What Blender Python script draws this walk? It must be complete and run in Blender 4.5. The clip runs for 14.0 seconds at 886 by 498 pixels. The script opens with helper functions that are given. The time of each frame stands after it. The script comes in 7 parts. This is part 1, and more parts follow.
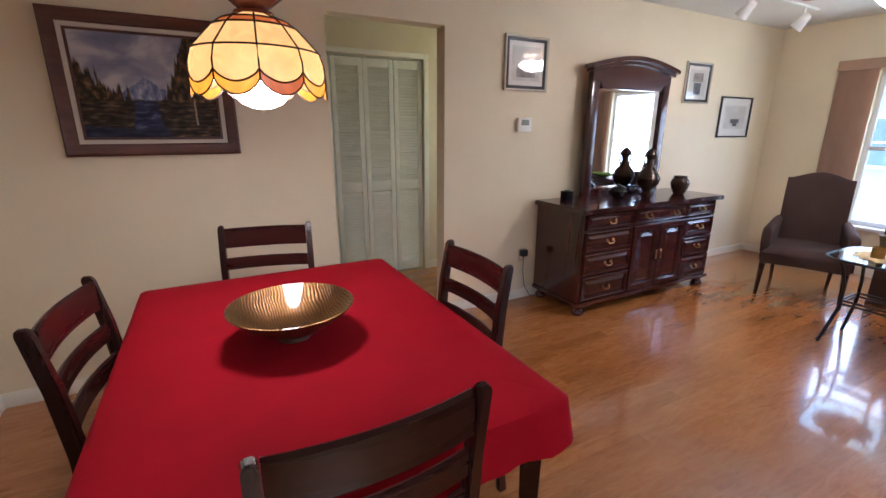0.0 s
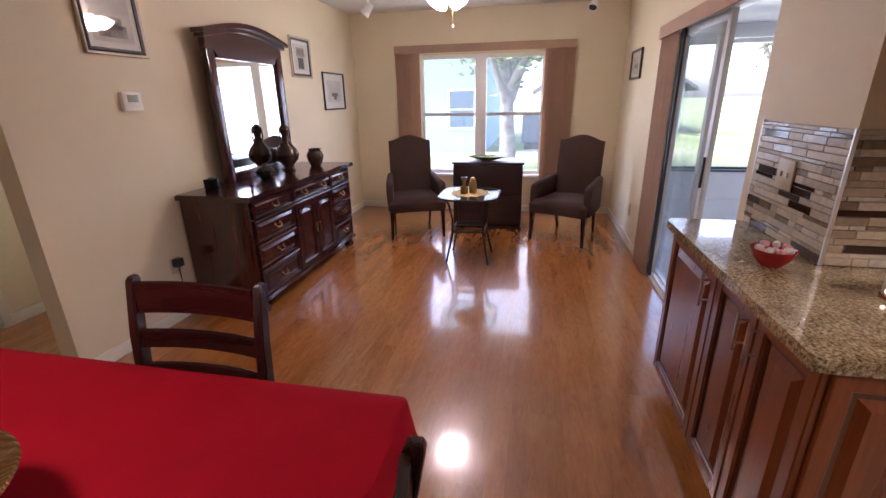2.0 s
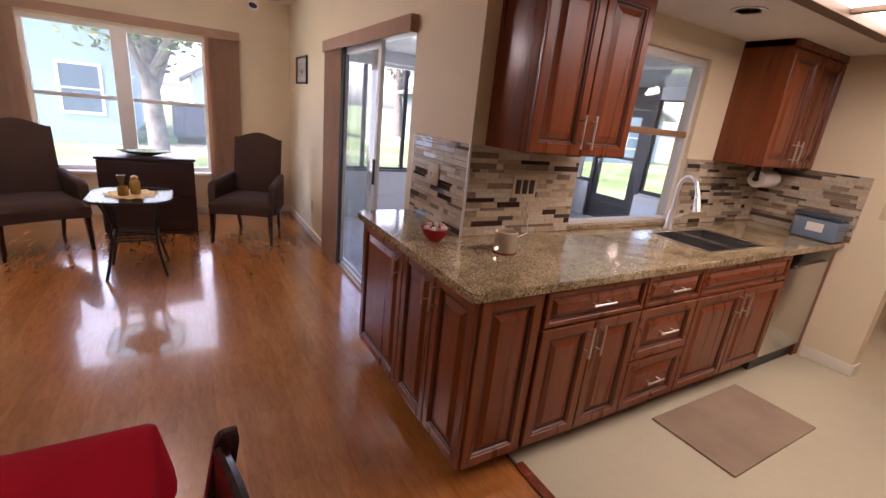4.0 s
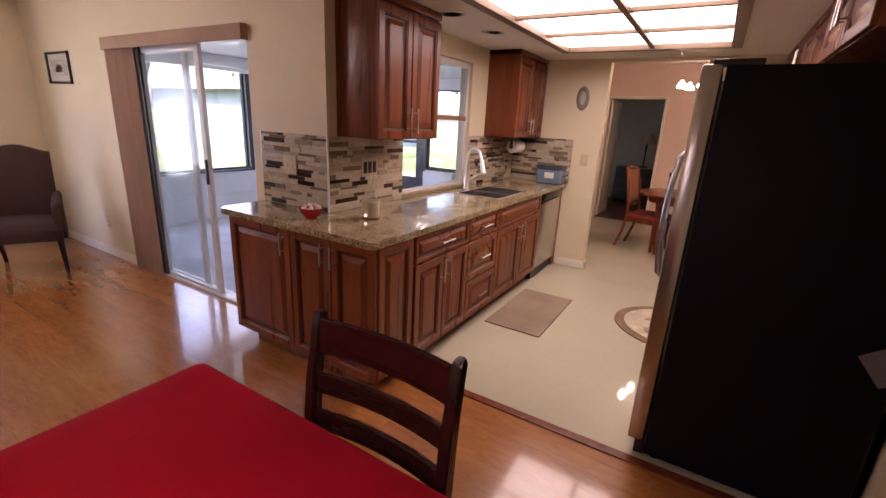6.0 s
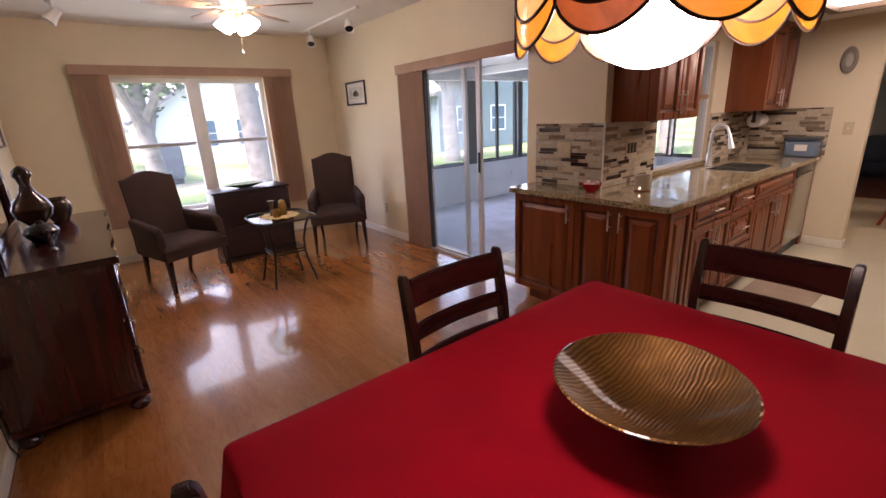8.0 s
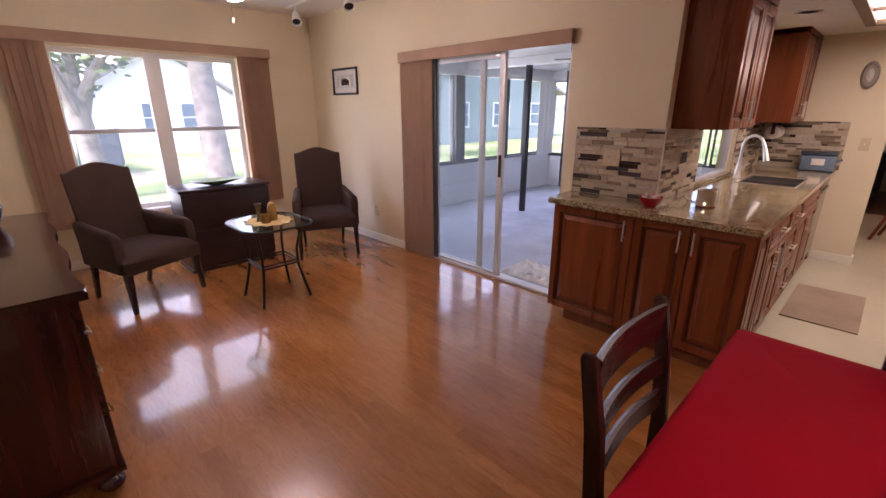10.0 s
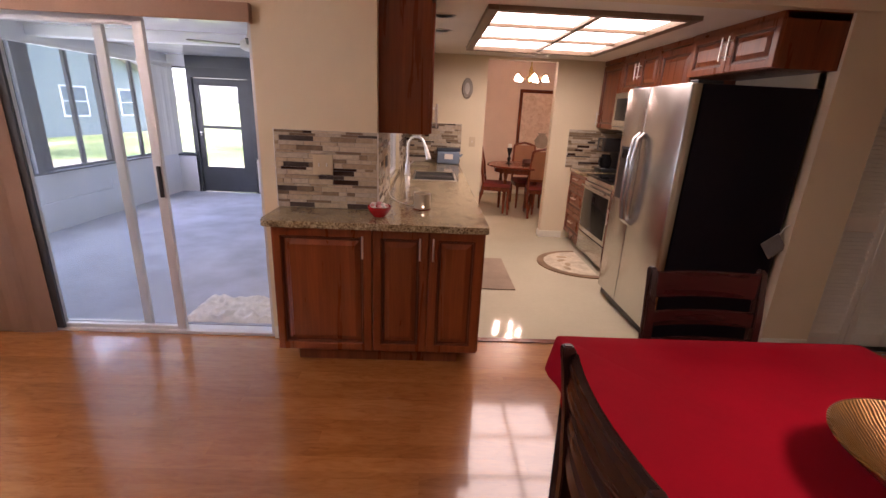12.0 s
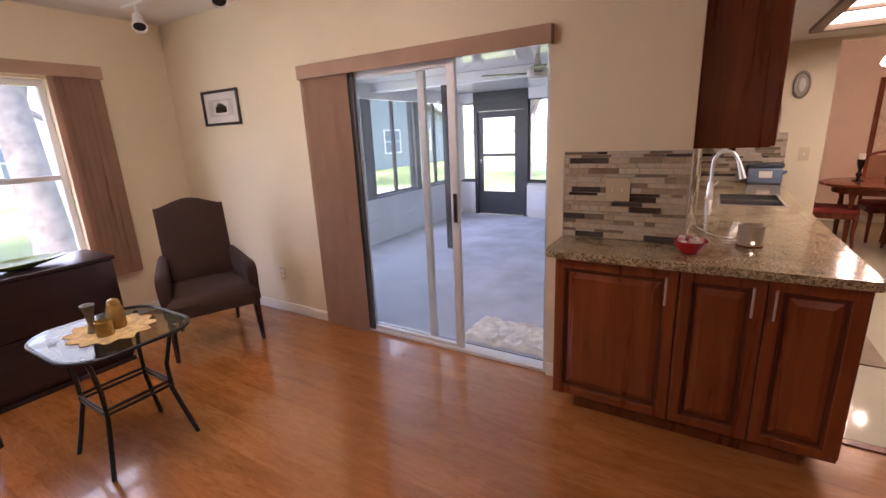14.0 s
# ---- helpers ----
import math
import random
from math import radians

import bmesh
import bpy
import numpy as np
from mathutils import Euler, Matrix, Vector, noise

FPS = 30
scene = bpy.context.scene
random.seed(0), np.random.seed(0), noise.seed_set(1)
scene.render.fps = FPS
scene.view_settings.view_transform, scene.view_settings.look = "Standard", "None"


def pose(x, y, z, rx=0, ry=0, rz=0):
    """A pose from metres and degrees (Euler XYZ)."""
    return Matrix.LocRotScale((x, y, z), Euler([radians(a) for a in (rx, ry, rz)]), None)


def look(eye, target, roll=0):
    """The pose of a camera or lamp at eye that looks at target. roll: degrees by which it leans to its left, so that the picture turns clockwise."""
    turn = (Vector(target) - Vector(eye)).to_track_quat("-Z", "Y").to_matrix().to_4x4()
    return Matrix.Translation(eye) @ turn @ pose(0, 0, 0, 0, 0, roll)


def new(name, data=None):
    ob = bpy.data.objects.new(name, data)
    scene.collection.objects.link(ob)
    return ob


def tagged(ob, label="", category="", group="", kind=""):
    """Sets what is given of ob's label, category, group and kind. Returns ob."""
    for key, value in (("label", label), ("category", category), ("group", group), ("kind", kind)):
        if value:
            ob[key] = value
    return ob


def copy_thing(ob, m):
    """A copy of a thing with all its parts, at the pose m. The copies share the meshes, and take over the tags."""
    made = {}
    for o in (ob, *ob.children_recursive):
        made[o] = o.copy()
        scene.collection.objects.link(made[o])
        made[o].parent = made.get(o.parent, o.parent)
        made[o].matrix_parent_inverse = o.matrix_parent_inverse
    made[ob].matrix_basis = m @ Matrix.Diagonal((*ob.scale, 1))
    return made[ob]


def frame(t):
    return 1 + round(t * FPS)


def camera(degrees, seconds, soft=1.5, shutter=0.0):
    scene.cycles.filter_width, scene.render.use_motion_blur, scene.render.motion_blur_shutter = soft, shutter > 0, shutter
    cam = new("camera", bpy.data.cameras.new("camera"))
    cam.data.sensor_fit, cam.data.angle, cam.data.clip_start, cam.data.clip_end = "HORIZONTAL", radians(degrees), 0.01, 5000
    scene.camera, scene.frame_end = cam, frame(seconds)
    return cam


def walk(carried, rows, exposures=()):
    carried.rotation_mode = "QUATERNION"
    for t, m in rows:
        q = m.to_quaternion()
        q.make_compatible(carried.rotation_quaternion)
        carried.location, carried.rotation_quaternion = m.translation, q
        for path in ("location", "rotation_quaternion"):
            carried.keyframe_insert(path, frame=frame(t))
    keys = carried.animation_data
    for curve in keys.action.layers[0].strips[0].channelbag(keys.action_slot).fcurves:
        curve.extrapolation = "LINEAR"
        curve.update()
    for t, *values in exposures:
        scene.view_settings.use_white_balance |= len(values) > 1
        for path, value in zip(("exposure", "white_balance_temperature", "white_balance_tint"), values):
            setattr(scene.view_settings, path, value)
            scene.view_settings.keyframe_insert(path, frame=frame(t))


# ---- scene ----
cam = camera(91.1, 14.0)
PATH = [
    (0, (0.122, -0.079, 1.473), (1.03, 1.621, 0.937), 0.2),
    (0.5, (0.114, -0.039, 1.479), (1.275, 1.487, 0.91), -0.4),
    (1, (0.11, 0.042, 1.456), (1.484, 1.364, 0.855), 2.6),
    (1.5, (0.107, 0.229, 1.472), (1.782, 1.114, 0.832), -0.4),
    (2, (0.035, 0.381, 1.481), (1.885, 0.774, 0.831), -1.0),
    (2.5, (-0.071, 0.483, 1.49), (1.814, 0.385, 0.828), 0.2),
    (3, (-0.07, 0.466, 1.484), (1.771, 0.018, 0.844), 2.0),
    (3.2, (-0.06, 0.466, 1.491), (1.73, -0.159, 0.855), 2.6),
    (5.3, (-0.205, 0.979, 1.504), (1.141, -0.388, 0.941), 2.8),
    (5.5, (-0.222, 1.055, 1.491), (0.988, -0.428, 0.912), 0.6),
    (6, (-0.269, 1.28, 1.494), (0.713, -0.367, 0.928), 3.0),
    (6.5, (-0.341, 1.507, 1.501), (0.576, -0.176, 0.927), 2.5),
    (7, (-0.274, 1.747, 1.508), (0.775, 0.145, 0.932), 0.9),
    (7.5, (-0.163, 1.998, 1.501), (1.199, 0.666, 0.891), -3.3),
    (7.7, (-0.128, 2.066, 1.475), (1.394, 0.911, 0.883), -3.1),
    (8.2, (-0.02, 2.36, 1.478), (1.50, 1.16, 0.884), -2.6),
    (8.7, (0.17, 2.55, 1.482), (1.68, 1.31, 0.885), -2.0),
    (9.3, (0.41, 2.50, 1.487), (1.90, 1.24, 0.886), -1.3),
    (9.8, (0.59, 2.352, 1.489), (2.031, 1.104, 0.886), -0.9),
    (10, (0.67, 2.332, 1.489), (2.03, 0.999, 0.877), -0.1),
    (10.5, (0.896, 2.22, 1.476), (1.992, 0.66, 0.872), 1.2),
    (11, (1.094, 2.135, 1.485), (1.922, 0.416, 0.886), 3.3),
    (11.5, (1.277, 2.098, 1.504), (1.625, 0.219, 0.913), 1.3),
    (12, (1.376, 2.032, 1.511), (1.307, 0.126, 0.907), 2.7),
    (12.5, (1.413, 1.919, 1.511), (1.385, 0.001, 0.945), 1.1),
    (13, (1.445, 1.799, 1.502), (1.735, -0.102, 0.953), 0.3),
    (13.5, (1.511, 1.768, 1.508), (2.03, -0.084, 0.959), -0.0),
    (14, (1.628, 1.787, 1.493), (2.64, 0.139, 0.982), -2.6),
]
EXPOSURE = 3.80
KELVIN, TINT = 6150, 42
walk(cam, [(t, look(eye, target, roll)) for t, eye, target, roll in PATH], exposures=[(0.0, 4.15, 5150, 21), (0.5, 3.95, 5150, 19), (1.5, 3.88, 5550, 30), (3.0, 3.72, 6000, 36), (5.4, 3.60, 6150, 40), (6.5, EXPOSURE, KELVIN, TINT), (7.5, 3.52, KELVIN, 36), (10.0, 3.62, KELVIN, TINT), (11.0, 3.42, 6200, 44), (11.6, 3.68, 6200, 42), (12.5, 3.92, 6250, 41), (14.0, 3.76, 6150, 38)])

# ---- daylight ----
world = bpy.data.worlds.new("sky")
scene.world = world
world.use_nodes = True
wn = world.node_tree
sky = wn.nodes.new("ShaderNodeTexSky")
sky.sky_type, sky.sun_disc = "NISHITA", False
sky.sun_elevation, sky.sun_rotation = radians(55), radians(-6)
sky.air_density, sky.dust_density, sky.ozone_density = 1.0, 3.0, 1.0
wn.links.new(sky.outputs["Color"], wn.nodes["Background"].inputs["Color"])
wn.nodes["Background"].inputs["Strength"].default_value = 0.11
sun = new("sun", bpy.data.lights.new("sun", "SUN"))
sun.data.energy, sun.data.angle, sun.data.color = 1.25, radians(10), (1.0, 0.95, 0.88)
sun.matrix_basis = look((0, 0, 20), (math.sin(radians(6)) * 14, -math.cos(radians(6)) * 14, 0))

LAMP_TUBE, LAMP_DINING, LAMP_FAN, LAMP_CAN, LAMP_CHANDELIER = 0.54, 4.5, 5.5, 4.0, 8.0


def sky_lamp(at, target, width, height, watts):
    """Skylight that enters by a window, standing in its opening."""
    lamp = new("sky_lamp", bpy.data.lights.new("sky_lamp", "AREA"))
    lamp.data.shape, lamp.data.size, lamp.data.size_y = "RECTANGLE", width, height
    lamp.data.energy, lamp.data.color = watts, (0.90, 0.96, 1.0)
    lamp.matrix_basis = look(at, target)


sky_lamp((6.07, 1.115, 1.265), (0.0, 1.115, 1.265), 1.50, 1.40, 1.5)
sky_lamp((5.80, -3.2, 1.35), (0.0, -3.2, 1.35), 4.7, 1.35, 3.6)


# ---- helpers for meshes ----
ORIGIN = {}


def thing(name, at=(0, 0, 0), label="", category="", group="", kind=""):
    ob = new(name)
    ob.location = at
    ob.empty_display_size = 0.1
    ORIGIN[ob.name] = Vector(at)
    return tagged(ob, label, category, group, kind)


def mesh_object(name, bm, material, smooth=35):
    me = bpy.data.meshes.new(name)
    bmesh.ops.recalc_face_normals(bm, faces=bm.faces)
    bm.to_mesh(me)
    bm.free()
    if smooth:
        me.polygons.foreach_set("use_smooth", [True] * len(me.polygons))
        me.set_sharp_from_angle(angle=radians(smooth))
    for m in material if isinstance(material, (list, tuple)) else [material]:
        me.materials.append(m)
    return new(name, me)


def part(name, bm, material, parent, label="", smooth=35, category=""):
    """Links a bmesh, given in the world's metres, as one mesh under a thing or under a part."""
    root = parent
    while root.parent:
        root = root.parent
    if root.name in ORIGIN:
        bm.transform(Matrix.Translation(-ORIGIN[root.name]))
    ob = mesh_object(name, bm, material, smooth)
    ob.parent = parent
    return tagged(ob, label, category)


def single(name, bm, material, at, label="", category="", group="", kind="", smooth=35):
    """A thing that is one mesh, with its origin at its base."""
    bm.transform(Matrix.Translation(-Vector(at)))
    ob = mesh_object(name, bm, material, smooth)
    ob.location = at
    ORIGIN[ob.name] = Vector(at)
    return tagged(ob, label, category, group, kind)


def structure(name, bm, material, label="", smooth=0):
    ob = mesh_object(name, bm, material, smooth)
    ORIGIN[ob.name] = Vector((0, 0, 0))
    return tagged(ob, label, kind="structure")


def box(x0, y0, z0, x1, y1, z1, bevel=0.0, bm=None, seg=2):
    bm = bm or bmesh.new()
    v = [bm.verts.new((x, y, z)) for z in (z0, z1) for x, y in ((x0, y0), (x1, y0), (x1, y1), (x0, y1))]
    faces = [bm.faces.new([v[i] for i in f]) for f in ((3, 2, 1, 0), (4, 5, 6, 7), (0, 1, 5, 4), (1, 2, 6, 5), (2, 3, 7, 6), (3, 0, 4, 7))]
    if bevel:
        edges = list({e for f in faces for e in f.edges})
        bmesh.ops.bevel(bm, geom=edges, offset=bevel, segments=seg, affect="EDGES", profile=0.6)
    return bm


def boxes(rows, bevel=0.0):
    bm = bmesh.new()
    for r in rows:
        box(*r, bevel=bevel, bm=bm)
    return bm


def ring(bm, centre, axis, r, seg, squash=1.0):
    axis = Vector(axis).normalized()
    u = axis.orthogonal().normalized()
    w = axis.cross(u)
    return [bm.verts.new(Vector(centre) + u * math.cos(a) * r + w * math.sin(a) * r * squash) for a in (2 * math.pi * i / seg for i in range(seg))]


def bridge(bm, a, b):
    n = len(a)
    for i in range(n):
        bm.faces.new((a[i], a[(i + 1) % n], b[(i + 1) % n], b[i]))


def rod(p0, p1, r0, r1=None, seg=12, bm=None):
    bm = bm or bmesh.new()
    axis = Vector(p1) - Vector(p0)
    a, b = ring(bm, p0, axis, r0, seg), ring(bm, p1, axis, r0 if r1 is None else r1, seg)
    bridge(bm, a, b)
    bm.faces.new(a[::-1]), bm.faces.new(b)
    return bm


def tube(points, r, seg=8, bm=None, taper=1.0):
    """A round bar along a line of points."""
    bm = bm or bmesh.new()
    pts = [Vector(p) for p in points]
    up = Vector((0.123, 0.41, 0.9)).normalized()
    loops = []
    for i, p in enumerate(pts):
        d = (pts[min(i + 1, len(pts) - 1)] - pts[max(i - 1, 0)]).normalized()
        u = d.cross(up).normalized()
        w = d.cross(u)
        rr = r * (1 + (taper - 1) * i / max(1, len(pts) - 1))
        loops.append([bm.verts.new(p + u * math.cos(a) * rr + w * math.sin(a) * rr) for a in (2 * math.pi * k / seg for k in range(seg))])
    for a, b in zip(loops, loops[1:]):
        bridge(bm, a, b)
    bm.faces.new(loops[0][::-1]), bm.faces.new(loops[-1])
    return bm


def lathe(profile, at, seg=28, bm=None, sx=1.0, sy=1.0):
    """A turned shape: (radius, height) rows from the base upwards, inside walls included."""
    bm = bm or bmesh.new()
    loops = []
    for r, z in profile:
        loops.append([bm.verts.new((at[0] + sx * max(r, 0.0008) * math.cos(a), at[1] + sy * max(r, 0.0008) * math.sin(a), at[2] + z)) for a in (2 * math.pi * k / seg for k in range(seg))])
    for a, b in zip(loops, loops[1:]):
        bridge(bm, a, b)
    bm.faces.new(loops[0][::-1]), bm.faces.new(loops[-1])
    return bm


def raised_panel(w, h, frame_w=0.055, t=0.020):
    """A raised-panel door or drawer front: x across, z up, front towards -y, back at y = 0."""
    bm = bmesh.new()
    k = min(1.0, min(w, h) / 0.22)
    f = frame_w * k
    steps = [(0.0, 0.0), (0.0, t - 0.003), (0.004, t), (f - 0.006 * k, t), (f - 0.002 * k, t - 0.005), (f + 0.004 * k, t - 0.006), (f + 0.008 * k, t - 0.014), (f + 0.018 * k, t - 0.014), (f + 0.042 * k, t - 0.004), (f + 0.046 * k, t - 0.002)]
    prev = None
    for row, (inset, d) in enumerate(steps):
        loop = [bm.verts.new(p) for p in ((inset, -d, inset), (w - inset, -d, inset), (w - inset, -d, h - inset), (inset, -d, h - inset))]
        if prev:
            count = len(bm.faces)
            bridge(bm, prev, loop)
            bm.faces.ensure_lookup_table()
            for face in bm.faces[count:]:
                face.material_index = 1 if row in (5, 6, 7) else 0
        else:
            bm.faces.new(loop[::-1])
        prev = loop
    bm.faces.new(prev)
    return bm


def placed(bm, m):
    bm.transform(m)
    return bm


# ---- materials ----
def shader(name, rough=0.5, metal=0.0, **inputs):
    m = bpy.data.materials.new(name)
    m.use_nodes = True
    nt = m.node_tree
    b = nt.nodes["Principled BSDF"]
    b.inputs["Roughness"].default_value, b.inputs["Metallic"].default_value = rough, metal
    for key, value in inputs.items():
        b.inputs[key.replace("_", " ")].default_value = value
    return m, nt, b


def node(nt, kind, **values):
    n = nt.nodes.new("ShaderNode" + kind)
    for key, value in values.items():
        n.inputs[key.replace("_", " ")].default_value = value
    return n


def coords(nt, scale=(1, 1, 1), shift=True, world_space=False):
    """Metres on the object, moved by a random step for each object."""
    tc = nt.nodes.new("ShaderNodeTexCoord")
    mp = nt.nodes.new("ShaderNodeMapping")
    mp.inputs["Scale"].default_value = scale
    if world_space:
        geo = nt.nodes.new("ShaderNodeNewGeometry")
        nt.links.new(geo.outputs["Position"], mp.inputs["Vector"])
        return mp.outputs["Vector"]
    if shift:
        info, mul = nt.nodes.new("ShaderNodeObjectInfo"), nt.nodes.new("ShaderNodeVectorMath")
        mul.operation = "MULTIPLY_ADD"
        comb = nt.nodes.new("ShaderNodeCombineXYZ")
        for i in range(3):
            nt.links.new(info.outputs["Random"], comb.inputs[i])
        nt.links.new(comb.outputs[0], mul.inputs[0])
        mul.inputs[1].default_value = (37.0, 53.0, 71.0)
        nt.links.new(tc.outputs["Object"], mul.inputs[2])
        nt.links.new(mul.outputs[0], mp.inputs["Vector"])
    else:
        nt.links.new(tc.outputs["Object"], mp.inputs["Vector"])
    return mp.outputs["Vector"]


def ramp(nt, fac, stops):
    r = nt.nodes.new("ShaderNodeValToRGB")
    e = r.color_ramp.elements
    while len(e) < len(stops):
        e.new(0.5)
    for el, (pos, col) in zip(e, stops):
        el.position, el.color = pos, (*col, 1)
    nt.links.new(fac, r.inputs["Fac"])
    return r.outputs["Color"]


def mixed(nt, a, b, fac, mode="MIX"):
    m = nt.nodes.new("ShaderNodeMix")
    m.data_type, m.blend_type = "RGBA", mode
    for sock, val in ((m.inputs["Factor"], fac), (m.inputs["A"], a), (m.inputs["B"], b)):
        if isinstance(val, (int, float)):
            sock.default_value = val
        elif isinstance(val, tuple):
            sock.default_value = (*val, 1)
        else:
            nt.links.new(val, sock)
    return m.outputs["Result"]


def relief(nt, b, height, strength, distance=0.002):
    bump = nt.nodes.new("ShaderNodeBump")
    bump.inputs["Strength"].default_value, bump.inputs["Distance"].default_value = strength, distance
    nt.links.new(height, bump.inputs["Height"])
    nt.links.new(bump.outputs["Normal"], b.inputs["Normal"])


def surface(name, colour, rough=0.5, metal=0.0, vary=0.12, fine=60.0, coarse=4.0, bump=0.1, bump_scale=None, rough_vary=0.08, **inputs):
    """A plain material with grain at two scales, uneven gloss and fine relief."""
    m, nt, b = shader(name, rough, metal, **inputs)
    v = coords(nt)
    n1, n2 = node(nt, "TexNoise", Scale=fine, Detail=3.0), node(nt, "TexNoise", Scale=coarse, Detail=4.0)
    nt.links.new(v, n1.inputs["Vector"]), nt.links.new(v, n2.inputs["Vector"])
    dark, light = tuple(c * (1 - vary) for c in colour), tuple(min(1, c * (1 + vary)) for c in colour)
    c1 = ramp(nt, n2.outputs["Fac"], [(0.3, dark), (0.7, light)])
    c2 = ramp(nt, n1.outputs["Fac"], [(0.35, (1 - vary * 0.6,) * 3), (0.65, (1, 1, 1))])
    nt.links.new(mixed(nt, c1, c2, 1.0, "MULTIPLY"), b.inputs["Base Color"])
    mr = node(nt, "MapRange")
    mr.inputs["To Min"].default_value, mr.inputs["To Max"].default_value = max(0.02, rough - rough_vary), min(1, rough + rough_vary)
    nt.links.new(n2.outputs["Fac"], mr.inputs["Value"])
    nt.links.new(mr.outputs["Result"], b.inputs["Roughness"])
    if bump:
        src = n1
        if bump_scale:
            src = node(nt, "TexNoise", Scale=bump_scale, Detail=2.0)
            nt.links.new(v, src.inputs["Vector"])
        relief(nt, b, src.outputs["Fac"], bump)
    return m


def timber(name, dark, mid, light, rough=0.35, axis=0, coat=0.0, grain=1.0, spread=0.15, bump=0.05):
    """Wood with its grain along one axis of the object."""
    m, nt, b = shader(name, rough, Coat_Weight=coat, Coat_Roughness=0.05, Coat_IOR=1.6)
    s = [14.0 * grain] * 3
    s[axis] = 0.9 * grain
    v = coords(nt, tuple(s))
    n1 = node(nt, "TexNoise", Scale=1.0, Detail=5.0, Roughness=0.6, Distortion=0.6)
    nt.links.new(v, n1.inputs["Vector"])
    s2 = [130.0 * grain] * 3
    s2[axis] = 4.0 * grain
    v2 = coords(nt, tuple(s2))
    n2 = node(nt, "TexNoise", Scale=1.0, Detail=3.0)
    nt.links.new(v2, n2.inputs["Vector"])
    c = ramp(nt, n1.outputs["Fac"], [(0.25, dark), (0.5, mid), (0.75, light)])
    c = mixed(nt, c, ramp(nt, n2.outputs["Fac"], [(0.3, (0.72, 0.68, 0.64)), (0.6, (1, 1, 1))]), 0.6, "MULTIPLY")
    info = nt.nodes.new("ShaderNodeObjectInfo")
    c = mixed(nt, c, ramp(nt, info.outputs["Random"], [(0.0, (1 - spread,) * 3), (1.0, (1, 1, 1))]), 1.0, "MULTIPLY")
    nt.links.new(c, b.inputs["Base Color"])
    mr = node(nt, "MapRange")
    mr.inputs["To Min"].default_value, mr.inputs["To Max"].default_value = rough * 0.8, rough * 1.25
    nt.links.new(n1.outputs["Fac"], mr.inputs["Value"])
    nt.links.new(mr.outputs["Result"], b.inputs["Roughness"])
    relief(nt, b, n2.outputs["Fac"], bump, 0.001)
    return m


def glowing(name, colour, strength, base=(0.8, 0.8, 0.8)):
    m, nt, b = shader(name, 0.3)
    b.inputs["Base Color"].default_value = (*base, 1)
    b.inputs["Emission Color"].default_value, b.inputs["Emission Strength"].default_value = (*colour, 1), strength
    return m


def clear_pane(name, tint=(0.95, 0.97, 0.97), gloss=0.08):
    m = bpy.data.materials.new(name)
    m.use_nodes = True
    nt = m.node_tree
    nt.nodes.remove(nt.nodes["Principled BSDF"])
    t, g, mx, lw, pw_, ml = (nt.nodes.new("ShaderNode" + k) for k in ("BsdfTransparent", "BsdfGlossy", "MixShader", "LayerWeight", "Math", "Math"))
    t.inputs["Color"].default_value, g.inputs["Roughness"].default_value = (*tint, 1), 0.02
    pw_.operation, ml.operation = "POWER", "MULTIPLY_ADD"
    pw_.inputs[1].default_value, ml.inputs[1].default_value, ml.inputs[2].default_value = 4.0, 0.5, gloss * 0.4
    nt.links.new(lw.outputs["Facing"], pw_.inputs[0]), nt.links.new(pw_.outputs[0], ml.inputs[0])
    nt.links.new(ml.outputs[0], mx.inputs[0]), nt.links.new(t.outputs[0], mx.inputs[1]), nt.links.new(g.outputs[0], mx.inputs[2])
    nt.links.new(mx.outputs[0], nt.nodes["Material Output"].inputs["Surface"])
    return m


wall_paint = surface("wall_paint", (0.72, 0.62, 0.425), 0.6, vary=0.03, fine=220, coarse=1.5, bump=0.15, bump_scale=180)
ceiling_paint = surface("ceiling_paint", (0.78, 0.74, 0.66), 0.8, vary=0.04, fine=120, coarse=2, bump=0.5, bump_scale=90)
trim_paint = surface("trim_paint", (0.78, 0.74, 0.62), 0.4, vary=0.04, bump=0.03)
louver_paint = surface("louver_paint", (0.80, 0.78, 0.68), 0.45, vary=0.04, bump=0.03)


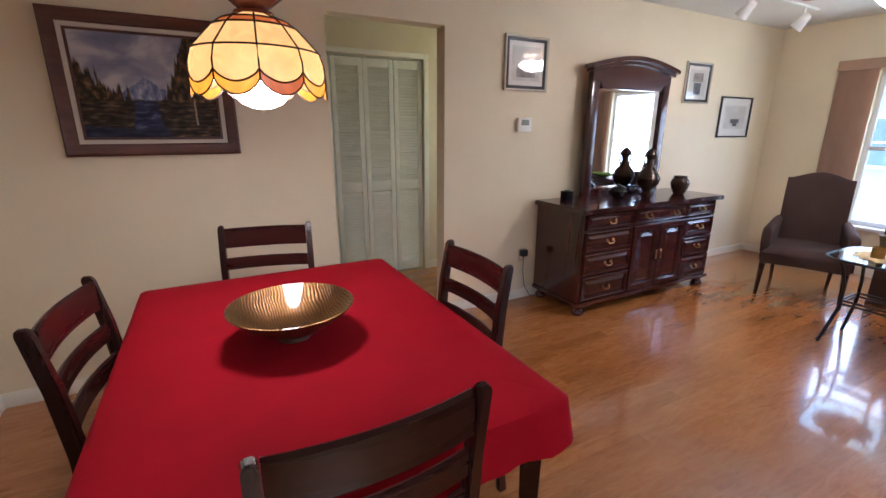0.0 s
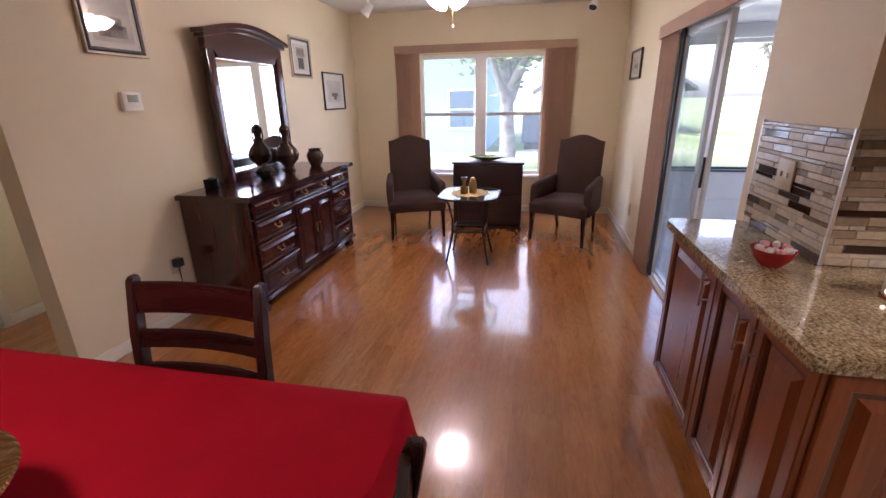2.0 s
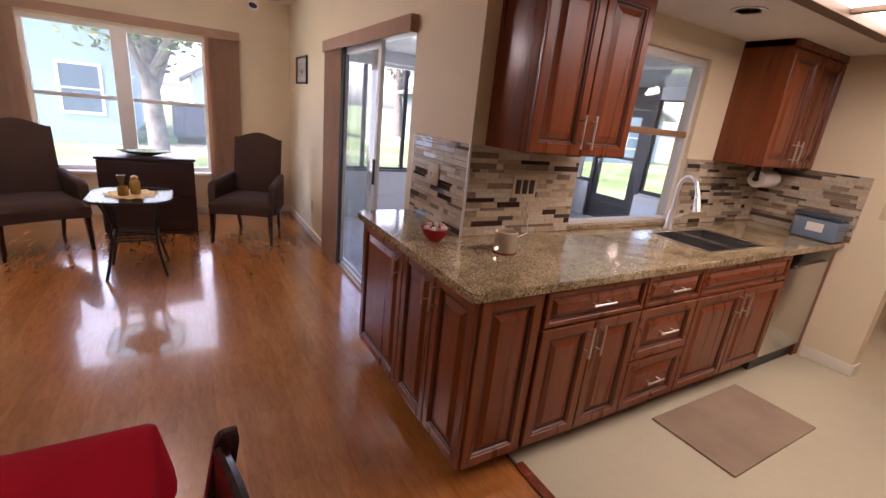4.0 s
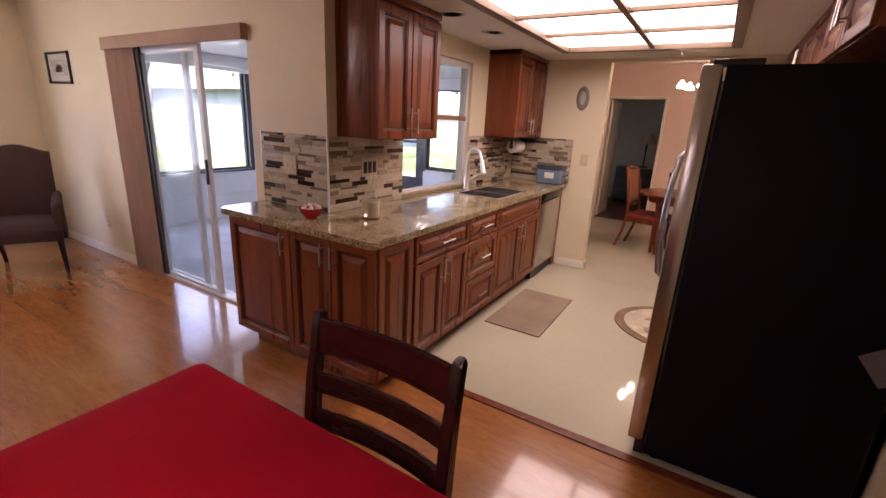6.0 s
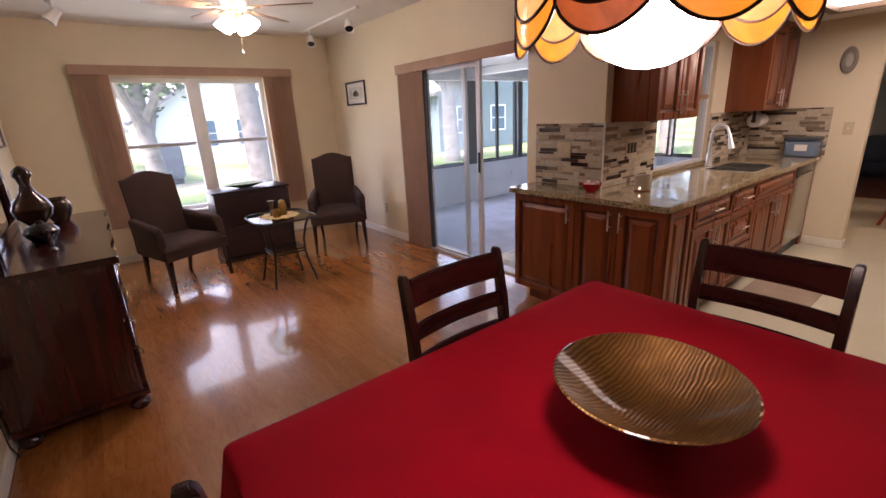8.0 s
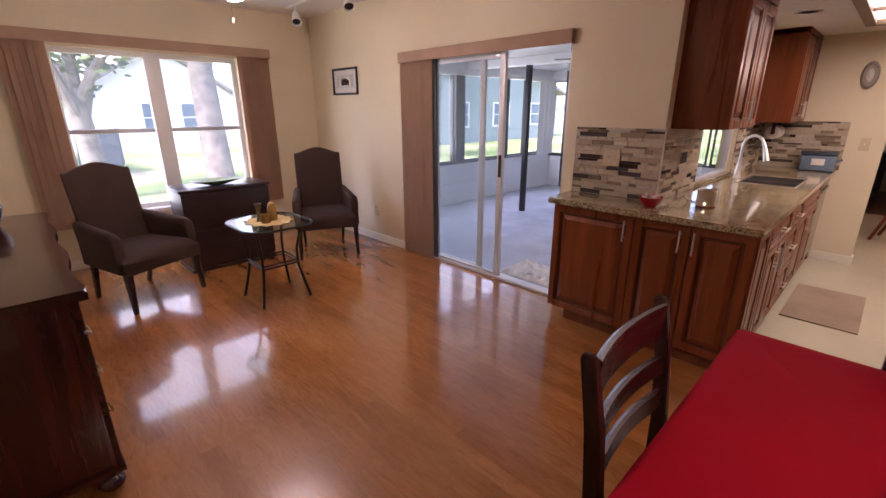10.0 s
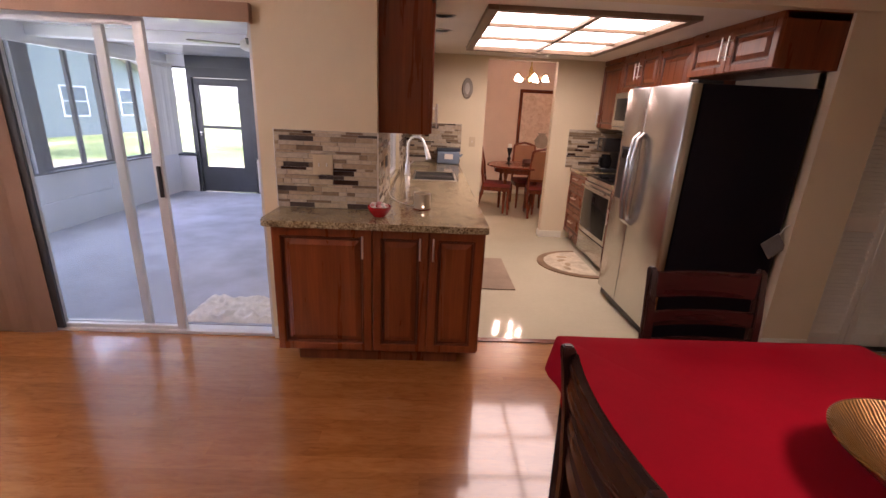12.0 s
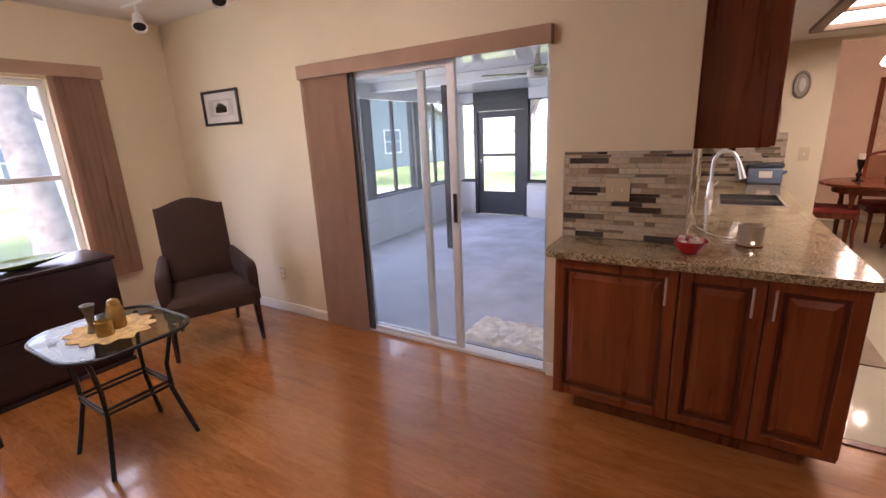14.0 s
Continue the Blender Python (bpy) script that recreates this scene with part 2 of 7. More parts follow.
def floor_finish():
    """Varnished honey oak: short flame figure, soft blotches, a fine pore, and boards that differ little."""
    m, nt, b = shader("floor_wood", 0.22, Coat_Weight=0.75, Coat_Roughness=0.07, Coat_IOR=1.6)
    blot, flame, pore, haze = coords(nt, (1.6, 7.0, 1.0)), coords(nt, (6.5, 30.0, 1.0)), coords(nt, (24.0, 210.0, 1.0)), coords(nt, (0.7, 0.7, 0.7), world_space=True)
    n0, n1, n2, n3 = node(nt, "TexNoise", Scale=1.0, Detail=3.0), node(nt, "TexNoise", Scale=1.0, Detail=5.0, Roughness=0.62, Distortion=1.3), node(nt, "TexNoise", Scale=1.0, Detail=2.0), node(nt, "TexNoise", Scale=1.0, Detail=3.0)
    for n, v in ((n0, blot), (n1, flame), (n2, pore), (n3, haze)):
        nt.links.new(v, n.inputs["Vector"])
    c = ramp(nt, n1.outputs["Fac"], [(0.28, (0.335, 0.117, 0.026)), (0.46, (0.43, 0.165, 0.039)), (0.64, (0.49, 0.20, 0.052))])
    c = mixed(nt, c, ramp(nt, n0.outputs["Fac"], [(0.30, (0.78, 0.72, 0.66)), (0.62, (1, 1, 1))]), 0.8, "MULTIPLY")
    c = mixed(nt, c, ramp(nt, n2.outputs["Fac"], [(0.30, (0.78, 0.72, 0.66)), (0.55, (1, 1, 1))]), 0.2, "MULTIPLY")
    c = mixed(nt, c, ramp(nt, n3.outputs["Fac"], [(0.35, (0.93, 0.90, 0.87)), (0.65, (1, 1, 1))]), 0.8, "MULTIPLY")
    info = nt.nodes.new("ShaderNodeObjectInfo")
    c = mixed(nt, c, ramp(nt, info.outputs["Random"], [(0.0, (0.82, 0.79, 0.76)), (1.0, (1, 1, 1))]), 1.0, "MULTIPLY")
    nt.links.new(c, b.inputs["Base Color"])
    relief(nt, b, n3.outputs["Fac"], 0.02, 0.002)
    return m


floor_wood = floor_finish()
kitchen_floor_mat = surface("kitchen_vinyl", (0.50, 0.465, 0.335), 0.06, Specular_IOR_Level=0.35, vary=0.04, fine=30, coarse=2.0, bump=0.01, rough_vary=0.02)
cab_v = timber("cabinet_wood_upright", (0.14, 0.029, 0.007), (0.205, 0.049, 0.012), (0.28, 0.078, 0.019), 0.28, axis=2, spread=0.12)
cab_h = timber("cabinet_wood_flat", (0.14, 0.029, 0.007), (0.205, 0.049, 0.012), (0.28, 0.078, 0.019), 0.28, axis=0, spread=0.12)
glaze = timber("cabinet_glaze", (0.060, 0.014, 0.005), (0.10, 0.022, 0.007), (0.14, 0.034, 0.011), 0.32, axis=2)
mahogany = timber("mahogany", (0.026, 0.0045, 0.0045), (0.050, 0.0085, 0.0075), (0.082, 0.014, 0.011), 0.2, axis=0, coat=0.4)
mahogany_v = timber("mahogany_upright", (0.026, 0.0045, 0.0045), (0.050, 0.0085, 0.0075), (0.082, 0.014, 0.011), 0.22, axis=2, coat=0.4)
chair_wood = timber("chair_wood", (0.015, 0.0048, 0.0038), (0.027, 0.0080, 0.0062), (0.046, 0.014, 0.010), 0.27, axis=2, coat=0.08)
chair_wood_x = timber("chair_wood_across", (0.015, 0.0048, 0.0038), (0.027, 0.0080, 0.0062), (0.046, 0.014, 0.010), 0.27, axis=0, coat=0.08)
for wood in (cab_v, cab_h, chair_wood, chair_wood_x):
    wood.node_tree.nodes["Principled BSDF"].inputs["Specular IOR Level"].default_value = 0.45
cherry = timber("cherry_wood", (0.11, 0.026, 0.012), (0.19, 0.045, 0.020), (0.27, 0.07, 0.03), 0.25, axis=2)
dark_oak = timber("dark_oak", (0.016, 0.008, 0.008), (0.028, 0.013, 0.013), (0.045, 0.022, 0.020), 0.3, axis=1)
walnut_frame = timber("walnut_frame", (0.055, 0.015, 0.009), (0.092, 0.027, 0.015), (0.14, 0.046, 0.025), 0.4, axis=0)
blade_wood = timber("blade_wood", (0.22, 0.11, 0.045), (0.34, 0.18, 0.075), (0.42, 0.24, 0.11), 0.35, axis=0)
red_cloth = surface("red_cloth", (0.31, 0.0035, 0.011), 0.9, vary=0.10, fine=420, coarse=5, bump=0.45, bump_scale=26, Specular_IOR_Level=0.12)
brown_fabric = surface("brown_fabric", (0.046, 0.021, 0.014), 0.9, vary=0.18, fine=260, coarse=6, bump=0.4, bump_scale=500)
blind_fabric = surface("blind_fabric", (0.42, 0.265, 0.175), 0.75, vary=0.10, fine=160, coarse=4, bump=0.15)
vane_fabric = surface("vane_fabric", (0.44, 0.28, 0.18), 0.75, vary=0.10, fine=160, coarse=4, bump=0.15)
fnt = vane_fabric.node_tree
through_light, fabric_mix = fnt.nodes.new("ShaderNodeBsdfTranslucent"), fnt.nodes.new("ShaderNodeMixShader")
through_light.inputs["Color"].default_value, fabric_mix.inputs[0].default_value = (0.55, 0.36, 0.27, 1), 0.4
fnt.links.new(fnt.nodes["Principled BSDF"].outputs[0], fabric_mix.inputs[1]), fnt.links.new(through_light.outputs[0], fabric_mix.inputs[2])
fnt.links.new(fabric_mix.outputs[0], fnt.nodes["Material Output"].inputs["Surface"])
steel = surface("brushed_steel", (0.55, 0.54, 0.52), 0.26, 1.0, vary=0.02, fine=90, coarse=1.2, bump=0.01, rough_vary=0.015)
nickel = surface("nickel", (0.78, 0.76, 0.72), 0.38, 1.0, vary=0.04, bump=0.0)
chrome = surface("chrome", (0.75, 0.75, 0.75), 0.10, 1.0, vary=0.03, bump=0.0)
brass = surface("aged_brass", (0.52, 0.36, 0.14), 0.28, 1.0, vary=0.15, bump=0.05)
aluminium = surface("aluminium", (0.68, 0.68, 0.67), 0.45, 0.25, vary=0.05, bump=0.02)
black_paint = surface("black_paint", (0.012, 0.012, 0.013), 0.35, vary=0.2, bump=0.03)
black_side = surface("fridge_black", (0.006, 0.005, 0.010), 0.5, Specular_IOR_Level=0.16, vary=0.15, fine=300, bump=0.2, bump_scale=350)
black_glass = surface("black_glass", (0.008, 0.008, 0.009), 0.08, vary=0.05, bump=0.0, Specular_IOR_Level=0.1)
white_plastic = surface("white_plastic", (0.74, 0.72, 0.66), 0.4, vary=0.03, bump=0.02)
cream_plastic = surface("cream_plastic", (0.58, 0.47, 0.30), 0.4, vary=0.04, bump=0.02)
white_vinyl = surface("white_vinyl", (0.80, 0.80, 0.78), 0.35, vary=0.03, bump=0.02)
bronze_frame = surface("bronze_frame", (0.06, 0.065, 0.07), 0.4, vary=0.1, bump=0.03)
carpet = surface("sunroom_carpet", (0.45, 0.48, 0.55), 0.95, vary=0.16, fine=300, coarse=3, bump=0.8, bump_scale=400)
sun_wall = surface("sunroom_paint", (0.82, 0.84, 0.87), 0.6, vary=0.05, fine=60, coarse=2, bump=0.5, bump_scale=25)
sun_ceiling = surface("sunroom_ceiling", (0.72, 0.73, 0.74), 0.12, vary=0.04, fine=30, coarse=2, bump=0.02)
pink_wall = surface("nook_paint", (0.74, 0.56, 0.44), 0.6, vary=0.03, fine=200, bump=0.12, bump_scale=180)
grey_wall = surface("far_room_paint", (0.55, 0.55, 0.46), 0.6, vary=0.03, fine=200, bump=0.1)
def hazy_pane(name, veil_mix):
    """Clear glass with daylight haze put in as a thin even translucent veil."""
    m = clear_pane(name)
    nt = m.node_tree
    out = nt.nodes["Material Output"]
    veil, mx = nt.nodes.new("ShaderNodeBsdfTranslucent"), nt.nodes.new("ShaderNodeMixShader")
    veil.inputs["Color"].default_value, mx.inputs[0].default_value = (0.86, 0.92, 1.0, 1), veil_mix
    nt.links.new(out.inputs["Surface"].links[0].from_socket, mx.inputs[1]), nt.links.new(veil.outputs[0], mx.inputs[2])
    nt.links.new(mx.outputs[0], out.inputs["Surface"])
    return m


door_pane = hazy_pane("door_glass", 0.04)
front_pane = hazy_pane("front_window_glass", 0.05)
pane = clear_pane("window_glass")
table_glass = clear_pane("table_glass", (0.80, 0.88, 0.85))


def granite():
    m, nt, b = shader("granite", 0.13, Coat_Weight=0.35, Coat_Roughness=0.03)
    v = coords(nt, shift=False)
    n0, n1, n2 = node(nt, "TexNoise", Scale=9.0, Detail=6.0, Roughness=0.7), node(nt, "TexNoise", Scale=110.0, Detail=5.0, Roughness=0.65), node(nt, "TexVoronoi", Scale=150.0)
    for n in (n0, n1, n2):
        nt.links.new(v, n.inputs["Vector"])
    c = ramp(nt, n1.outputs["Fac"], [(0.32, (0.035, 0.026, 0.016)), (0.41, (0.19, 0.135, 0.070)), (0.50, (0.39, 0.305, 0.165)), (0.64, (0.60, 0.51, 0.33))])
    c = mixed(nt, c, ramp(nt, n0.outputs["Fac"], [(0.36, (0.52, 0.45, 0.35)), (0.58, (1, 1, 1))]), 0.85, "MULTIPLY")
    c = mixed(nt, c, ramp(nt, n2.outputs["Distance"], [(0.18, (0.35, 0.28, 0.22)), (0.35, (1, 1, 1))]), 0.45, "MULTIPLY")
    nt.links.new(c, b.inputs["Base Color"])
    return m


granite_mat = granite()


def mosaic():
    """Stone and glass strips: each piece takes its own colour and gloss."""
    m, nt, b = shader("mosaic_tile", 0.3)
    info = nt.nodes.new("ShaderNodeObjectInfo")
    geo = nt.nodes.new("ShaderNodeNewGeometry")
    add = node(nt, "Math")
    add.operation = "ADD"
    nt.links.new(info.outputs["Random"], add.inputs[0]), nt.links.new(geo.outputs["Random Per Island"], add.inputs[1])
    fr = node(nt, "Math")
    fr.operation = "FRACT"
    nt.links.new(add.outputs[0], fr.inputs[0])
    r = nt.nodes.new("ShaderNodeValToRGB")
    r.color_ramp.interpolation = "CONSTANT"
    stops = [(0.0, (0.50, 0.41, 0.28)), (0.2, (0.56, 0.48, 0.35)), (0.38, (0.40, 0.31, 0.20)), (0.52, (0.50, 0.44, 0.34)), (0.68, (0.30, 0.23, 0.15)), (0.78, (0.23, 0.17, 0.11)), (0.89, (0.045, 0.022, 0.015)), (0.95, (0.075, 0.060, 0.050))]
    e = r.color_ramp.elements
    while len(e) < len(stops):
        e.new(0.5)
    for el, (p, c) in zip(e, stops):
        el.position, el.color = p, (*c, 1)
    nt.links.new(fr.outputs[0], r.inputs["Fac"])
    v = coords(nt)
    n = node(nt, "TexNoise", Scale=45.0, Detail=4.0)
    nt.links.new(v, n.inputs["Vector"])
    nt.links.new(mixed(nt, r.outputs["Color"], ramp(nt, n.outputs["Fac"], [(0.3, (0.8, 0.8, 0.8)), (0.7, (1.1, 1.1, 1.1))]), 1.0, "MULTIPLY"), b.inputs["Base Color"])
    mr = node(nt, "MapRange")
    mr.inputs["From Min"].default_value, mr.inputs["From Max"].default_value = 0.55, 0.9
    mr.inputs["To Min"].default_value, mr.inputs["To Max"].default_value = 0.38, 0.08
    nt.links.new(fr.outputs[0], mr.inputs["Value"])
    nt.links.new(mr.outputs["Result"], b.inputs["Roughness"])
    return m


mosaic_mat = mosaic()
bronze_trim = surface("bronze_trim", (0.20, 0.14, 0.09), 0.45, 0.2, vary=0.15, bump=0.05)
grout = surface("grout", (0.50, 0.47, 0.42), 0.8, vary=0.08, bump=0.2)


# ---- structure ----
WX, NY, SY, KX, KY, CEIL, KCEIL = 6.02, 2.845, -0.62, 1.70, -3.44, 2.55, 2.15
structure("wall_north", boxes([(-1.14, NY, -0.02, 0.856, NY + 0.12, CEIL), (0.856, NY, 2.16, 1.692, NY + 0.12, CEIL), (1.692, NY, -0.02, WX, NY + 0.12, CEIL)]), wall_paint, "cream painted wall with an open doorway")
# east wall with the window opening
WY0, WY1, WZ0, WZ1 = 0.30, 1.93, 0.50, 2.03
structure("wall_east", boxes([(WX, -0.74, -0.3, WX + 0.16, WY0, CEIL), (WX, WY1, -0.3, WX + 0.16, NY + 0.12, CEIL), (WX, WY0, -0.3, WX + 0.16, WY1, WZ0), (WX, WY0, WZ1, WX + 0.16, WY1, CEIL)]), wall_paint, "cream painted wall round the double window")
SX0, SX1, SZ1 = 2.39, 4.24, 1.98
structure("wall_south", boxes([(KX, SY - 0.12, -0.3, SX0, SY, CEIL), (SX0, SY - 0.12, SZ1, SX1, SY, CEIL), (SX1, SY - 0.12, -0.3, WX, SY, CEIL)]), wall_paint, "cream painted wall with the sliding door opening")
structure("wall_kitchen_header", box(-1.12, SY - 0.12, KCEIL, KX, SY, CEIL), wall_paint, "cream painted wall above the kitchen opening")
KWY0, KWY1, KWZ0, KWZ1 = -2.38, -1.36, 0.93, 1.99
structure("wall_kitchen_east", boxes([(KX, KWY1, -0.3, KX + 0.12, SY - 0.12, CEIL), (KX, KY - 0.12, -0.3, KX + 0.12, KWY0, CEIL), (KX, KWY0, -0.3, KX + 0.12, KWY1, KWZ0), (KX, KWY0, KWZ1, KX + 0.12, KWY1, CEIL)]), wall_paint, "cream kitchen wall with a window")
structure("wall_kitchen_back", boxes([(0.75, KY - 0.11, -0.02, KX, KY, KCEIL), (-0.075, KY - 0.11, 2.12, 0.75, KY, KCEIL), (-1.12, KY - 0.11, -0.02, -0.075, KY, KCEIL)]), wall_paint, "cream kitchen wall with an open doorway")
structure("wall_kitchen_west", box(-1.12, KY - 0.11, -0.02, -1.0, SY - 0.12, CEIL), wall_paint, "cream painted kitchen wall")
structure("wall_foyer", boxes([(-1.34, -0.80, -0.02, -1.0, -0.66, CEIL), (-2.30, -0.80, 2.08, -1.34, -0.66, CEIL), (-2.6, -0.80, -0.02, -2.30, -0.66, CEIL)]), wall_paint, "cream painted wall beside the refrigerator")
structure("wall_closet", boxes([(-2.3, -1.25, -0.02, -1.34, -1.2, CEIL), (-2.4, -1.25, -0.02, -2.3, -0.80, CEIL), (-1.34, -1.25, -0.02, -1.24, -0.80, CEIL)]), wall_paint, "plain closet walls")
structure("wall_west", boxes([(-1.14, 0.7, -0.02, -1.02, NY, CEIL), (-2.6, 0.7, -0.02, -1.14, 0.82, CEIL), (-2.72, -0.80, -0.02, -2.6, 0.82, CEIL)]), wall_paint, "cream painted wall")
structure("ceiling", boxes([(-2.72, SY, CEIL, WX, NY, CEIL + 0.06), (-2.72, -0.8, CEIL, -1.0, SY, CEIL + 0.06)]), ceiling_paint, "textured off-white ceiling")
LPX0, LPX1, LPY0, LPY1 = -0.24, 1.01, -2.82, -1.0
structure("ceiling_kitchen", boxes([(-1.0, KY, KCEIL, KX, LPY0, KCEIL + 0.05), (-1.0, LPY1, KCEIL, KX, SY - 0.12, KCEIL + 0.05), (-1.0, LPY0, KCEIL, LPX0, LPY1, KCEIL + 0.05), (LPX1, LPY0, KCEIL, KX, LPY1, KCEIL + 0.05), (-1.0, KY, KCEIL + 0.2, KX, SY - 0.12, KCEIL + 0.25)]), ceiling_paint, "lowered off-white kitchen ceiling")
structure("subfloor", boxes([(-2.72, -0.80, -0.10, WX, NY + 0.12, -0.012), (-0.6, NY + 0.12, -0.10, 3.2, 4.12, -0.012)]), dark_oak, "dark underlay beneath the floor boards")
structure("floor_kitchen", boxes([(-1.0, KY - 0.11, -0.10, KX, -0.665, 0.0), (-2.6, -6.6, -0.10, KX + 0.12, KY - 0.11, 0.0)]), kitchen_floor_mat, "glossy cream vinyl kitchen floor")
structure("threshold", box(-0.95, -0.69, 0.0, 1.07, -0.64, 0.008, 0.003), cherry, "narrow wooden threshold strip")
# hall behind the doorway
# unseen opening in the end wall at x = 3.2, added to brighten the hall
structure("wall_hall", boxes([(-0.6, 4.0, -0.02, 0.868, 4.12, CEIL), (0.868, 4.0, 2.11, 2.075, 4.12, CEIL), (2.075, 4.0, -0.02, 3.2, 4.12, CEIL), (-0.72, NY + 0.12, -0.02, -0.6, 4.12, CEIL), (3.2, NY + 0.12, -0.02, 3.32, 4.12, 0.9), (3.2, NY + 0.12, 2.1, 3.32, 4.12, CEIL), (0.75, 4.5, -0.02, 2.2, 4.55, CEIL), (0.70, 4.12, -0.02, 0.82, 4.55, CEIL), (2.12, 4.12, -0.02, 2.24, 4.55, CEIL)]), wall_paint, "cream painted hall walls")
structure("ceiling_hall", box(-0.72, NY + 0.12, CEIL, 3.32, 4.55, CEIL + 0.06), ceiling_paint, "off-white hall ceiling")
# nook behind the kitchen and the room beyond it
structure("wall_nook", boxes([(-2.6, -6.72, -0.02, 0.54, -6.6, 2.5), (1.36, -6.72, -0.02, KX + 0.12, -6.6, 2.5), (0.54, -6.72, 1.98, 1.36, -6.6, 2.5), (-2.72, -6.72, -0.02, -2.6, KY - 0.11, 2.5), (KX, -6.6, -0.02, KX + 0.12, KY - 0.12, 2.5), (-2.6, KY - 0.11 - 0.004, 2.15, KX, KY - 0.11, 2.5), (-2.6, KY - 0.16, -0.02, -1.12, KY - 0.06, 2.5)]), pink_wall, "warm beige nook walls")
structure("ceiling_nook", box(-2.72, -6.72, 2.5, KX + 0.12, KY, 2.56), ceiling_paint, "off-white nook ceiling")
structure("wall_far_room", boxes([(-0.5, -9.4, -0.02, 2.6, -9.3, 2.5), (-0.6, -9.4, -0.02, -0.5, -6.72, 2.5), (2.6, -9.4, -0.02, 2.7, -6.72, 2.5)]), grey_wall, "grey-green far room walls")
structure("ceiling_far_room", box(-0.6, -9.4, 2.5, 2.7, -6.72, 2.56), ceiling_paint, "off-white far room ceiling")
structure("floor_far_room", box(-0.6, -9.4, -0.1, 2.7, -6.6, 0.0), cherry, "reddish wood floor of the far room")
# sunroom
SF, SXE, SYE, SCEIL = -0.04, 5.75, -5.75, 2.2
structure("floor_sunroom", box(KX + 0.12, SYE, -0.16, SXE, SY - 0.12, SF), carpet, "blue-grey sunroom carpet")
structure("wall_sunroom_east", boxes([(SXE, SYE, -0.3, SXE + 0.14, SY - 0.12, 0.62), (SXE, SYE, 2.06, SXE + 0.14, SY - 0.12, SCEIL)]), sun_wall, "low white block wall of the sunroom")
structure("wall_sunroom_south", boxes([(5.42, SYE - 0.12, -0.3, SXE + 0.14, SYE, 0.58), (KX + 0.12, SYE - 0.12, -0.3, 4.44, SYE, 0.58), (KX + 0.12, SYE - 0.12, 2.02, SXE + 0.14, SYE, SCEIL)]), sun_wall, "low white wall beside the sunroom door")
structure("ceiling_sunroom", boxes([(KX + 0.12, SYE - 0.12, SCEIL, SXE + 0.14, SY - 0.12, SCEIL + 0.06)]), sun_ceiling, "glossy white sunroom ceiling panels")
structure("wall_sunroom_west", box(KX + 0.122, SYE - 0.12, -0.3, KX + 0.2, KY - 0.10, SCEIL), sun_wall, "white sunroom wall")
structure("roof", box(-3.0, -9.5, 2.75, 6.3, 4.7, 2.85), white_vinyl, "flat roof above the house")
# baseboards
def skirting(name, rows):
    structure(name, boxes(rows, 0.004), trim_paint, "cream painted baseboard", 30)
skirting("baseboard", [(-1.02, NY - 0.014, 0, 0.84, NY, 0.085), (1.71, NY - 0.014, 0, WX, NY, 0.085), (WX - 0.014, -0.62, 0, WX, NY - 0.014, 0.085), (4.26, SY, 0, WX - 0.014, SY + 0.014, 0.085), (-1.33, -0.66, 0, -1.0, -0.646, 0.085), (0.75, KY, 0, 1.05, KY + 0.014, 0.085), (-0.36, KY, 0, -0.075, KY + 0.014, 0.085), (0.736, KY - 0.11, 0, 0.75, KY + 0.014, 0.085), (-0.075, KY - 0.11, 0, -0.061, KY + 0.014, 0.085), (2.10, 3.986, 0, 3.2, 4.0, 0.085), (-0.6, 3.986, 0, 0.83, 4.0, 0.085), (-1.02, 0.7, 0, -1.006, NY - 0.014, 0.085), (2.33, SY, 0, 2.385, SY + 0.014, 0.085), (-2.6, -6.6, 0, 0.5, -6.586, 0.085)])


# ---- windows and doors of the setting ----
def sash_window(name, x, y0, y1, z0, z1, mid_z, material, label, depth=0.05):
    """A pair of single-hung lights in a wall that faces x."""
    w = structure(name, boxes([(x, y0, z0, x + depth, y1, z0 + 0.05), (x, y0, z1 - 0.05, x + depth, y1, z1), (x, y0, z0 + 0.05, x + depth, y0 + 0.045, z1 - 0.05), (x, y1 - 0.045, z0 + 0.05, x + depth, y1, z1 - 0.05)], 0.004), material, label, 30)
    return w


w1 = sash_window("window_1", WX + 0.06, WY0, WY1, WZ0, WZ1, 1.29, white_vinyl, "white double window with vertical blinds drawn aside")
part("mullion", box(WX + 0.03, 1.045, WZ0, WX + 0.11, 1.19, WZ1, 0.006), white_vinyl, w1)
part("window_sill", box(WX - 0.045, WY0 - 0.03, WZ0 - 0.03, WX + 0.06, WY1 + 0.03, WZ0 + 0.004, 0.006), white_vinyl, w1)
for ya, yb in ((WY0 + 0.045, 1.045), (1.19, WY1 - 0.045)):
    part("meeting_rail", box(WX + 0.055, ya, 1.27, WX + 0.10, yb, 1.31, 0.004), aluminium, w1)
    part("sash_lock", box(WX + 0.045, (ya + yb) / 2 - 0.03, 1.305, WX + 0.07, (ya + yb) / 2 + 0.03, 1.32, 0.003), white_vinyl, w1)
    for za, zb in ((WZ0 + 0.05, 1.27), (1.31, WZ1 - 0.05)):
        g = part("pane", box(WX + 0.085, ya, za, WX + 0.089, yb, zb), front_pane, w1)
        g.visible_shadow = False

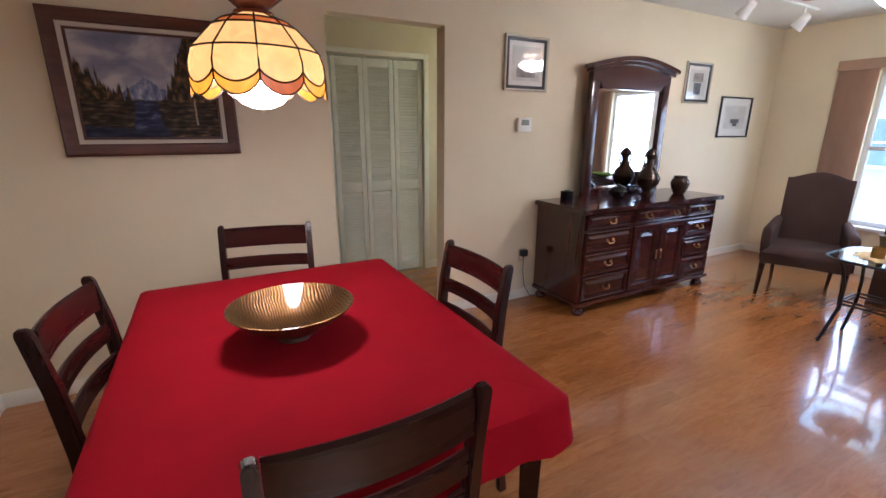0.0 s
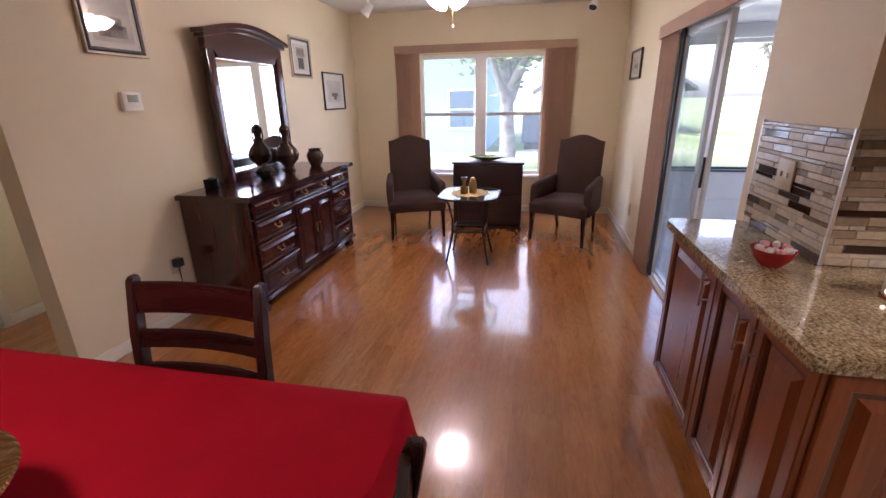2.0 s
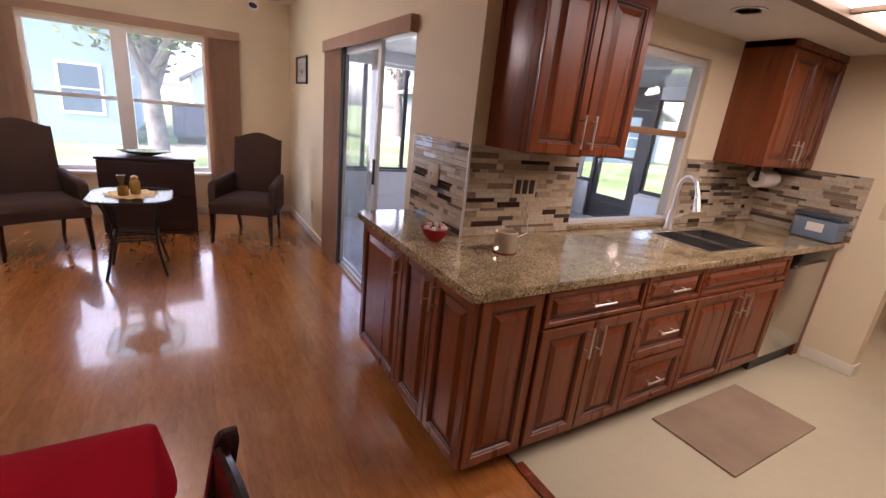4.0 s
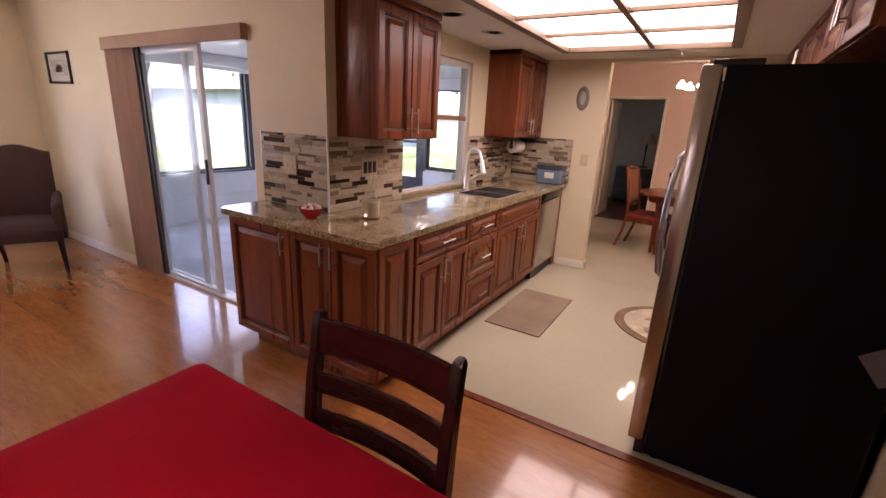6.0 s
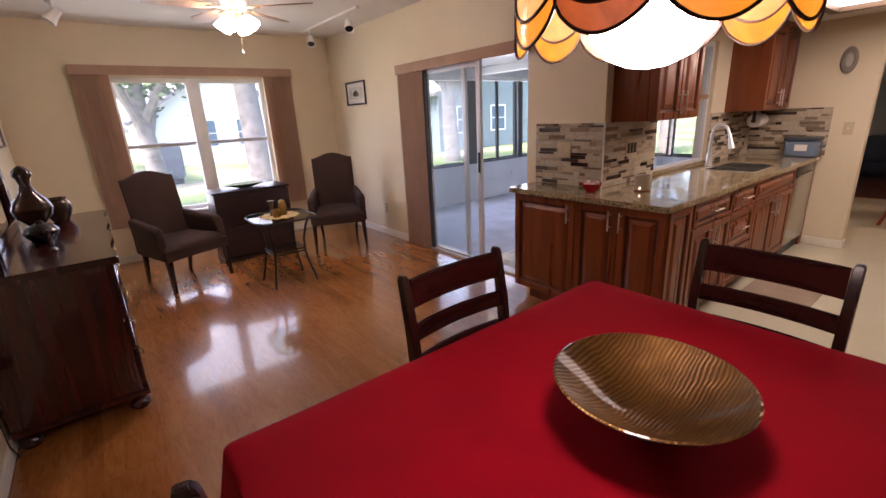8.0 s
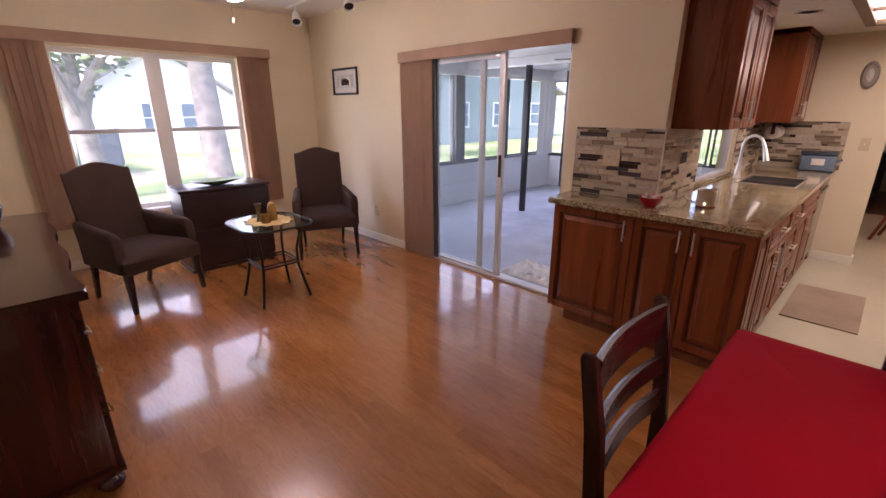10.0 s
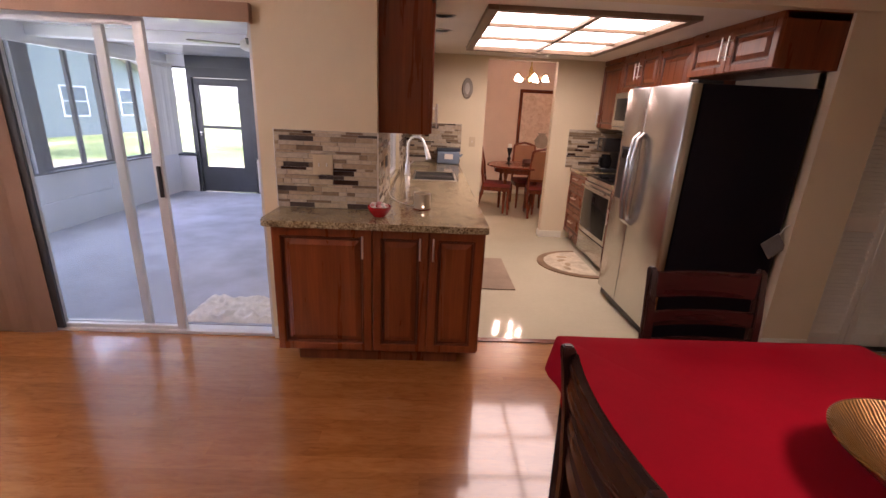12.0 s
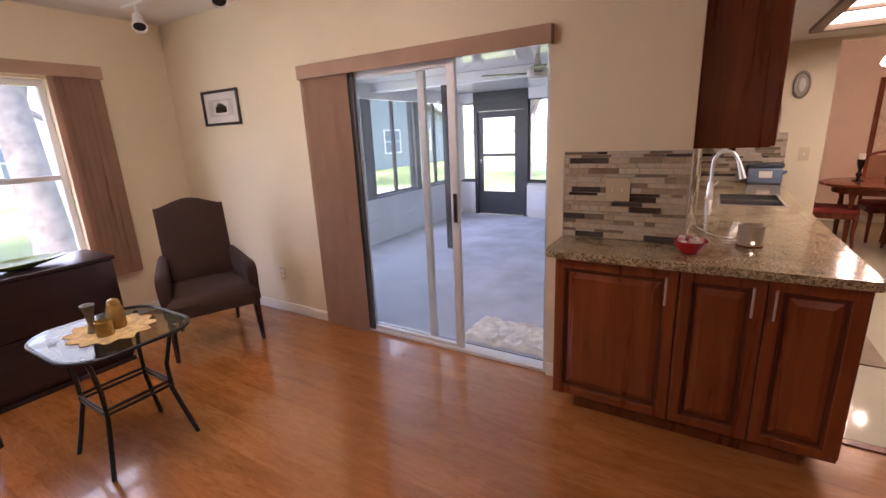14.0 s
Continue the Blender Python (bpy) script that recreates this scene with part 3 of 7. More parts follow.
kw = structure("window_2", boxes([(KX + 0.03, KWY0, KWZ0, KX + 0.08, KWY0 + 0.04, KWZ1), (KX + 0.03, KWY1 - 0.04, KWZ0, KX + 0.08, KWY1, KWZ1), (KX + 0.03, KWY0 + 0.04, KWZ1 - 0.05, KX + 0.08, KWY1 - 0.04, KWZ1), (KX + 0.03, KWY0 + 0.04, KWZ0, KX + 0.08, KWY1 - 0.04, KWZ0 + 0.03)], 0.003), aluminium, "aluminium kitchen window onto the sunroom", 30)
part("meeting_rail", box(KX + 0.02, KWY0 + 0.04, 1.50, KX + 0.07, KWY1 - 0.04, 1.54, 0.004), blade_wood, kw)
for za, zb in ((KWZ0 + 0.03, 1.50), (1.54, KWZ1 - 0.05)):
    g = part("pane", box(KX + 0.055, KWY0 + 0.04, za, KX + 0.059, KWY1 - 0.04, zb), pane, kw)
    g.visible_shadow = False
part("window_sill", box(KX - 0.012, KWY0 - 0.01, 0.915, KX + 0.115, KWY1 + 0.01, 0.938, 0.004), granite_mat, kw, "granite window ledge")

# sliding door: frame, fixed panel, sliding panel pushed over it
sd = structure("door_1", boxes([(SX0, SY - 0.11, 0.0, SX1, SY - 0.01, 0.022), (SX0, SY - 0.11, 1.94, SX1, SY - 0.01, SZ1), (SX0, SY - 0.11, 0.022, SX0 + 0.02, SY - 0.01, 1.94), (SX1 - 0.03, SY - 0.11, 0.022, SX1, SY - 0.01, 1.94)], 0.003), aluminium, "aluminium sliding glass door, half open", 30)


def slider_panel(xa, xb, y, stile):
    p = part("door_panel", boxes([(xa, y - 0.016, 0.024, xa + stile, y + 0.016, 1.935), (xb - stile, y - 0.016, 0.024, xb, y + 0.016, 1.935), (xa + stile, y - 0.016, 0.024, xb - stile, y + 0.016, 0.048), (xa + stile, y - 0.016, 1.885, xb - stile, y + 0.016, 1.935)], 0.003), aluminium, sd)
    g = part("pane", box(xa + stile, y - 0.003, 0.048, xb - stile, y + 0.003, 1.885), door_pane, p)
    g.visible_shadow = False
    return p


slider_panel(3.24, 4.21, SY - 0.085, 0.05)
pn = slider_panel(2.99, 3.84, SY - 0.042, 0.055)
part("latch", box(3.000, SY - 0.026, 0.93, 3.022, SY - 0.012, 1.12, 0.004), black_paint, pn, "black door latch")
part("jamb", box(3.775, SY - 0.024, 0.022, 3.845, SY - 0.004, 1.94, 0.003), bronze_frame, sd)


def vertical_blind(at, along, width, z0, z1, count, label):
    """Fabric vanes stacked at one side."""
    t = thing("vertical_blind", at, label, "blind")
    for i in range(count):
        c = Vector(at) + Vector(along) * (width * (i + 0.5) / count)
        a = math.atan2(along[1], along[0]) + radians(15 + 5 * math.sin(i * 2.1))
        bm = box(-0.044, -0.0012, z0, 0.044, 0.0012, z1)
        part("vane", placed(bm, pose(c.x, c.y, 0, 0, 0, math.degrees(a))), vane_fabric, t, smooth=0)
    return t


vertical_blind((3.83, SY + 0.022, 0.006), (1, 0, 0), 0.40, 0.006, 1.925, 9, "tan fabric vertical blind stacked beside the sliding door")
vertical_blind((WX - 0.06, -0.02, 0.42), (0, 1, 0), 0.32, 0.42, 2.06, 7, "tan fabric vertical blind stacked at the window edge")
vertical_blind((WX - 0.06, 1.93, 0.42), (0, 1, 0), 0.28, 0.42, 2.06, 6, "tan fabric vertical blind stacked at the window edge")


def valance(x0, y0, x1, y1, z0, z1, label):
    t = thing("valance", ((x0 + x1) / 2, (y0 + y1) / 2, z0), label, "valance")
    if x1 - x0 > y1 - y0:
        part("front_board", box(x0, y1 - 0.014, z0, x1, y1, z1, 0.004), blind_fabric, t)
        part("end_board", box(x0, y0, z0, x0 + 0.012, y1 - 0.014, z1), blind_fabric, t)
        part("end_board", box(x1 - 0.012, y0, z0, x1, y1 - 0.014, z1), blind_fabric, t)
        part("head_rail", box(x0 + 0.03, y0 + 0.004, z1 - 0.045, x1 - 0.03, y1 - 0.018, z1 - 0.01), white_vinyl, t)
    else:
        part("front_board", box(x0, y0, z0, x0 + 0.014, y1, z1, 0.004), blind_fabric, t)
        part("end_board", box(x0 + 0.014, y0, z0, x1, y0 + 0.012, z1), blind_fabric, t)
        part("end_board", box(x0 + 0.014, y1 - 0.012, z0, x1, y1, z1), blind_fabric, t)
        part("head_rail", box(x0 + 0.03, y0 + 0.03, z1 - 0.045, x0 + 0.07, y1 - 0.03, z1 - 0.01), white_vinyl, t)


valance(2.375, SY, 4.258, SY + 0.052, 1.918, 2.012, "tan fabric-covered valance above the sliding door")
valance(WX - 0.10, -0.045, WX, 2.235, 2.045, 2.14, "tan fabric-covered valance above the window")


# louvered bifold doors
def bifold(name, x0, y, z1, count, leaf, facing, label):
    d = structure(name, box(x0 - 0.0, y + 0.02, z1, x0 + leaf * count, y + 0.06, z1 + 0.02), trim_paint, label)
    slat_mesh = None
    for i in range(count):
        xa, xb = x0 + i * leaf + 0.003, x0 + (i + 1) * leaf - 0.003
        st = 0.045
        p = part("leaf", boxes([(xa, y - 0.014, 0.015, xa + st, y + 0.014, z1 - 0.01), (xb - st, y - 0.014, 0.015, xb, y + 0.014, z1 - 0.01), (xa + st, y - 0.014, 0.015, xb - st, y + 0.014, 0.115), (xa + st, y - 0.014, 0.87, xb - st, y + 0.014, 0.965), (xa + st, y - 0.014, z1 - 0.085, xb - st, y + 0.014, z1 - 0.01)], 0.003), louver_paint, d)
        zs = [0.115 + 0.0275 * k + 0.014 for k in range(27)] + [0.965 + 0.0275 * k + 0.014 for k in range(int((z1 - 0.085 - 0.965) / 0.0275))]
        for z in zs:
            if slat_mesh is None:
                s = part("slat", placed(box(-leaf / 2 + st + 0.002, -0.021, -0.003, leaf / 2 - st - 0.002, 0.021, 0.003), pose(0, 0, 0, 52 * facing, 0, 0)), louver_paint, p, smooth=0)
                slat_mesh = s.data
            else:
                s = new("slat", slat_mesh)
                s.parent = p
            s.location = ((xa + xb) / 2, y, z)
    return d


bifold("door_2", 0.873, 4.035, 2.10, 4, 0.2995, 1, "white louvered bifold closet door, closed")
bifold("door_3", -2.296, -0.72, 2.07, 3, 0.318, -1, "white louvered bifold closet door, closed")
structure("trim", boxes([(2.075, 3.985, 0, 2.125, 4.0, 2.155), (0.818, 3.985, 0, 0.868, 4.0, 2.155), (0.868, 3.985, 2.11, 2.075, 4.0, 2.155)], 0.003), trim_paint, "cream door casing round the closet", 30)
structure("trim_2", boxes([(0.50, -6.6, 0, 0.54, -6.585, 2.02), (1.36, -6.6, 0, 1.40, -6.585, 2.02), (0.54, -6.6, 1.98, 1.36, -6.585, 2.02)], 0.003), trim_paint, "cream casing of the far doorway", 30)
structure("door_4", box(1.33, -7.5, 0.01, 1.365, -6.74, 1.97, 0.004), trim_paint, "cream door standing open in the far doorway", 30)


# ---- kitchen ----
FX = 1.072


def handle(x, y, z, along, length, out, parent):
    """A slim bar pull on two posts."""
    a, o = Vector(along), Vector(out)
    c = Vector((x, y, z)) + o * 0.03
    bm = rod(c - a * length / 2, c + a * length / 2, 0.0055, seg=10)
    for s in (-0.32, 0.32):
        rod(c + a * length * s, c + a * length * s - o * 0.03, 0.004, seg=8, bm=bm)
    return part("handle", bm, nickel, parent, "brushed nickel bar pull")


def front(name, parent, a, b, z0, z1, side, at, material, pull=None):
    """A door or drawer front between a and b on a face: side is '-x', '+x' or '+y', at its plane."""
    w, h = b - a - 0.006, z1 - z0 - 0.006
    bm = raised_panel(w, h, 0.05 if h > 0.2 and w > 0.2 else 0.034)
    if side == "-x":
        m = Matrix.Translation((at, b - 0.003, z0 + 0.003)) @ pose(0, 0, 0, 0, 0, -90)
        out = (-1, 0, 0)
    elif side == "+x":
        m = Matrix.Translation((at, a + 0.003, z0 + 0.003)) @ pose(0, 0, 0, 0, 0, 90)
        out = (1, 0, 0)
    else:
        m = Matrix.Translation((b - 0.003, at, z0 + 0.003)) @ pose(0, 0, 0, 0, 0, 180)
        out = (0, 1, 0)
    p = part(name, placed(bm, m), [material, glaze], parent, smooth=12)
    if pull:
        u, z, up, length = pull
        o = Vector(out) * 0.02
        if side in ("-x", "+x"):
            handle(at + o.x, u, z, (0, 0, 1) if up else (0, 1, 0), length, out, p)
        else:
            handle(u, at + o.y, z, (0, 0, 1) if up else (1, 0, 0), length, out, p)
    return p


def base_cabinet(y0, y1, label):
    c = thing("base_cabinet", (1.38, (y0 + y1) / 2, 0), label, "cabinet", "kitchen base cabinets")
    part("body", boxes([(FX, y0 + 0.001, 0.10, KX, y1 - 0.001, 0.872), (FX + 0.07, y0 + 0.001, 0.0, KX, y1 - 0.001, 0.10)]), cab_v, c)
    return c


c = base_cabinet(-0.645, -0.625, "reddish-brown filler beside the counter end")
c = base_cabinet(-1.28, -0.645, "reddish-brown base cabinet with a drawer and two doors")
front("drawer", c, -1.28, -0.645, 0.70, 0.868, "-x", FX, cab_h, (-0.96, 0.785, False, 0.14))
front("door", c, -0.962, -0.645, 0.11, 0.695, "-x", FX, cab_v, (-0.925, 0.60, True, 0.15))
front("door", c, -1.28, -0.962, 0.11, 0.695, "-x", FX, cab_v, (-1.0, 0.60, True, 0.15))
c = base_cabinet(-1.75, -1.28, "reddish-brown base cabinet with three drawers")
for z0, z1 in ((0.70, 0.868), (0.41, 0.695), (0.11, 0.405)):
    front("drawer", c, -1.75, -1.28, z0, z1, "-x", FX, cab_h, (-1.515, (z0 + z1) / 2, False, 0.14))
c = thing("base_cabinet", (1.38, -2.235, 0), "reddish-brown sink cabinet with two doors", "cabinet", "kitchen base cabinets")
part("body", boxes([(FX, -2.719, 0.10, KX, -1.751, 0.68), (FX + 0.07, -2.719, 0.0, KX, -1.751, 0.10), (FX, -2.719, 0.68, FX + 0.02, -1.751, 0.872), (KX - 0.02, -2.719, 0.68, KX, -1.751, 0.872), (FX + 0.02, -2.719, 0.68, KX - 0.02, -2.70, 0.872), (FX + 0.02, -1.77, 0.68, KX - 0.02, -1.751, 0.872)]), cab_v, c)
front("false_drawer", c, -2.72, -1.75, 0.70, 0.868, "-x", FX, cab_h)
front("door", c, -2.235, -1.75, 0.11, 0.695, "-x", FX, cab_v, (-2.195, 0.60, True, 0.15))
front("door", c, -2.72, -2.235, 0.11, 0.695, "-x", FX, cab_v, (-2.275, 0.60, True, 0.15))

# counter end that faces the living room
c = thing("end_cabinet", (1.65, -0.46, 0), "reddish-brown end cabinet with three doors under the counter", "cabinet")
part("body", boxes([(FX, SY + 0.002, 0.10, 2.25, -0.322, 0.872), (FX + 0.10, SY + 0.002, 0.0, 2.15, -0.38, 0.10)]), cab_v, c)
part("side_panel", placed(raised_panel(0.30, 0.758, 0.05), Matrix.Translation((FX, -0.324, 0.11)) @ pose(0, 0, 0, 0, 0, -90)), [cab_v, glaze], c, smooth=12)
for a, b, u in ((1.69, 2.25, 1.74), (1.37, 1.69, 1.42), (1.06, 1.37, 1.345)):
    front("door", c, a, b, 0.105, 0.868, "+y", -0.322, cab_v, (u, 0.77, True, 0.13))


def rounded_slab(outline, z0, z1, radius_at, bevel=0.006):
    """A slab with its marked corners rounded."""
    pts = []
    n = len(outline)
    for i, p in enumerate(outline):
        r = radius_at.get(i, 0)
        p = Vector(p)
        if not r:
            pts.append(p)
            continue
        a, b = (Vector(outline[i - 1]) - p).normalized(), (Vector(outline[(i + 1) % n]) - p).normalized()
        p0, p1 = p + a * r, p + b * r
        for k in range(7):
            s = k / 6
            pts.append(p0 * (1 - s) ** 2 + p * 2 * s * (1 - s) + p1 * s ** 2)
    bm = bmesh.new()
    lo = [bm.verts.new((q.x, q.y, z0)) for q in pts]
    hi = [bm.verts.new((q.x, q.y, z1)) for q in pts]
    bridge(bm, lo, hi)
    bm.faces.new(lo[::-1])
    top = bm.faces.new(hi)
    bmesh.ops.bevel(bm, geom=list(top.edges), offset=bevel, segments=2, affect="EDGES")
    return bm


SK = (1.14, 1.54, -2.52, -1.92)
ct = thing("countertop", (1.5, -1.5, 0.872), "speckled beige granite countertop with polished edges", "countertop")
part("slab", rounded_slab([(1.04, -1.85), (KX, -1.85), (KX, SY + 0.001), (2.30, SY + 0.001), (2.30, -0.268), (1.04, -0.268)], 0.873, 0.91, {4: 0.05, 5: 0.02}), granite_mat, ct)
for r in ((1.04, SK[2], 0.873, SK[0], -1.85, 0.9095), (SK[1], SK[2], 0.873, KX, -1.85, 0.9095), (1.04, KY, 0.873, KX, SK[2], 0.9095), (SK[0], SK[3], 0.873, SK[1], -1.85, 0.9095)):
    part("slab", box(*r), granite_mat, ct)
sk = thing("sink", (1.34, -2.22, 0.70), "double-bowl stainless steel sink set in the granite", "sink")
for ya, yb in ((-2.51, -2.25), (-2.21, -1.93)):
    part("bowl", boxes([(SK[0] + 0.004, ya, 0.70, SK[1] - 0.004, yb, 0.712), (SK[0] + 0.004, ya, 0.712, SK[0] + 0.014, yb, 0.905), (SK[1] - 0.014, ya, 0.712, SK[1] - 0.004, yb, 0.905), (SK[0] + 0.014, ya, 0.712, SK[1] - 0.014, ya + 0.01, 0.905), (SK[0] + 0.014, yb - 0.01, 0.712, SK[1] - 0.014, yb, 0.905)]), steel, sk)
    part("drain", rod((1.34, (ya + yb) / 2, 0.712), (1.34, (ya + yb) / 2, 0.716), 0.04, seg=18), chrome, sk)
part("flange", boxes([(SK[0] - 0.004, SK[2] - 0.004, 0.9105, SK[0] + 0.012, SK[3] + 0.004, 0.9135), (SK[1] - 0.012, SK[2] - 0.004, 0.9105, SK[1] + 0.004, SK[3] + 0.004, 0.9135), (SK[0] + 0.012, SK[2] - 0.004, 0.9105, SK[1] - 0.012, SK[2] + 0.012, 0.9135), (SK[0] + 0.012, SK[3] - 0.012, 0.9105, SK[1] - 0.012, SK[3] + 0.004, 0.9135)]), nickel, sk, "bright steel rim")
part("divider", box(SK[0] + 0.004, -2.25, 0.86, SK[1] - 0.004, -2.21, 0.90, 0.004), steel, sk)
FCY = -2.21
fc = thing("faucet", (1.60, FCY, 0.91), "brushed nickel gooseneck pull-down faucet", "faucet")
part("base", lathe([(0.032, 0), (0.032, 0.008), (0.025, 0.02), (0.023, 0.10), (0.016, 0.13)], (1.60, FCY, 0.91), 20), nickel, fc)
arc = [(1.60, FCY, 1.03), (1.60, FCY, 1.17)] + [(1.60 - 0.080 + 0.080 * math.cos(a), FCY + 0.03 - 0.03 * math.cos(a), 1.18 + 0.095 * math.sin(a)) for a in [math.pi * k / 10 for k in range(10)]] + [(1.436, FCY + 0.062, 1.19)]
part("neck", tube(arc, 0.0125, 12), nickel, fc)
part("spray_head", rod((1.437, FCY + 0.061, 1.20), (1.40, FCY + 0.075, 1.075), 0.014, 0.025, 14), nickel, fc)
part("lever", tube([(1.60, FCY - 0.018, 0.985), (1.59, FCY - 0.05, 0.995), (1.55, FCY - 0.10, 1.03)], 0.008, 8, taper=0.7), nickel, fc)

# dishwasher
dw = thing("dishwasher", (1.38, -3.05, 0), "white-grey steel dishwasher with a black base", "dishwasher")
part("body", box(FX + 0.02, -3.345, 0.10, KX, -2.735, 0.87), black_paint, dw)
part("door", box(FX - 0.012, -3.342, 0.115, FX + 0.02, -2.738, 0.77, 0.006), steel, dw)
part("control_panel", box(FX - 0.015, -3.342, 0.775, FX + 0.02, -2.738, 0.868, 0.006), black_glass, dw, "black control strip")
part("handle", box(FX - 0.03, -3.28, 0.762, FX - 0.012, -2.80, 0.785, 0.005), steel, dw)
part("toe_plate", box(FX + 0.02, -3.342, 0.0, FX + 0.06, -2.738, 0.10), black_paint, dw)
bc = thing("filler_panel", (1.38, -3.39, 0), "reddish-brown filler panel at the wall", "panel")
part("body", box(FX, -3.44, 0.0, KX, -3.347, 0.872), cab_v, bc)


# upper cabinets
def wall_cabinet(x0, x1, y0, y1, z0, z1, side, doors, label, hinge=0):
    c = thing("wall_cabinet", ((x0 + x1) / 2, (y0 + y1) / 2, z0), label, "cabinet", "kitchen wall cabinets")
    part("body", box(x0, y0 + 0.001, z0, x1, y1 - 0.001, z1 - 0.002, 0.002), cab_v, c)
    w = (y1 - y0) / doors
    for i in range(doors):
        a = y0 + i * w
        u = (a + w - 0.035 if i == 0 else a + 0.035) if doors == 2 else a + 0.04
        ph = z0 + 0.11 if z1 - z0 > 0.5 else (z0 + z1) / 2
        front("door", c, a, a + w, z0 + 0.002, z1 - (0.06 if z1 - z0 > 0.5 else 0.03), side, x0 if side == "-x" else x1, cab_v, (u, ph, True, 0.15))
    part("crown", box(x0 - (0.02 if side == "-x" else 0), y0 + 0.001, z1 - 0.05, x1 + (0.02 if side == "+x" else 0), y1 - 0.001, z1 - 0.003, 0.006), cab_h, c)
    return c


wall_cabinet(1.40, KX, -1.33, -0.70, 1.37, KCEIL, "-x", 2, "reddish-brown wall cabinet with two raised-panel doors")
wall_cabinet(1.40, KX, -3.43, -2.69, 1.37, KCEIL, "-x", 2, "reddish-brown wall cabinet in the kitchen corner")
wall_cabinet(-1.0, -0.62, -1.58, -0.68, 1.84, KCEIL, "+x", 2, "reddish-brown wall cabinet above the refrigerator")
wall_cabinet(-1.0, -0.64, -2.10, -1.58, 1.40, KCEIL, "+x", 1, "reddish-brown wall cabinet beside the microwave")
wall_cabinet(-1.0, -0.64, -2.87, -2.10, 1.78, KCEIL, "+x", 2, "reddish-brown wall cabinet above the microwave")
wall_cabinet(-1.0, -0.64, -3.43, -2.87, 1.40, KCEIL, "+x", 1, "reddish-brown wall cabinet in the corner by the doorway")

# microwave
mw = thing("microwave", (-0.78, -2.485, 1.40), "steel over-range microwave with a dark door glass", "microwave")
part("body", box(-1.0, -2.865, 1.402, -0.60, -2.105, 1.777, 0.004), black_paint, mw)
part("door", box(-0.60, -2.865, 1.44, -0.575, -2.30, 1.775, 0.006), steel, mw)
part("window", box(-0.577, -2.80, 1.50, -0.571, -2.38, 1.72, 0.002), black_glass, mw)
part("control_panel", box(-0.60, -2.295, 1.44, -0.578, -2.105, 1.775, 0.004), steel, mw)
part("handle", rod((-0.555, -2.33, 1.47), (-0.555, -2.33, 1.75), 0.009), steel, mw)
part("vent", box(-0.60, -2.865, 1.403, -0.58, -2.105, 1.435, 0.003), steel, mw)

# right-hand base run
for ya, yb, kinds, lab in ((-3.43, -2.87, 3, "reddish-brown base cabinet with drawers beside the range"), (-2.10, -1.59, 1, "narrow reddish-brown base cabinet between range and refrigerator")):
    c = thing("base_cabinet", (-0.7, (ya + yb) / 2, 0), lab, "cabinet", "kitchen base cabinets")
    part("body", boxes([(-1.0, ya, 0.10, -0.40, yb, 0.872), (-1.0, ya, 0.0, -0.46, yb, 0.10)]), cab_v, c)
    if kinds == 3:
        for z0, z1 in ((0.70, 0.868), (0.41, 0.695), (0.11, 0.405)):
            front("drawer", c, ya, yb, z0, z1, "+x", -0.40, cab_h, ((ya + yb) / 2, (z0 + z1) / 2 + 0.02, False, 0.14))
    else:
        front("drawer", c, ya, yb, 0.70, 0.868, "+x", -0.40, cab_h, ((ya + yb) / 2, 0.785, False, 0.14))
        front("door", c, ya, yb, 0.11, 0.695, "+x", -0.40, cab_v, (ya + 0.05, 0.60, True, 0.15))
    single("countertop", box(-1.0, ya, 0.873, -0.365, yb, 0.91, 0.005), granite_mat, (-0.68, (ya + yb) / 2, 0.873), "speckled beige granite countertop beside the range", "countertop")
rg = thing("range", (-0.69, -2.485, 0), "stainless steel electric range with a black glass top", "stove")
part("body", box(-1.0, -2.865, 0.03, -0.42, -2.105, 0.90, 0.003), black_paint, rg)
part("cooktop", box(-1.0, -2.868, 0.90, -0.385, -2.102, 0.918, 0.004), black_glass, rg)
part("oven_door", box(-0.42, -2.862, 0.28, -0.375, -2.108, 0.84, 0.006), steel, rg)
part("oven_window", box(-0.378, -2.83, 0.33, -0.371, -2.14, 0.755, 0.003), black_glass, rg)
part("handle", rod((-0.335, -2.82, 0.80), (-0.335, -2.15, 0.80), 0.011), steel, rg)
part("drawer", box(-0.42, -2.862, 0.05, -0.378, -2.108, 0.268, 0.005), steel, rg)
part("control_strip", box(-0.42, -2.862, 0.845, -0.385, -2.108, 0.898, 0.004), steel, rg)
part("backguard", box(-1.0, -2.865, 0.918, -0.94, -2.105, 1.08, 0.006), black_paint, rg)

# refrigerator
fr = thing("refrigerator", (-0.56, -1.14, 0), "side-by-side refrigerator with stainless doors and black sides", "refrigerator")
part("body", box(-0.96, -1.585, 0.03, -0.245, -0.705, 1.74, 0.006), black_side, fr)
part("freezer_door", box(-0.235, -1.587, 0.09, -0.165, -1.232, 1.745, 0.014), steel, fr)
fd = part("fridge_door", box(-0.235, -1.224, 0.09, -0.165, -0.703, 1.745, 0.014), steel, fr)
part("grille", box(-0.24, -1.58, 0.02, -0.20, -0.71, 0.085, 0.003), black_paint, fr)
part("hinge_cover", box(-0.36, -0.80, 1.741, -0.20, -0.712, 1.762, 0.006), black_paint, fr)
part("hinge_cover", box(-0.36, -1.58, 1.741, -0.20, -1.50, 1.762, 0.006), black_paint, fr)
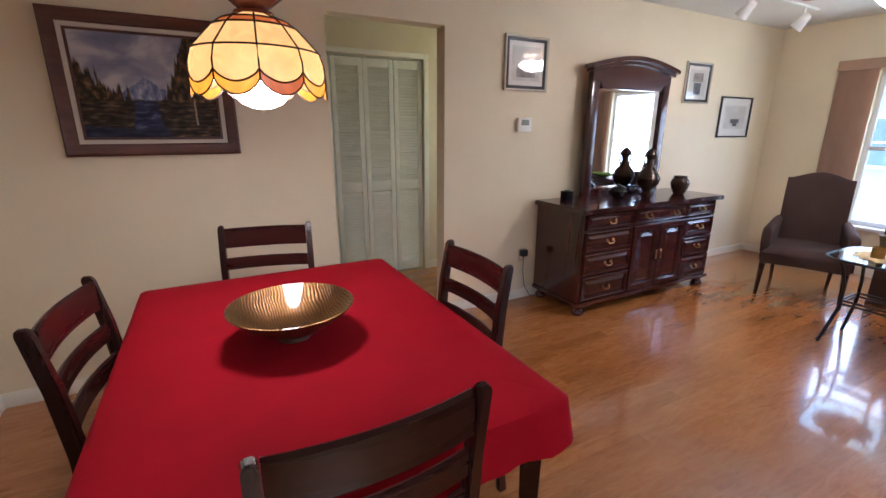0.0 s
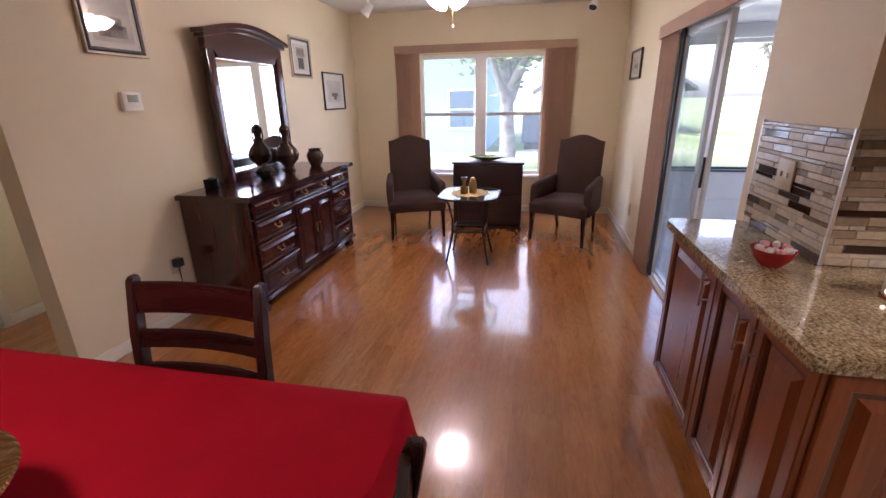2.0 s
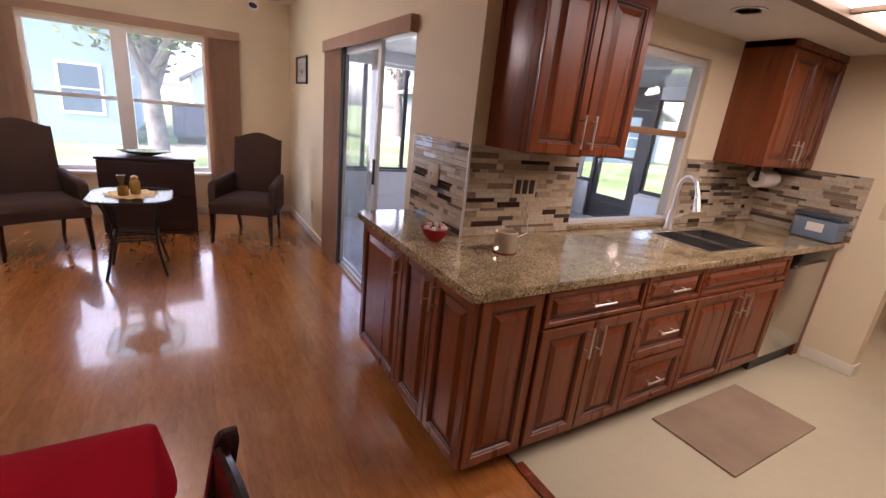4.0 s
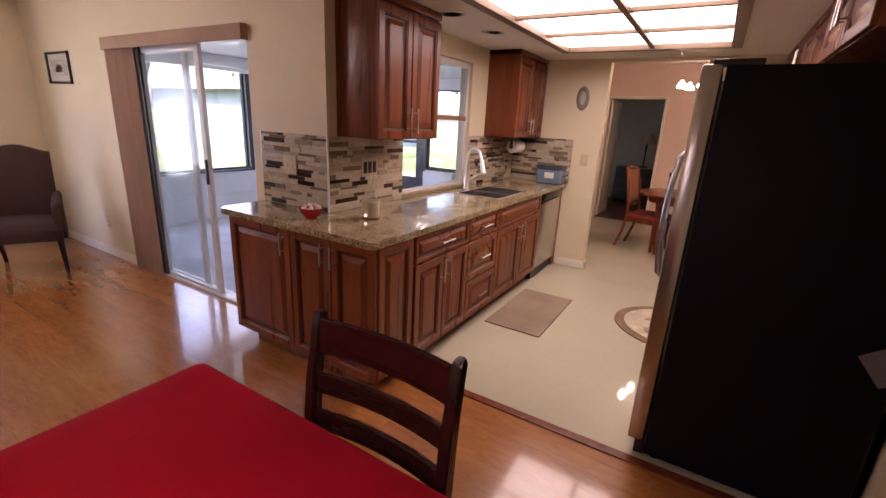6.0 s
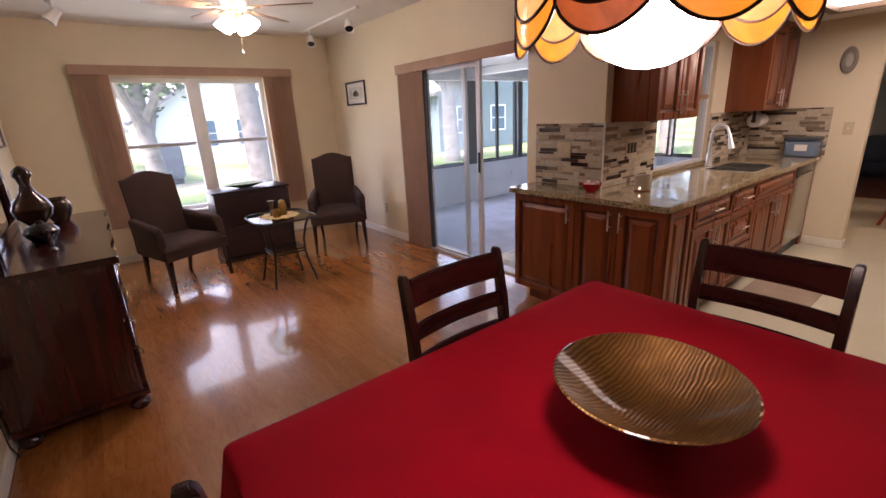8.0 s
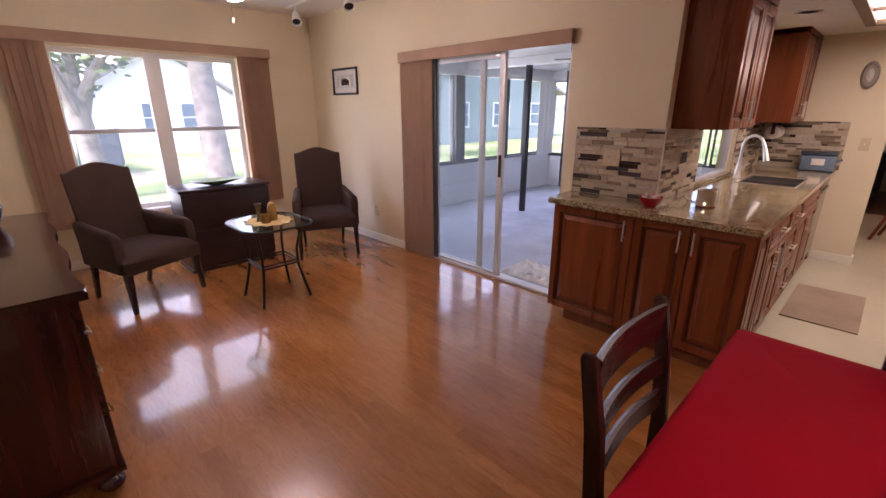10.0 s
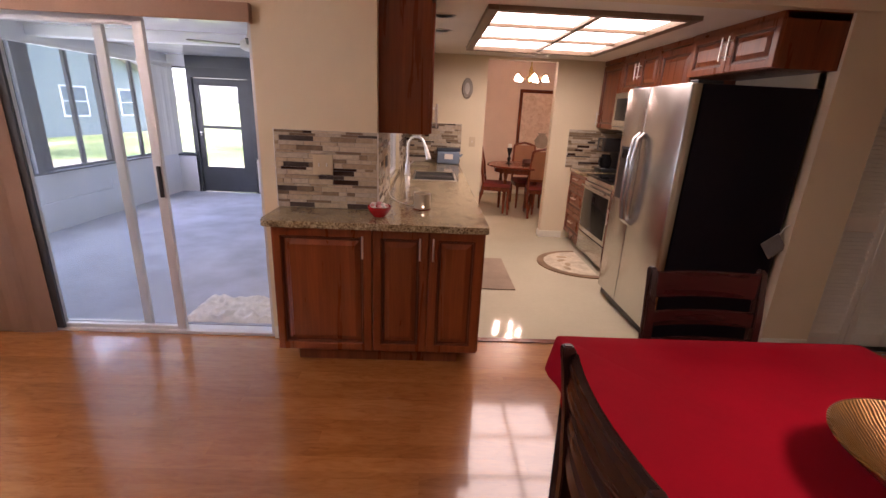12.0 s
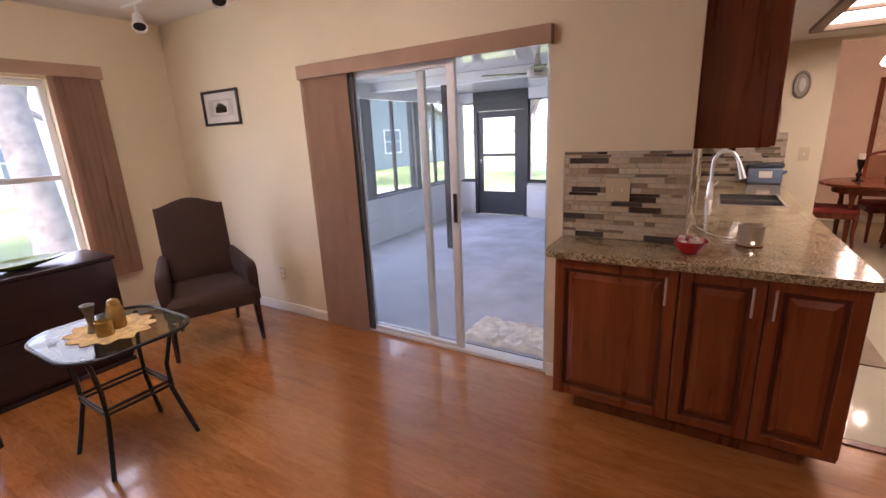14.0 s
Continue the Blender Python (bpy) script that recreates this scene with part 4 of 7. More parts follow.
for yy in (-1.262, -1.194):
    part("handle", tube([(-0.165, yy, 0.74), (-0.125, yy, 0.78), (-0.108, yy, 0.92), (-0.104, yy, 1.07), (-0.108, yy, 1.24), (-0.125, yy, 1.38), (-0.165, yy, 1.42)], 0.014, 10), steel, fr)
part("dispenser", box(-0.168, -1.53, 0.90, -0.160, -1.31, 1.31, 0.003), black_paint, fr, "black water and ice dispenser")
part("dispenser_screen", box(-0.161, -1.50, 1.22, -0.158, -1.34, 1.29, 0.001), black_glass, fr)
part("foot", rod((-0.29, -0.76, 0), (-0.29, -0.76, 0.035), 0.02), black_paint, fr)
part("foot", rod((-0.29, -1.53, 0), (-0.29, -1.53, 0.035), 0.02), black_paint, fr)
part("foot", rod((-0.90, -0.76, 0), (-0.90, -0.76, 0.035), 0.02), black_paint, fr)
part("foot", rod((-0.90, -1.53, 0), (-0.90, -1.53, 0.035), 0.02), black_paint, fr)

# luminous ceiling panel
tube_glow = glowing("light_diffuser", (1.0, 0.87, 0.67), LAMP_TUBE)
lp = thing("ceiling_light", ((LPX0 + LPX1) / 2, (LPY0 + LPY1) / 2, KCEIL + 0.03), "large luminous ceiling panel in a dark wooden frame", "ceiling light")
xm = (LPX0 + LPX1) / 2 - 0.065
yc = [LPY0 + (LPY1 - LPY0) * k / 3 for k in range(4)]
part("frame", boxes([(LPX0 - 0.05, LPY0 - 0.05, KCEIL - 0.03, LPX0 + 0.02, LPY1 + 0.05, KCEIL + 0.04), (LPX1 - 0.02, LPY0 - 0.05, KCEIL - 0.03, LPX1 + 0.05, LPY1 + 0.05, KCEIL + 0.04), (LPX0 + 0.02, LPY0 - 0.05, KCEIL - 0.03, LPX1 - 0.02, LPY0 + 0.02, KCEIL + 0.04), (LPX0 + 0.02, LPY1 - 0.02, KCEIL - 0.03, LPX1 - 0.02, LPY1 + 0.05, KCEIL + 0.04)], 0.006), bronze_trim, lp)
part("crossbar", box(xm - 0.02, LPY0 + 0.02, KCEIL - 0.015, xm + 0.02, LPY1 - 0.02, KCEIL + 0.03, 0.004), bronze_trim, lp)
for k in (1, 2):
    for a, b in ((LPX0 + 0.02, xm - 0.02), (xm + 0.02, LPX1 - 0.02)):
        part("crossbar", box(a, yc[k] - 0.018, KCEIL - 0.012, b, yc[k] + 0.018, KCEIL + 0.03, 0.004), bronze_trim, lp)
for k in range(3):
    for a, b in ((LPX0 + 0.02, xm - 0.02), (xm + 0.02, LPX1 - 0.02)):
        part("diffuser", box(a, yc[k] + 0.019, KCEIL + 0.012, b, yc[k + 1] - 0.019, KCEIL + 0.018), tube_glow, lp, "glowing white acrylic diffuser", smooth=0)
can_glow = glowing("can_bulb", (1.0, 0.85, 0.65), LAMP_CAN)
for cx, cy in ((1.32, -1.95), (1.32, -1.35)):
    t = thing("downlight", (cx, cy, KCEIL - 0.006), "small round recessed ceiling light", "ceiling light")
    part("trim_ring", lathe([(0.085, 0.0), (0.085, 0.005), (0.06, 0.005), (0.06, 0.0)], (cx, cy, KCEIL - 0.006), 24), white_plastic, t)
    part("bulb", rod((cx, cy, KCEIL - 0.005), (cx, cy, KCEIL - 0.002), 0.058, seg=20), can_glow if cy < -1.5 else white_plastic, t)
v = thing("ceiling_vent", (0.33, -3.18, KCEIL - 0.014), "pale metal ceiling air vent", "vent")
part("frame", boxes([(0.13, -3.27, KCEIL - 0.014, 0.53, -3.255, KCEIL - 0.001), (0.13, -3.105, KCEIL - 0.014, 0.53, -3.09, KCEIL - 0.001), (0.13, -3.255, KCEIL - 0.014, 0.145, -3.105, KCEIL - 0.001), (0.515, -3.255, KCEIL - 0.014, 0.53, -3.105, KCEIL - 0.001)]), white_plastic, v)
for k in range(8):
    part("slat", placed(box(0.145, -0.009, -0.001, 0.515, 0.009, 0.001), pose(0, -3.246 + 0.0186 * k, KCEIL - 0.008, 35, 0, 0)), white_plastic, v)

# things on and by the counter
rb = thing("bowl", (1.667, -0.45, 0.911), "small red ceramic bowl with wrapped sweets", "bowl")
part("dish", lathe([(0.032, 0), (0.036, 0.004), (0.058, 0.03), (0.072, 0.062), (0.067, 0.062), (0.053, 0.032), (0.03, 0.01), (0.001, 0.008)], (1.667, -0.45, 0.911)), surface("red_glaze", (0.35, 0.012, 0.016), 0.15, vary=0.08, bump=0.0), rb)
sweet = [surface("wrapper_pink", (0.7, 0.35, 0.35), 0.3, bump=0.2), surface("wrapper_white", (0.75, 0.72, 0.68), 0.3, bump=0.2)]
for k in range(9):
    a, r = k * 2.4, 0.042 if k else 0.0
    bm = lathe([(0.004, -0.016), (0.011, -0.011), (0.012, 0.011), (0.004, 0.016)], (0, 0, 0), 8)
    part("sweet", placed(bm, pose(1.667 + r * math.cos(a), -0.45 + r * math.sin(a), 0.965 + 0.006 * (k % 3), 80, 20 * k, 47 * k)), sweet[k % 2], rb)
cw = thing("candle_warmer", (1.425, -0.69, 0.911), "cream ceramic wax warmer with a glowing spot", "candle warmer")
part("cup", lathe([(0.050, 0), (0.052, 0.004), (0.054, 0.10), (0.050, 0.105), (0.046, 0.10), (0.045, 0.06), (0.001, 0.058)], (1.425, -0.69, 0.911)), surface("cream_ceramic", (0.46, 0.38, 0.27), 0.35, vary=0.06), cw)
part("base", lathe([(0.056, 0), (0.056, 0.006), (0.05, 0.008)], (1.425, -0.69, 0.9112)), cherry, cw)
part("lamp_spot", rod((1.417, -0.64, 0.935), (1.416, -0.634, 0.935), 0.006, seg=10), glowing("spot_glow", (1, 0.8, 0.5), 0.5), cw)
single("power_cord", tube([(1.45, -0.74, 0.918), (1.53, -0.80, 0.915), (1.60, -0.90, 0.915), (1.655, -1.02, 0.92), (1.685, -1.04, 1.0), (1.68, -0.99, 1.11), (1.69, -0.955, 1.15)], 0.003, 6), white_plastic, (1.45, -0.74, 0.915), "thin white power cord on the counter", "cord")


def plate(name, at, facing, w, h, parts, label, category):
    """A wall plate with its switches or sockets; facing '+y', '-x' or '-y'."""
    t = thing(name, at, label, category)
    rz = {"+y": 180, "-y": 0, "-x": -90, "+x": 90}[facing]
    m = pose(at[0], at[1], at[2], 0, 0, rz)
    part("cover", placed(box(-w / 2, -0.007, -h / 2, w / 2, -0.0005, h / 2, 0.002), m), cream_plastic, t)
    for x, z, pw, ph, mat in parts:
        part("insert", placed(box(x - pw / 2, -0.012, z - ph / 2, x + pw / 2, -0.006, z + ph / 2, 0.001), m), mat, t)
    return t


plate("light_switch", (2.02, SY + 0.011, 1.175), "+y", 0.118, 0.118, [(-0.023, 0, 0.008, 0.02, white_plastic), (0.023, 0, 0.008, 0.02, white_plastic)], "cream double light switch on the tiles", "switch")
plate("outlet_plate", (KX - 0.011, -0.98, 1.17), "-x", 0.16, 0.116, [(-0.046, 0, 0.03, 0.075, black_paint), (0.0, 0, 0.03, 0.075, black_paint), (0.046, 0, 0.03, 0.075, black_paint)], "outlet plate with dark sockets on the tiles", "outlet")
plate("light_switch", (0.885, KY, 1.17), "+y", 0.075, 0.118, [(0, 0, 0.008, 0.02, white_plastic)], "cream light switch on the kitchen wall", "switch")
plate("outlet_plate", (4.78, SY, 0.36), "+y", 0.072, 0.115, [(0, 0.022, 0.03, 0.026, white_plastic), (0, -0.022, 0.03, 0.026, white_plastic)], "cream wall outlet above the baseboard", "outlet")
op = plate("outlet_plate", (2.465, NY, 0.40), "-y", 0.072, 0.115, [(0, -0.022, 0.03, 0.026, white_plastic)], "wall outlet with a black plug-in", "outlet")
part("plug_in", box(2.435, NY - 0.06, 0.395, 2.495, NY - 0.008, 0.455, 0.01), black_paint, op, "black plug-in adapter")
part("cord", tube([(2.465, NY - 0.035, 0.395), (2.47, NY - 0.03, 0.25), (2.50, NY - 0.025, 0.11), (2.56, NY - 0.03, 0.012), (2.66, NY - 0.04, 0.006)], 0.0035, 6), black_paint, op, "thin black cord")
tm = thing("thermostat", (2.41, NY, 1.50), "white digital wall thermostat", "thermostat")
part("case", box(2.345, NY - 0.03, 1.447, 2.48, NY - 0.0005, 1.555, 0.006), white_plastic, tm)
part("screen", box(2.375, NY - 0.0325, 1.497, 2.45, NY - 0.029, 1.54, 0.001), surface("lcd", (0.30, 0.33, 0.28), 0.2), tm)

pt = thing("paper_towel_holder", (1.55, -3.17, 1.20), "paper towel roll on a holder under the cabinet", "paper towel")
part("bracket", boxes([(1.535, -3.05, 1.255, 1.565, -3.042, 1.369), (1.535, -3.298, 1.255, 1.565, -3.29, 1.369), (1.535, -3.29, 1.362, 1.565, -3.05, 1.369)], 0.002), black_paint, pt)
part("core", rod((1.55, -3.296, 1.268), (1.55, -3.036, 1.268), 0.019, seg=16), walnut_frame, pt, "brown cardboard core")
part("roll", placed(lathe([(0.021, -0.115), (0.060, -0.115), (0.062, -0.11), (0.062, 0.11), (0.060, 0.115), (0.021, 0.115)], (0, 0, 0), 28), pose(1.55, -3.17, 1.268, 90, 0, 0)), surface("paper", (0.8, 0.79, 0.75), 0.8, vary=0.03, bump=0.3), pt)
ts = thing("storage_box", (1.16, -3.30, 0.911), "blue translucent plastic storage box with a handle", "box")
blue_plastic = surface("blue_plastic", (0.16, 0.22, 0.30), 0.25, vary=0.08, bump=0.02)
part("body", box(1.04, -3.40, 0.911, 1.31, -3.22, 1.06, 0.02, seg=3), blue_plastic, ts)
part("lid", box(1.035, -3.405, 1.062, 1.315, -3.215, 1.10, 0.012), surface("smoked_plastic", (0.05, 0.065, 0.085), 0.25, vary=0.08, bump=0.02), ts, "smoky dark lid")
part("label", box(1.12, -3.2195, 0.97, 1.22, -3.218, 1.03), white_plastic, ts)
part("handle", tube([(1.035, -3.36, 1.00), (1.01, -3.35, 1.02), (1.005, -3.31, 1.02), (1.01, -3.27, 1.02), (1.035, -3.26, 1.00)], 0.007, 8), blue_plastic, ts)
cm = thing("coffee_maker", (-0.74, -3.14, 0.911), "black coffee maker with a steel band and a dark glass jug", "coffee maker")
part("base", box(-0.86, -3.26, 0.911, -0.60, -3.02, 0.955, 0.012), black_paint, cm)
part("tower", box(-0.88, -3.26, 0.955, -0.77, -3.02, 1.24, 0.012), black_paint, cm)
part("head", box(-0.88, -3.265, 1.15, -0.60, -3.015, 1.30, 0.018, seg=3), black_paint, cm)
part("band", box(-0.601, -3.18, 1.165, -0.597, -3.10, 1.285, 0.001), steel, cm, "brushed steel strip")
part("hot_plate", rod((-0.68, -3.14, 0.955), (-0.68, -3.14, 0.961), 0.07, seg=20), steel, cm)
jg = part("jug", lathe([(0.05, 0), (0.068, 0.02), (0.072, 0.08), (0.05, 0.13), (0.052, 0.15), (0.001, 0.15)], (-0.68, -3.14, 0.962), 22), black_glass, cm, "dark glass jug")
part("jug_handle", tube([(-0.62, -3.10, 1.09), (-0.59, -3.08, 1.08), (-0.58, -3.075, 1.03), (-0.60, -3.09, 0.985)], 0.008, 8), black_paint, jg)
pl = thing("wall_plaque", (0.98, KY, 1.78), "small oval grey wall plaque", "plaque")
part("frame", placed(lathe([(0.001, 0), (0.115, 0), (0.118, 0.012), (0.095, 0.018), (0.09, 0.008), (0.001, 0.008)], (0, 0, 0), 30, sx=0.55, sy=1.0), pose(0.98, KY + 0.001, 1.78, 90, 0, 180)), surface("pewter", (0.28, 0.25, 0.20), 0.4, 0.4, bump=0.4), pl)
part("relief", placed(lathe([(0.05, 0), (0.045, 0.008), (0.001, 0.012)], (0, 0, 0), 20, sx=0.6, sy=1.3), pose(0.98, KY + 0.009, 1.78, 90, 0, 180)), surface("pewter_light", (0.45, 0.42, 0.36), 0.4, 0.3, bump=0.4), pl)
# mats
single("kitchen_mat", box(0.575, -2.44, 0.001, 1.02, -1.575, 0.012, 0.004), surface("taupe_mat", (0.29, 0.215, 0.145), 0.9, vary=0.15, fine=220, bump=0.6), (0.8, -2.0, 0.001), "taupe rectangular kitchen mat before the sink", "mat")


def half_mat():
    bm = bmesh.new()
    pts = [(-0.33 + 0.52 * math.sin(a), -2.37 - 0.44 * math.cos(a)) for a in [math.pi * k / 24 for k in range(25)]]
    lo, hi = [bm.verts.new((x, y, 0.001)) for x, y in pts], [bm.verts.new((x, y, 0.012)) for x, y in pts]
    bridge(bm, lo, hi)
    bm.faces.new(lo[::-1]), bm.faces.new(hi)
    return bm


hm = thing("slice_mat", (-0.1, -2.37, 0.001), "half-round beige mat with a brown border before the range", "mat")
part("border", half_mat(), surface("mat_brown", (0.24, 0.15, 0.08), 0.9, vary=0.25, fine=200, bump=0.5), hm)
bm = half_mat()
bm.transform(Matrix.Translation((-0.33, -2.37, 0.0035)) @ Matrix.Diagonal((0.86, 0.86, 1, 1)) @ Matrix.Translation((0.33, 2.37, 0)))
part("field", bm, surface("mat_cream", (0.58, 0.50, 0.36), 0.9, vary=0.2, fine=150, coarse=14, bump=0.5), hm)
pot = surface("mat_motif", (0.40, 0.30, 0.18), 0.9, vary=0.3, fine=120, coarse=18)
for k in range(4):
    part("motif", placed(lathe([(0.06, 0), (0.055, 0.002), (0.001, 0.002)], (0, 0, 0), 10, sx=1.0, sy=0.5), pose(-0.12 + 0.04 * (k % 2), -2.55 + 0.12 * k, 0.0156, 0, 0, 35 * k)), pot, hm)
# pot holder on a hook at the refrigerator side
ph = thing("pot_holder", (-0.93, -0.70, 0.72), "grey quilted pot holder hanging by the refrigerator", "pot holder")
part("pad", placed(box(-0.065, -0.005, -0.065, 0.065, 0.005, 0.065, 0.004), pose(-0.93, -0.694, 0.75, 0, 38, 0)), surface("quilt_grey", (0.16, 0.15, 0.15), 0.9, vary=0.15, fine=80, bump=0.8), ph)
part("loop", tube([(-0.945, -0.692, 0.83), (-0.97, -0.69, 0.88), (-1.0, -0.69, 0.90)], 0.003, 6), white_plastic, ph)


# ---- dining corner ----
TX0, TX1, TY0, TY1, TZ = -0.205, 0.912, 0.665, 2.14, 0.775


def dining_chair():
    """Ladder-back chair at the origin, sitter facing +y, with its back at y = 0."""
    ch = thing("dining_chair", (0, 0, 0), "dark-stained wooden ladder-back dining chair", "chair", "chairs round the dining table")
    W, B = 0.228, 0.0
    for s in (-1, 1):
        bm = bmesh.new()
        prev = None
        for z, y, hw in ((0.0, -0.035, 0.017), (0.22, -0.005, 0.019), (0.45, 0.03, 0.020), (0.62, 0.028, 0.020), (0.82, 0.010, 0.019), (0.985, -0.018, 0.017), (0.998, -0.021, 0.011)):
            loop = [bm.verts.new((s * (W - 0.018) + dx, y + dy, z)) for dx, dy in ((-hw * 0.8, -hw), (hw * 0.8, -hw), (hw * 0.8, hw), (-hw * 0.8, hw))]
            if prev:
                bridge(bm, prev, loop)
            else:
                bm.faces.new(loop[::-1])
            prev = loop
        bm.faces.new(prev)
        bmesh.ops.bevel(bm, geom=list(bm.edges), offset=0.003, segments=2, affect="EDGES")
        part("back_post", bm, chair_wood, ch)
    for z0, z1, yy in ((0.885, 0.985, -0.006), (0.775, 0.835, 0.010), (0.665, 0.725, 0.020)):
        bm = bmesh.new()
        prev = None
        for i in range(11):
            x = -W + 0.034 + (2 * W - 0.068) * i / 10
            b = yy - 0.022 * (1 - (2 * i / 10 - 1) ** 2)
            loop = [bm.verts.new(p) for p in ((x, b - 0.010, z0), (x, b + 0.010, z0), (x, b + 0.008, z1 - 0.004), (x, b, z1), (x, b - 0.010, z1 - 0.006))]
            if prev:
                bridge(bm, prev, loop)
            else:
                bm.faces.new(loop[::-1])
            prev = loop
        bm.faces.new(prev)
        part("back_slat", bm, chair_wood_x, ch)
    part("seat", box(-0.225, 0.03, 0.435, 0.225, 0.46, 0.47, 0.012, seg=3), chair_wood_x, ch)
    for s in (-1, 1):
        part("front_leg", placed(box(-0.02, -0.02, 0, 0.02, 0.02, 0.435, 0.004), pose(s * 0.195, 0.425, 0)), chair_wood, ch)
        part("side_rail", box(s * 0.195 - 0.010, 0.05, 0.375, s * 0.195 + 0.010, 0.405, 0.435, 0.003), chair_wood_x, ch)
        part("stretcher", box(s * 0.195 - 0.008, 0.03, 0.17, s * 0.195 + 0.008, 0.405, 0.20, 0.003), chair_wood_x, ch)
    part("front_rail", box(-0.175, 0.415, 0.375, 0.175, 0.435, 0.435, 0.003), chair_wood_x, ch)
    return ch


dc = dining_chair()
dc.matrix_basis = pose(0.33, 0.552, 0, 0, 0, 1)
tagged(copy_thing(dc, pose(1.012, 1.337, 0, 0, 0, 91)), "dark-stained wooden ladder-back chair turned towards the dresser side")
tagged(copy_thing(dc, pose(-0.282, 1.46, 0, 0, 0, -97)), "dark-stained wooden ladder-back dining chair")
tagged(copy_thing(dc, pose(0.342, 2.258, 0, 0, 0, 168)), "dark-stained wooden ladder-back chair near the painting wall")

tb = thing("dining_table", (0.35, 1.40, 0), "dark wooden dining table under a red cloth", "table")
part("tabletop", box(TX0 + 0.012, TY0 + 0.012, TZ - 0.034, TX1 - 0.012, TY1 - 0.012, TZ - 0.006, 0.005), chair_wood_x, tb)
part("apron", boxes([(TX0 + 0.07, TY0 + 0.07, 0.65, TX1 - 0.07, TY0 + 0.09, 0.74), (TX0 + 0.07, TY1 - 0.09, 0.65, TX1 - 0.07, TY1 - 0.07, 0.74), (TX0 + 0.07, TY0 + 0.09, 0.65, TX0 + 0.09, TY1 - 0.09, 0.74), (TX1 - 0.09, TY0 + 0.09, 0.65, TX1 - 0.07, TY1 - 0.09, 0.74)]), chair_wood_x, tb)
for x in (TX0 + 0.065, TX1 - 0.065):
    for y in (TY0 + 0.065, TY1 - 0.065):
        bm = rod((x, y, 0), (x, y, 0.74), 0.028, 0.046, 4)
        bm.transform(Matrix.Translation((x, y, 0)) @ pose(0, 0, 0, 0, 0, 45) @ Matrix.Translation((-x, -y, 0)))
        bmesh.ops.bevel(bm, geom=list(bm.edges), offset=0.004, segments=2, affect="EDGES")
        part("leg", bm, chair_wood, tb)


def cloth():
    """The cloth: a flat top, rounded edges and a waving hem."""
    cx, cy, hx, hy = (TX0 + TX1) / 2, (TY0 + TY1) / 2, (TX1 - TX0) / 2, (TY1 - TY0) / 2
    bm = bmesh.new()
    outline = []
    r = 0.022
    def side(p, q, n):
        return [(p[0] + (q[0] - p[0]) * k / n, p[1] + (q[1] - p[1]) * k / n) for k in range(n)]
    corners = ((hx - r, hy - r, 0), (-hx + r, hy - r, 90), (-hx + r, -hy + r, 180), (hx - r, -hy + r, 270))
    pts = []
    for i, (ax, ay, a0) in enumerate(corners):
        for k in range(9):
            a = radians(a0 + 90 * k / 8)
            pts.append((ax + r * math.cos(a), ay + r * math.sin(a), math.cos(a), math.sin(a)))
        bx, by, b0 = corners[(i + 1) % 4]
        a = radians(a0 + 90)
        p, q = (ax + r * math.cos(a), ay + r * math.sin(a)), (bx + r * math.cos(a), by + r * math.sin(a))
        for x, y in side(p, q, 36)[1:]:
            pts.append((x, y, math.cos(a), math.sin(a)))
    n = len(pts)
    rows = []
    for scale in (0.25, 0.5, 0.75, 0.93, 1.0):
        row = []
        for x, y, nx, ny in pts:
            wob = 0.0012 * noise.noise(Vector((x * 7 * scale, y * 7 * scale, 0.3))) + 0.0009 * noise.noise(Vector((x * 23 * scale, y * 23 * scale, 1.3)))
            inset = 0.012 if scale == 1.0 else 0.02
            row.append(bm.verts.new((cx + (x - nx * inset) * scale, cy + (y - ny * inset) * scale, TZ + wob * scale)))
        rows.append(row)
    length = 0
    for d in (0.006, 0.03, 0.07, 0.11, 0.15):
        row = []
        length = 0
        for i, (x, y, nx, ny) in enumerate(pts):
            px, py = pts[i - 1][0], pts[i - 1][1]
            length += math.hypot(x - px, y - py) if i else 0
            corner = max(0.0, 1 - min(abs(abs(x) - hx) + abs(abs(y) - hy), 0.25) / 0.25)
            wave = (0.010 * math.sin(length * 21) + 0.006 * math.sin(length * 47 + 1)) * (d / 0.15)
            flare = 0.004 + d * (0.05 + 0.10 * corner) + wave
            drop = d * (1.0 - 0.10 * corner) + 0.007 * math.sin(length * 13) * d / 0.15
            row.append(bm.verts.new((cx + x + nx * flare, cy + y + ny * flare, TZ - 0.002 - drop)))
        rows.append(row)
    centre = bm.verts.new((cx, cy, TZ))
    for i in range(n):
        bm.faces.new((centre, rows[0][i], rows[0][(i + 1) % n]))
    for a, b in zip(rows, rows[1:]):
        bridge(bm, a, b)
    return bm


single("tablecloth", cloth(), red_cloth, (0.35, 1.40, TZ), "plain red cloth draped over the dining table", "tablecloth", smooth=60)


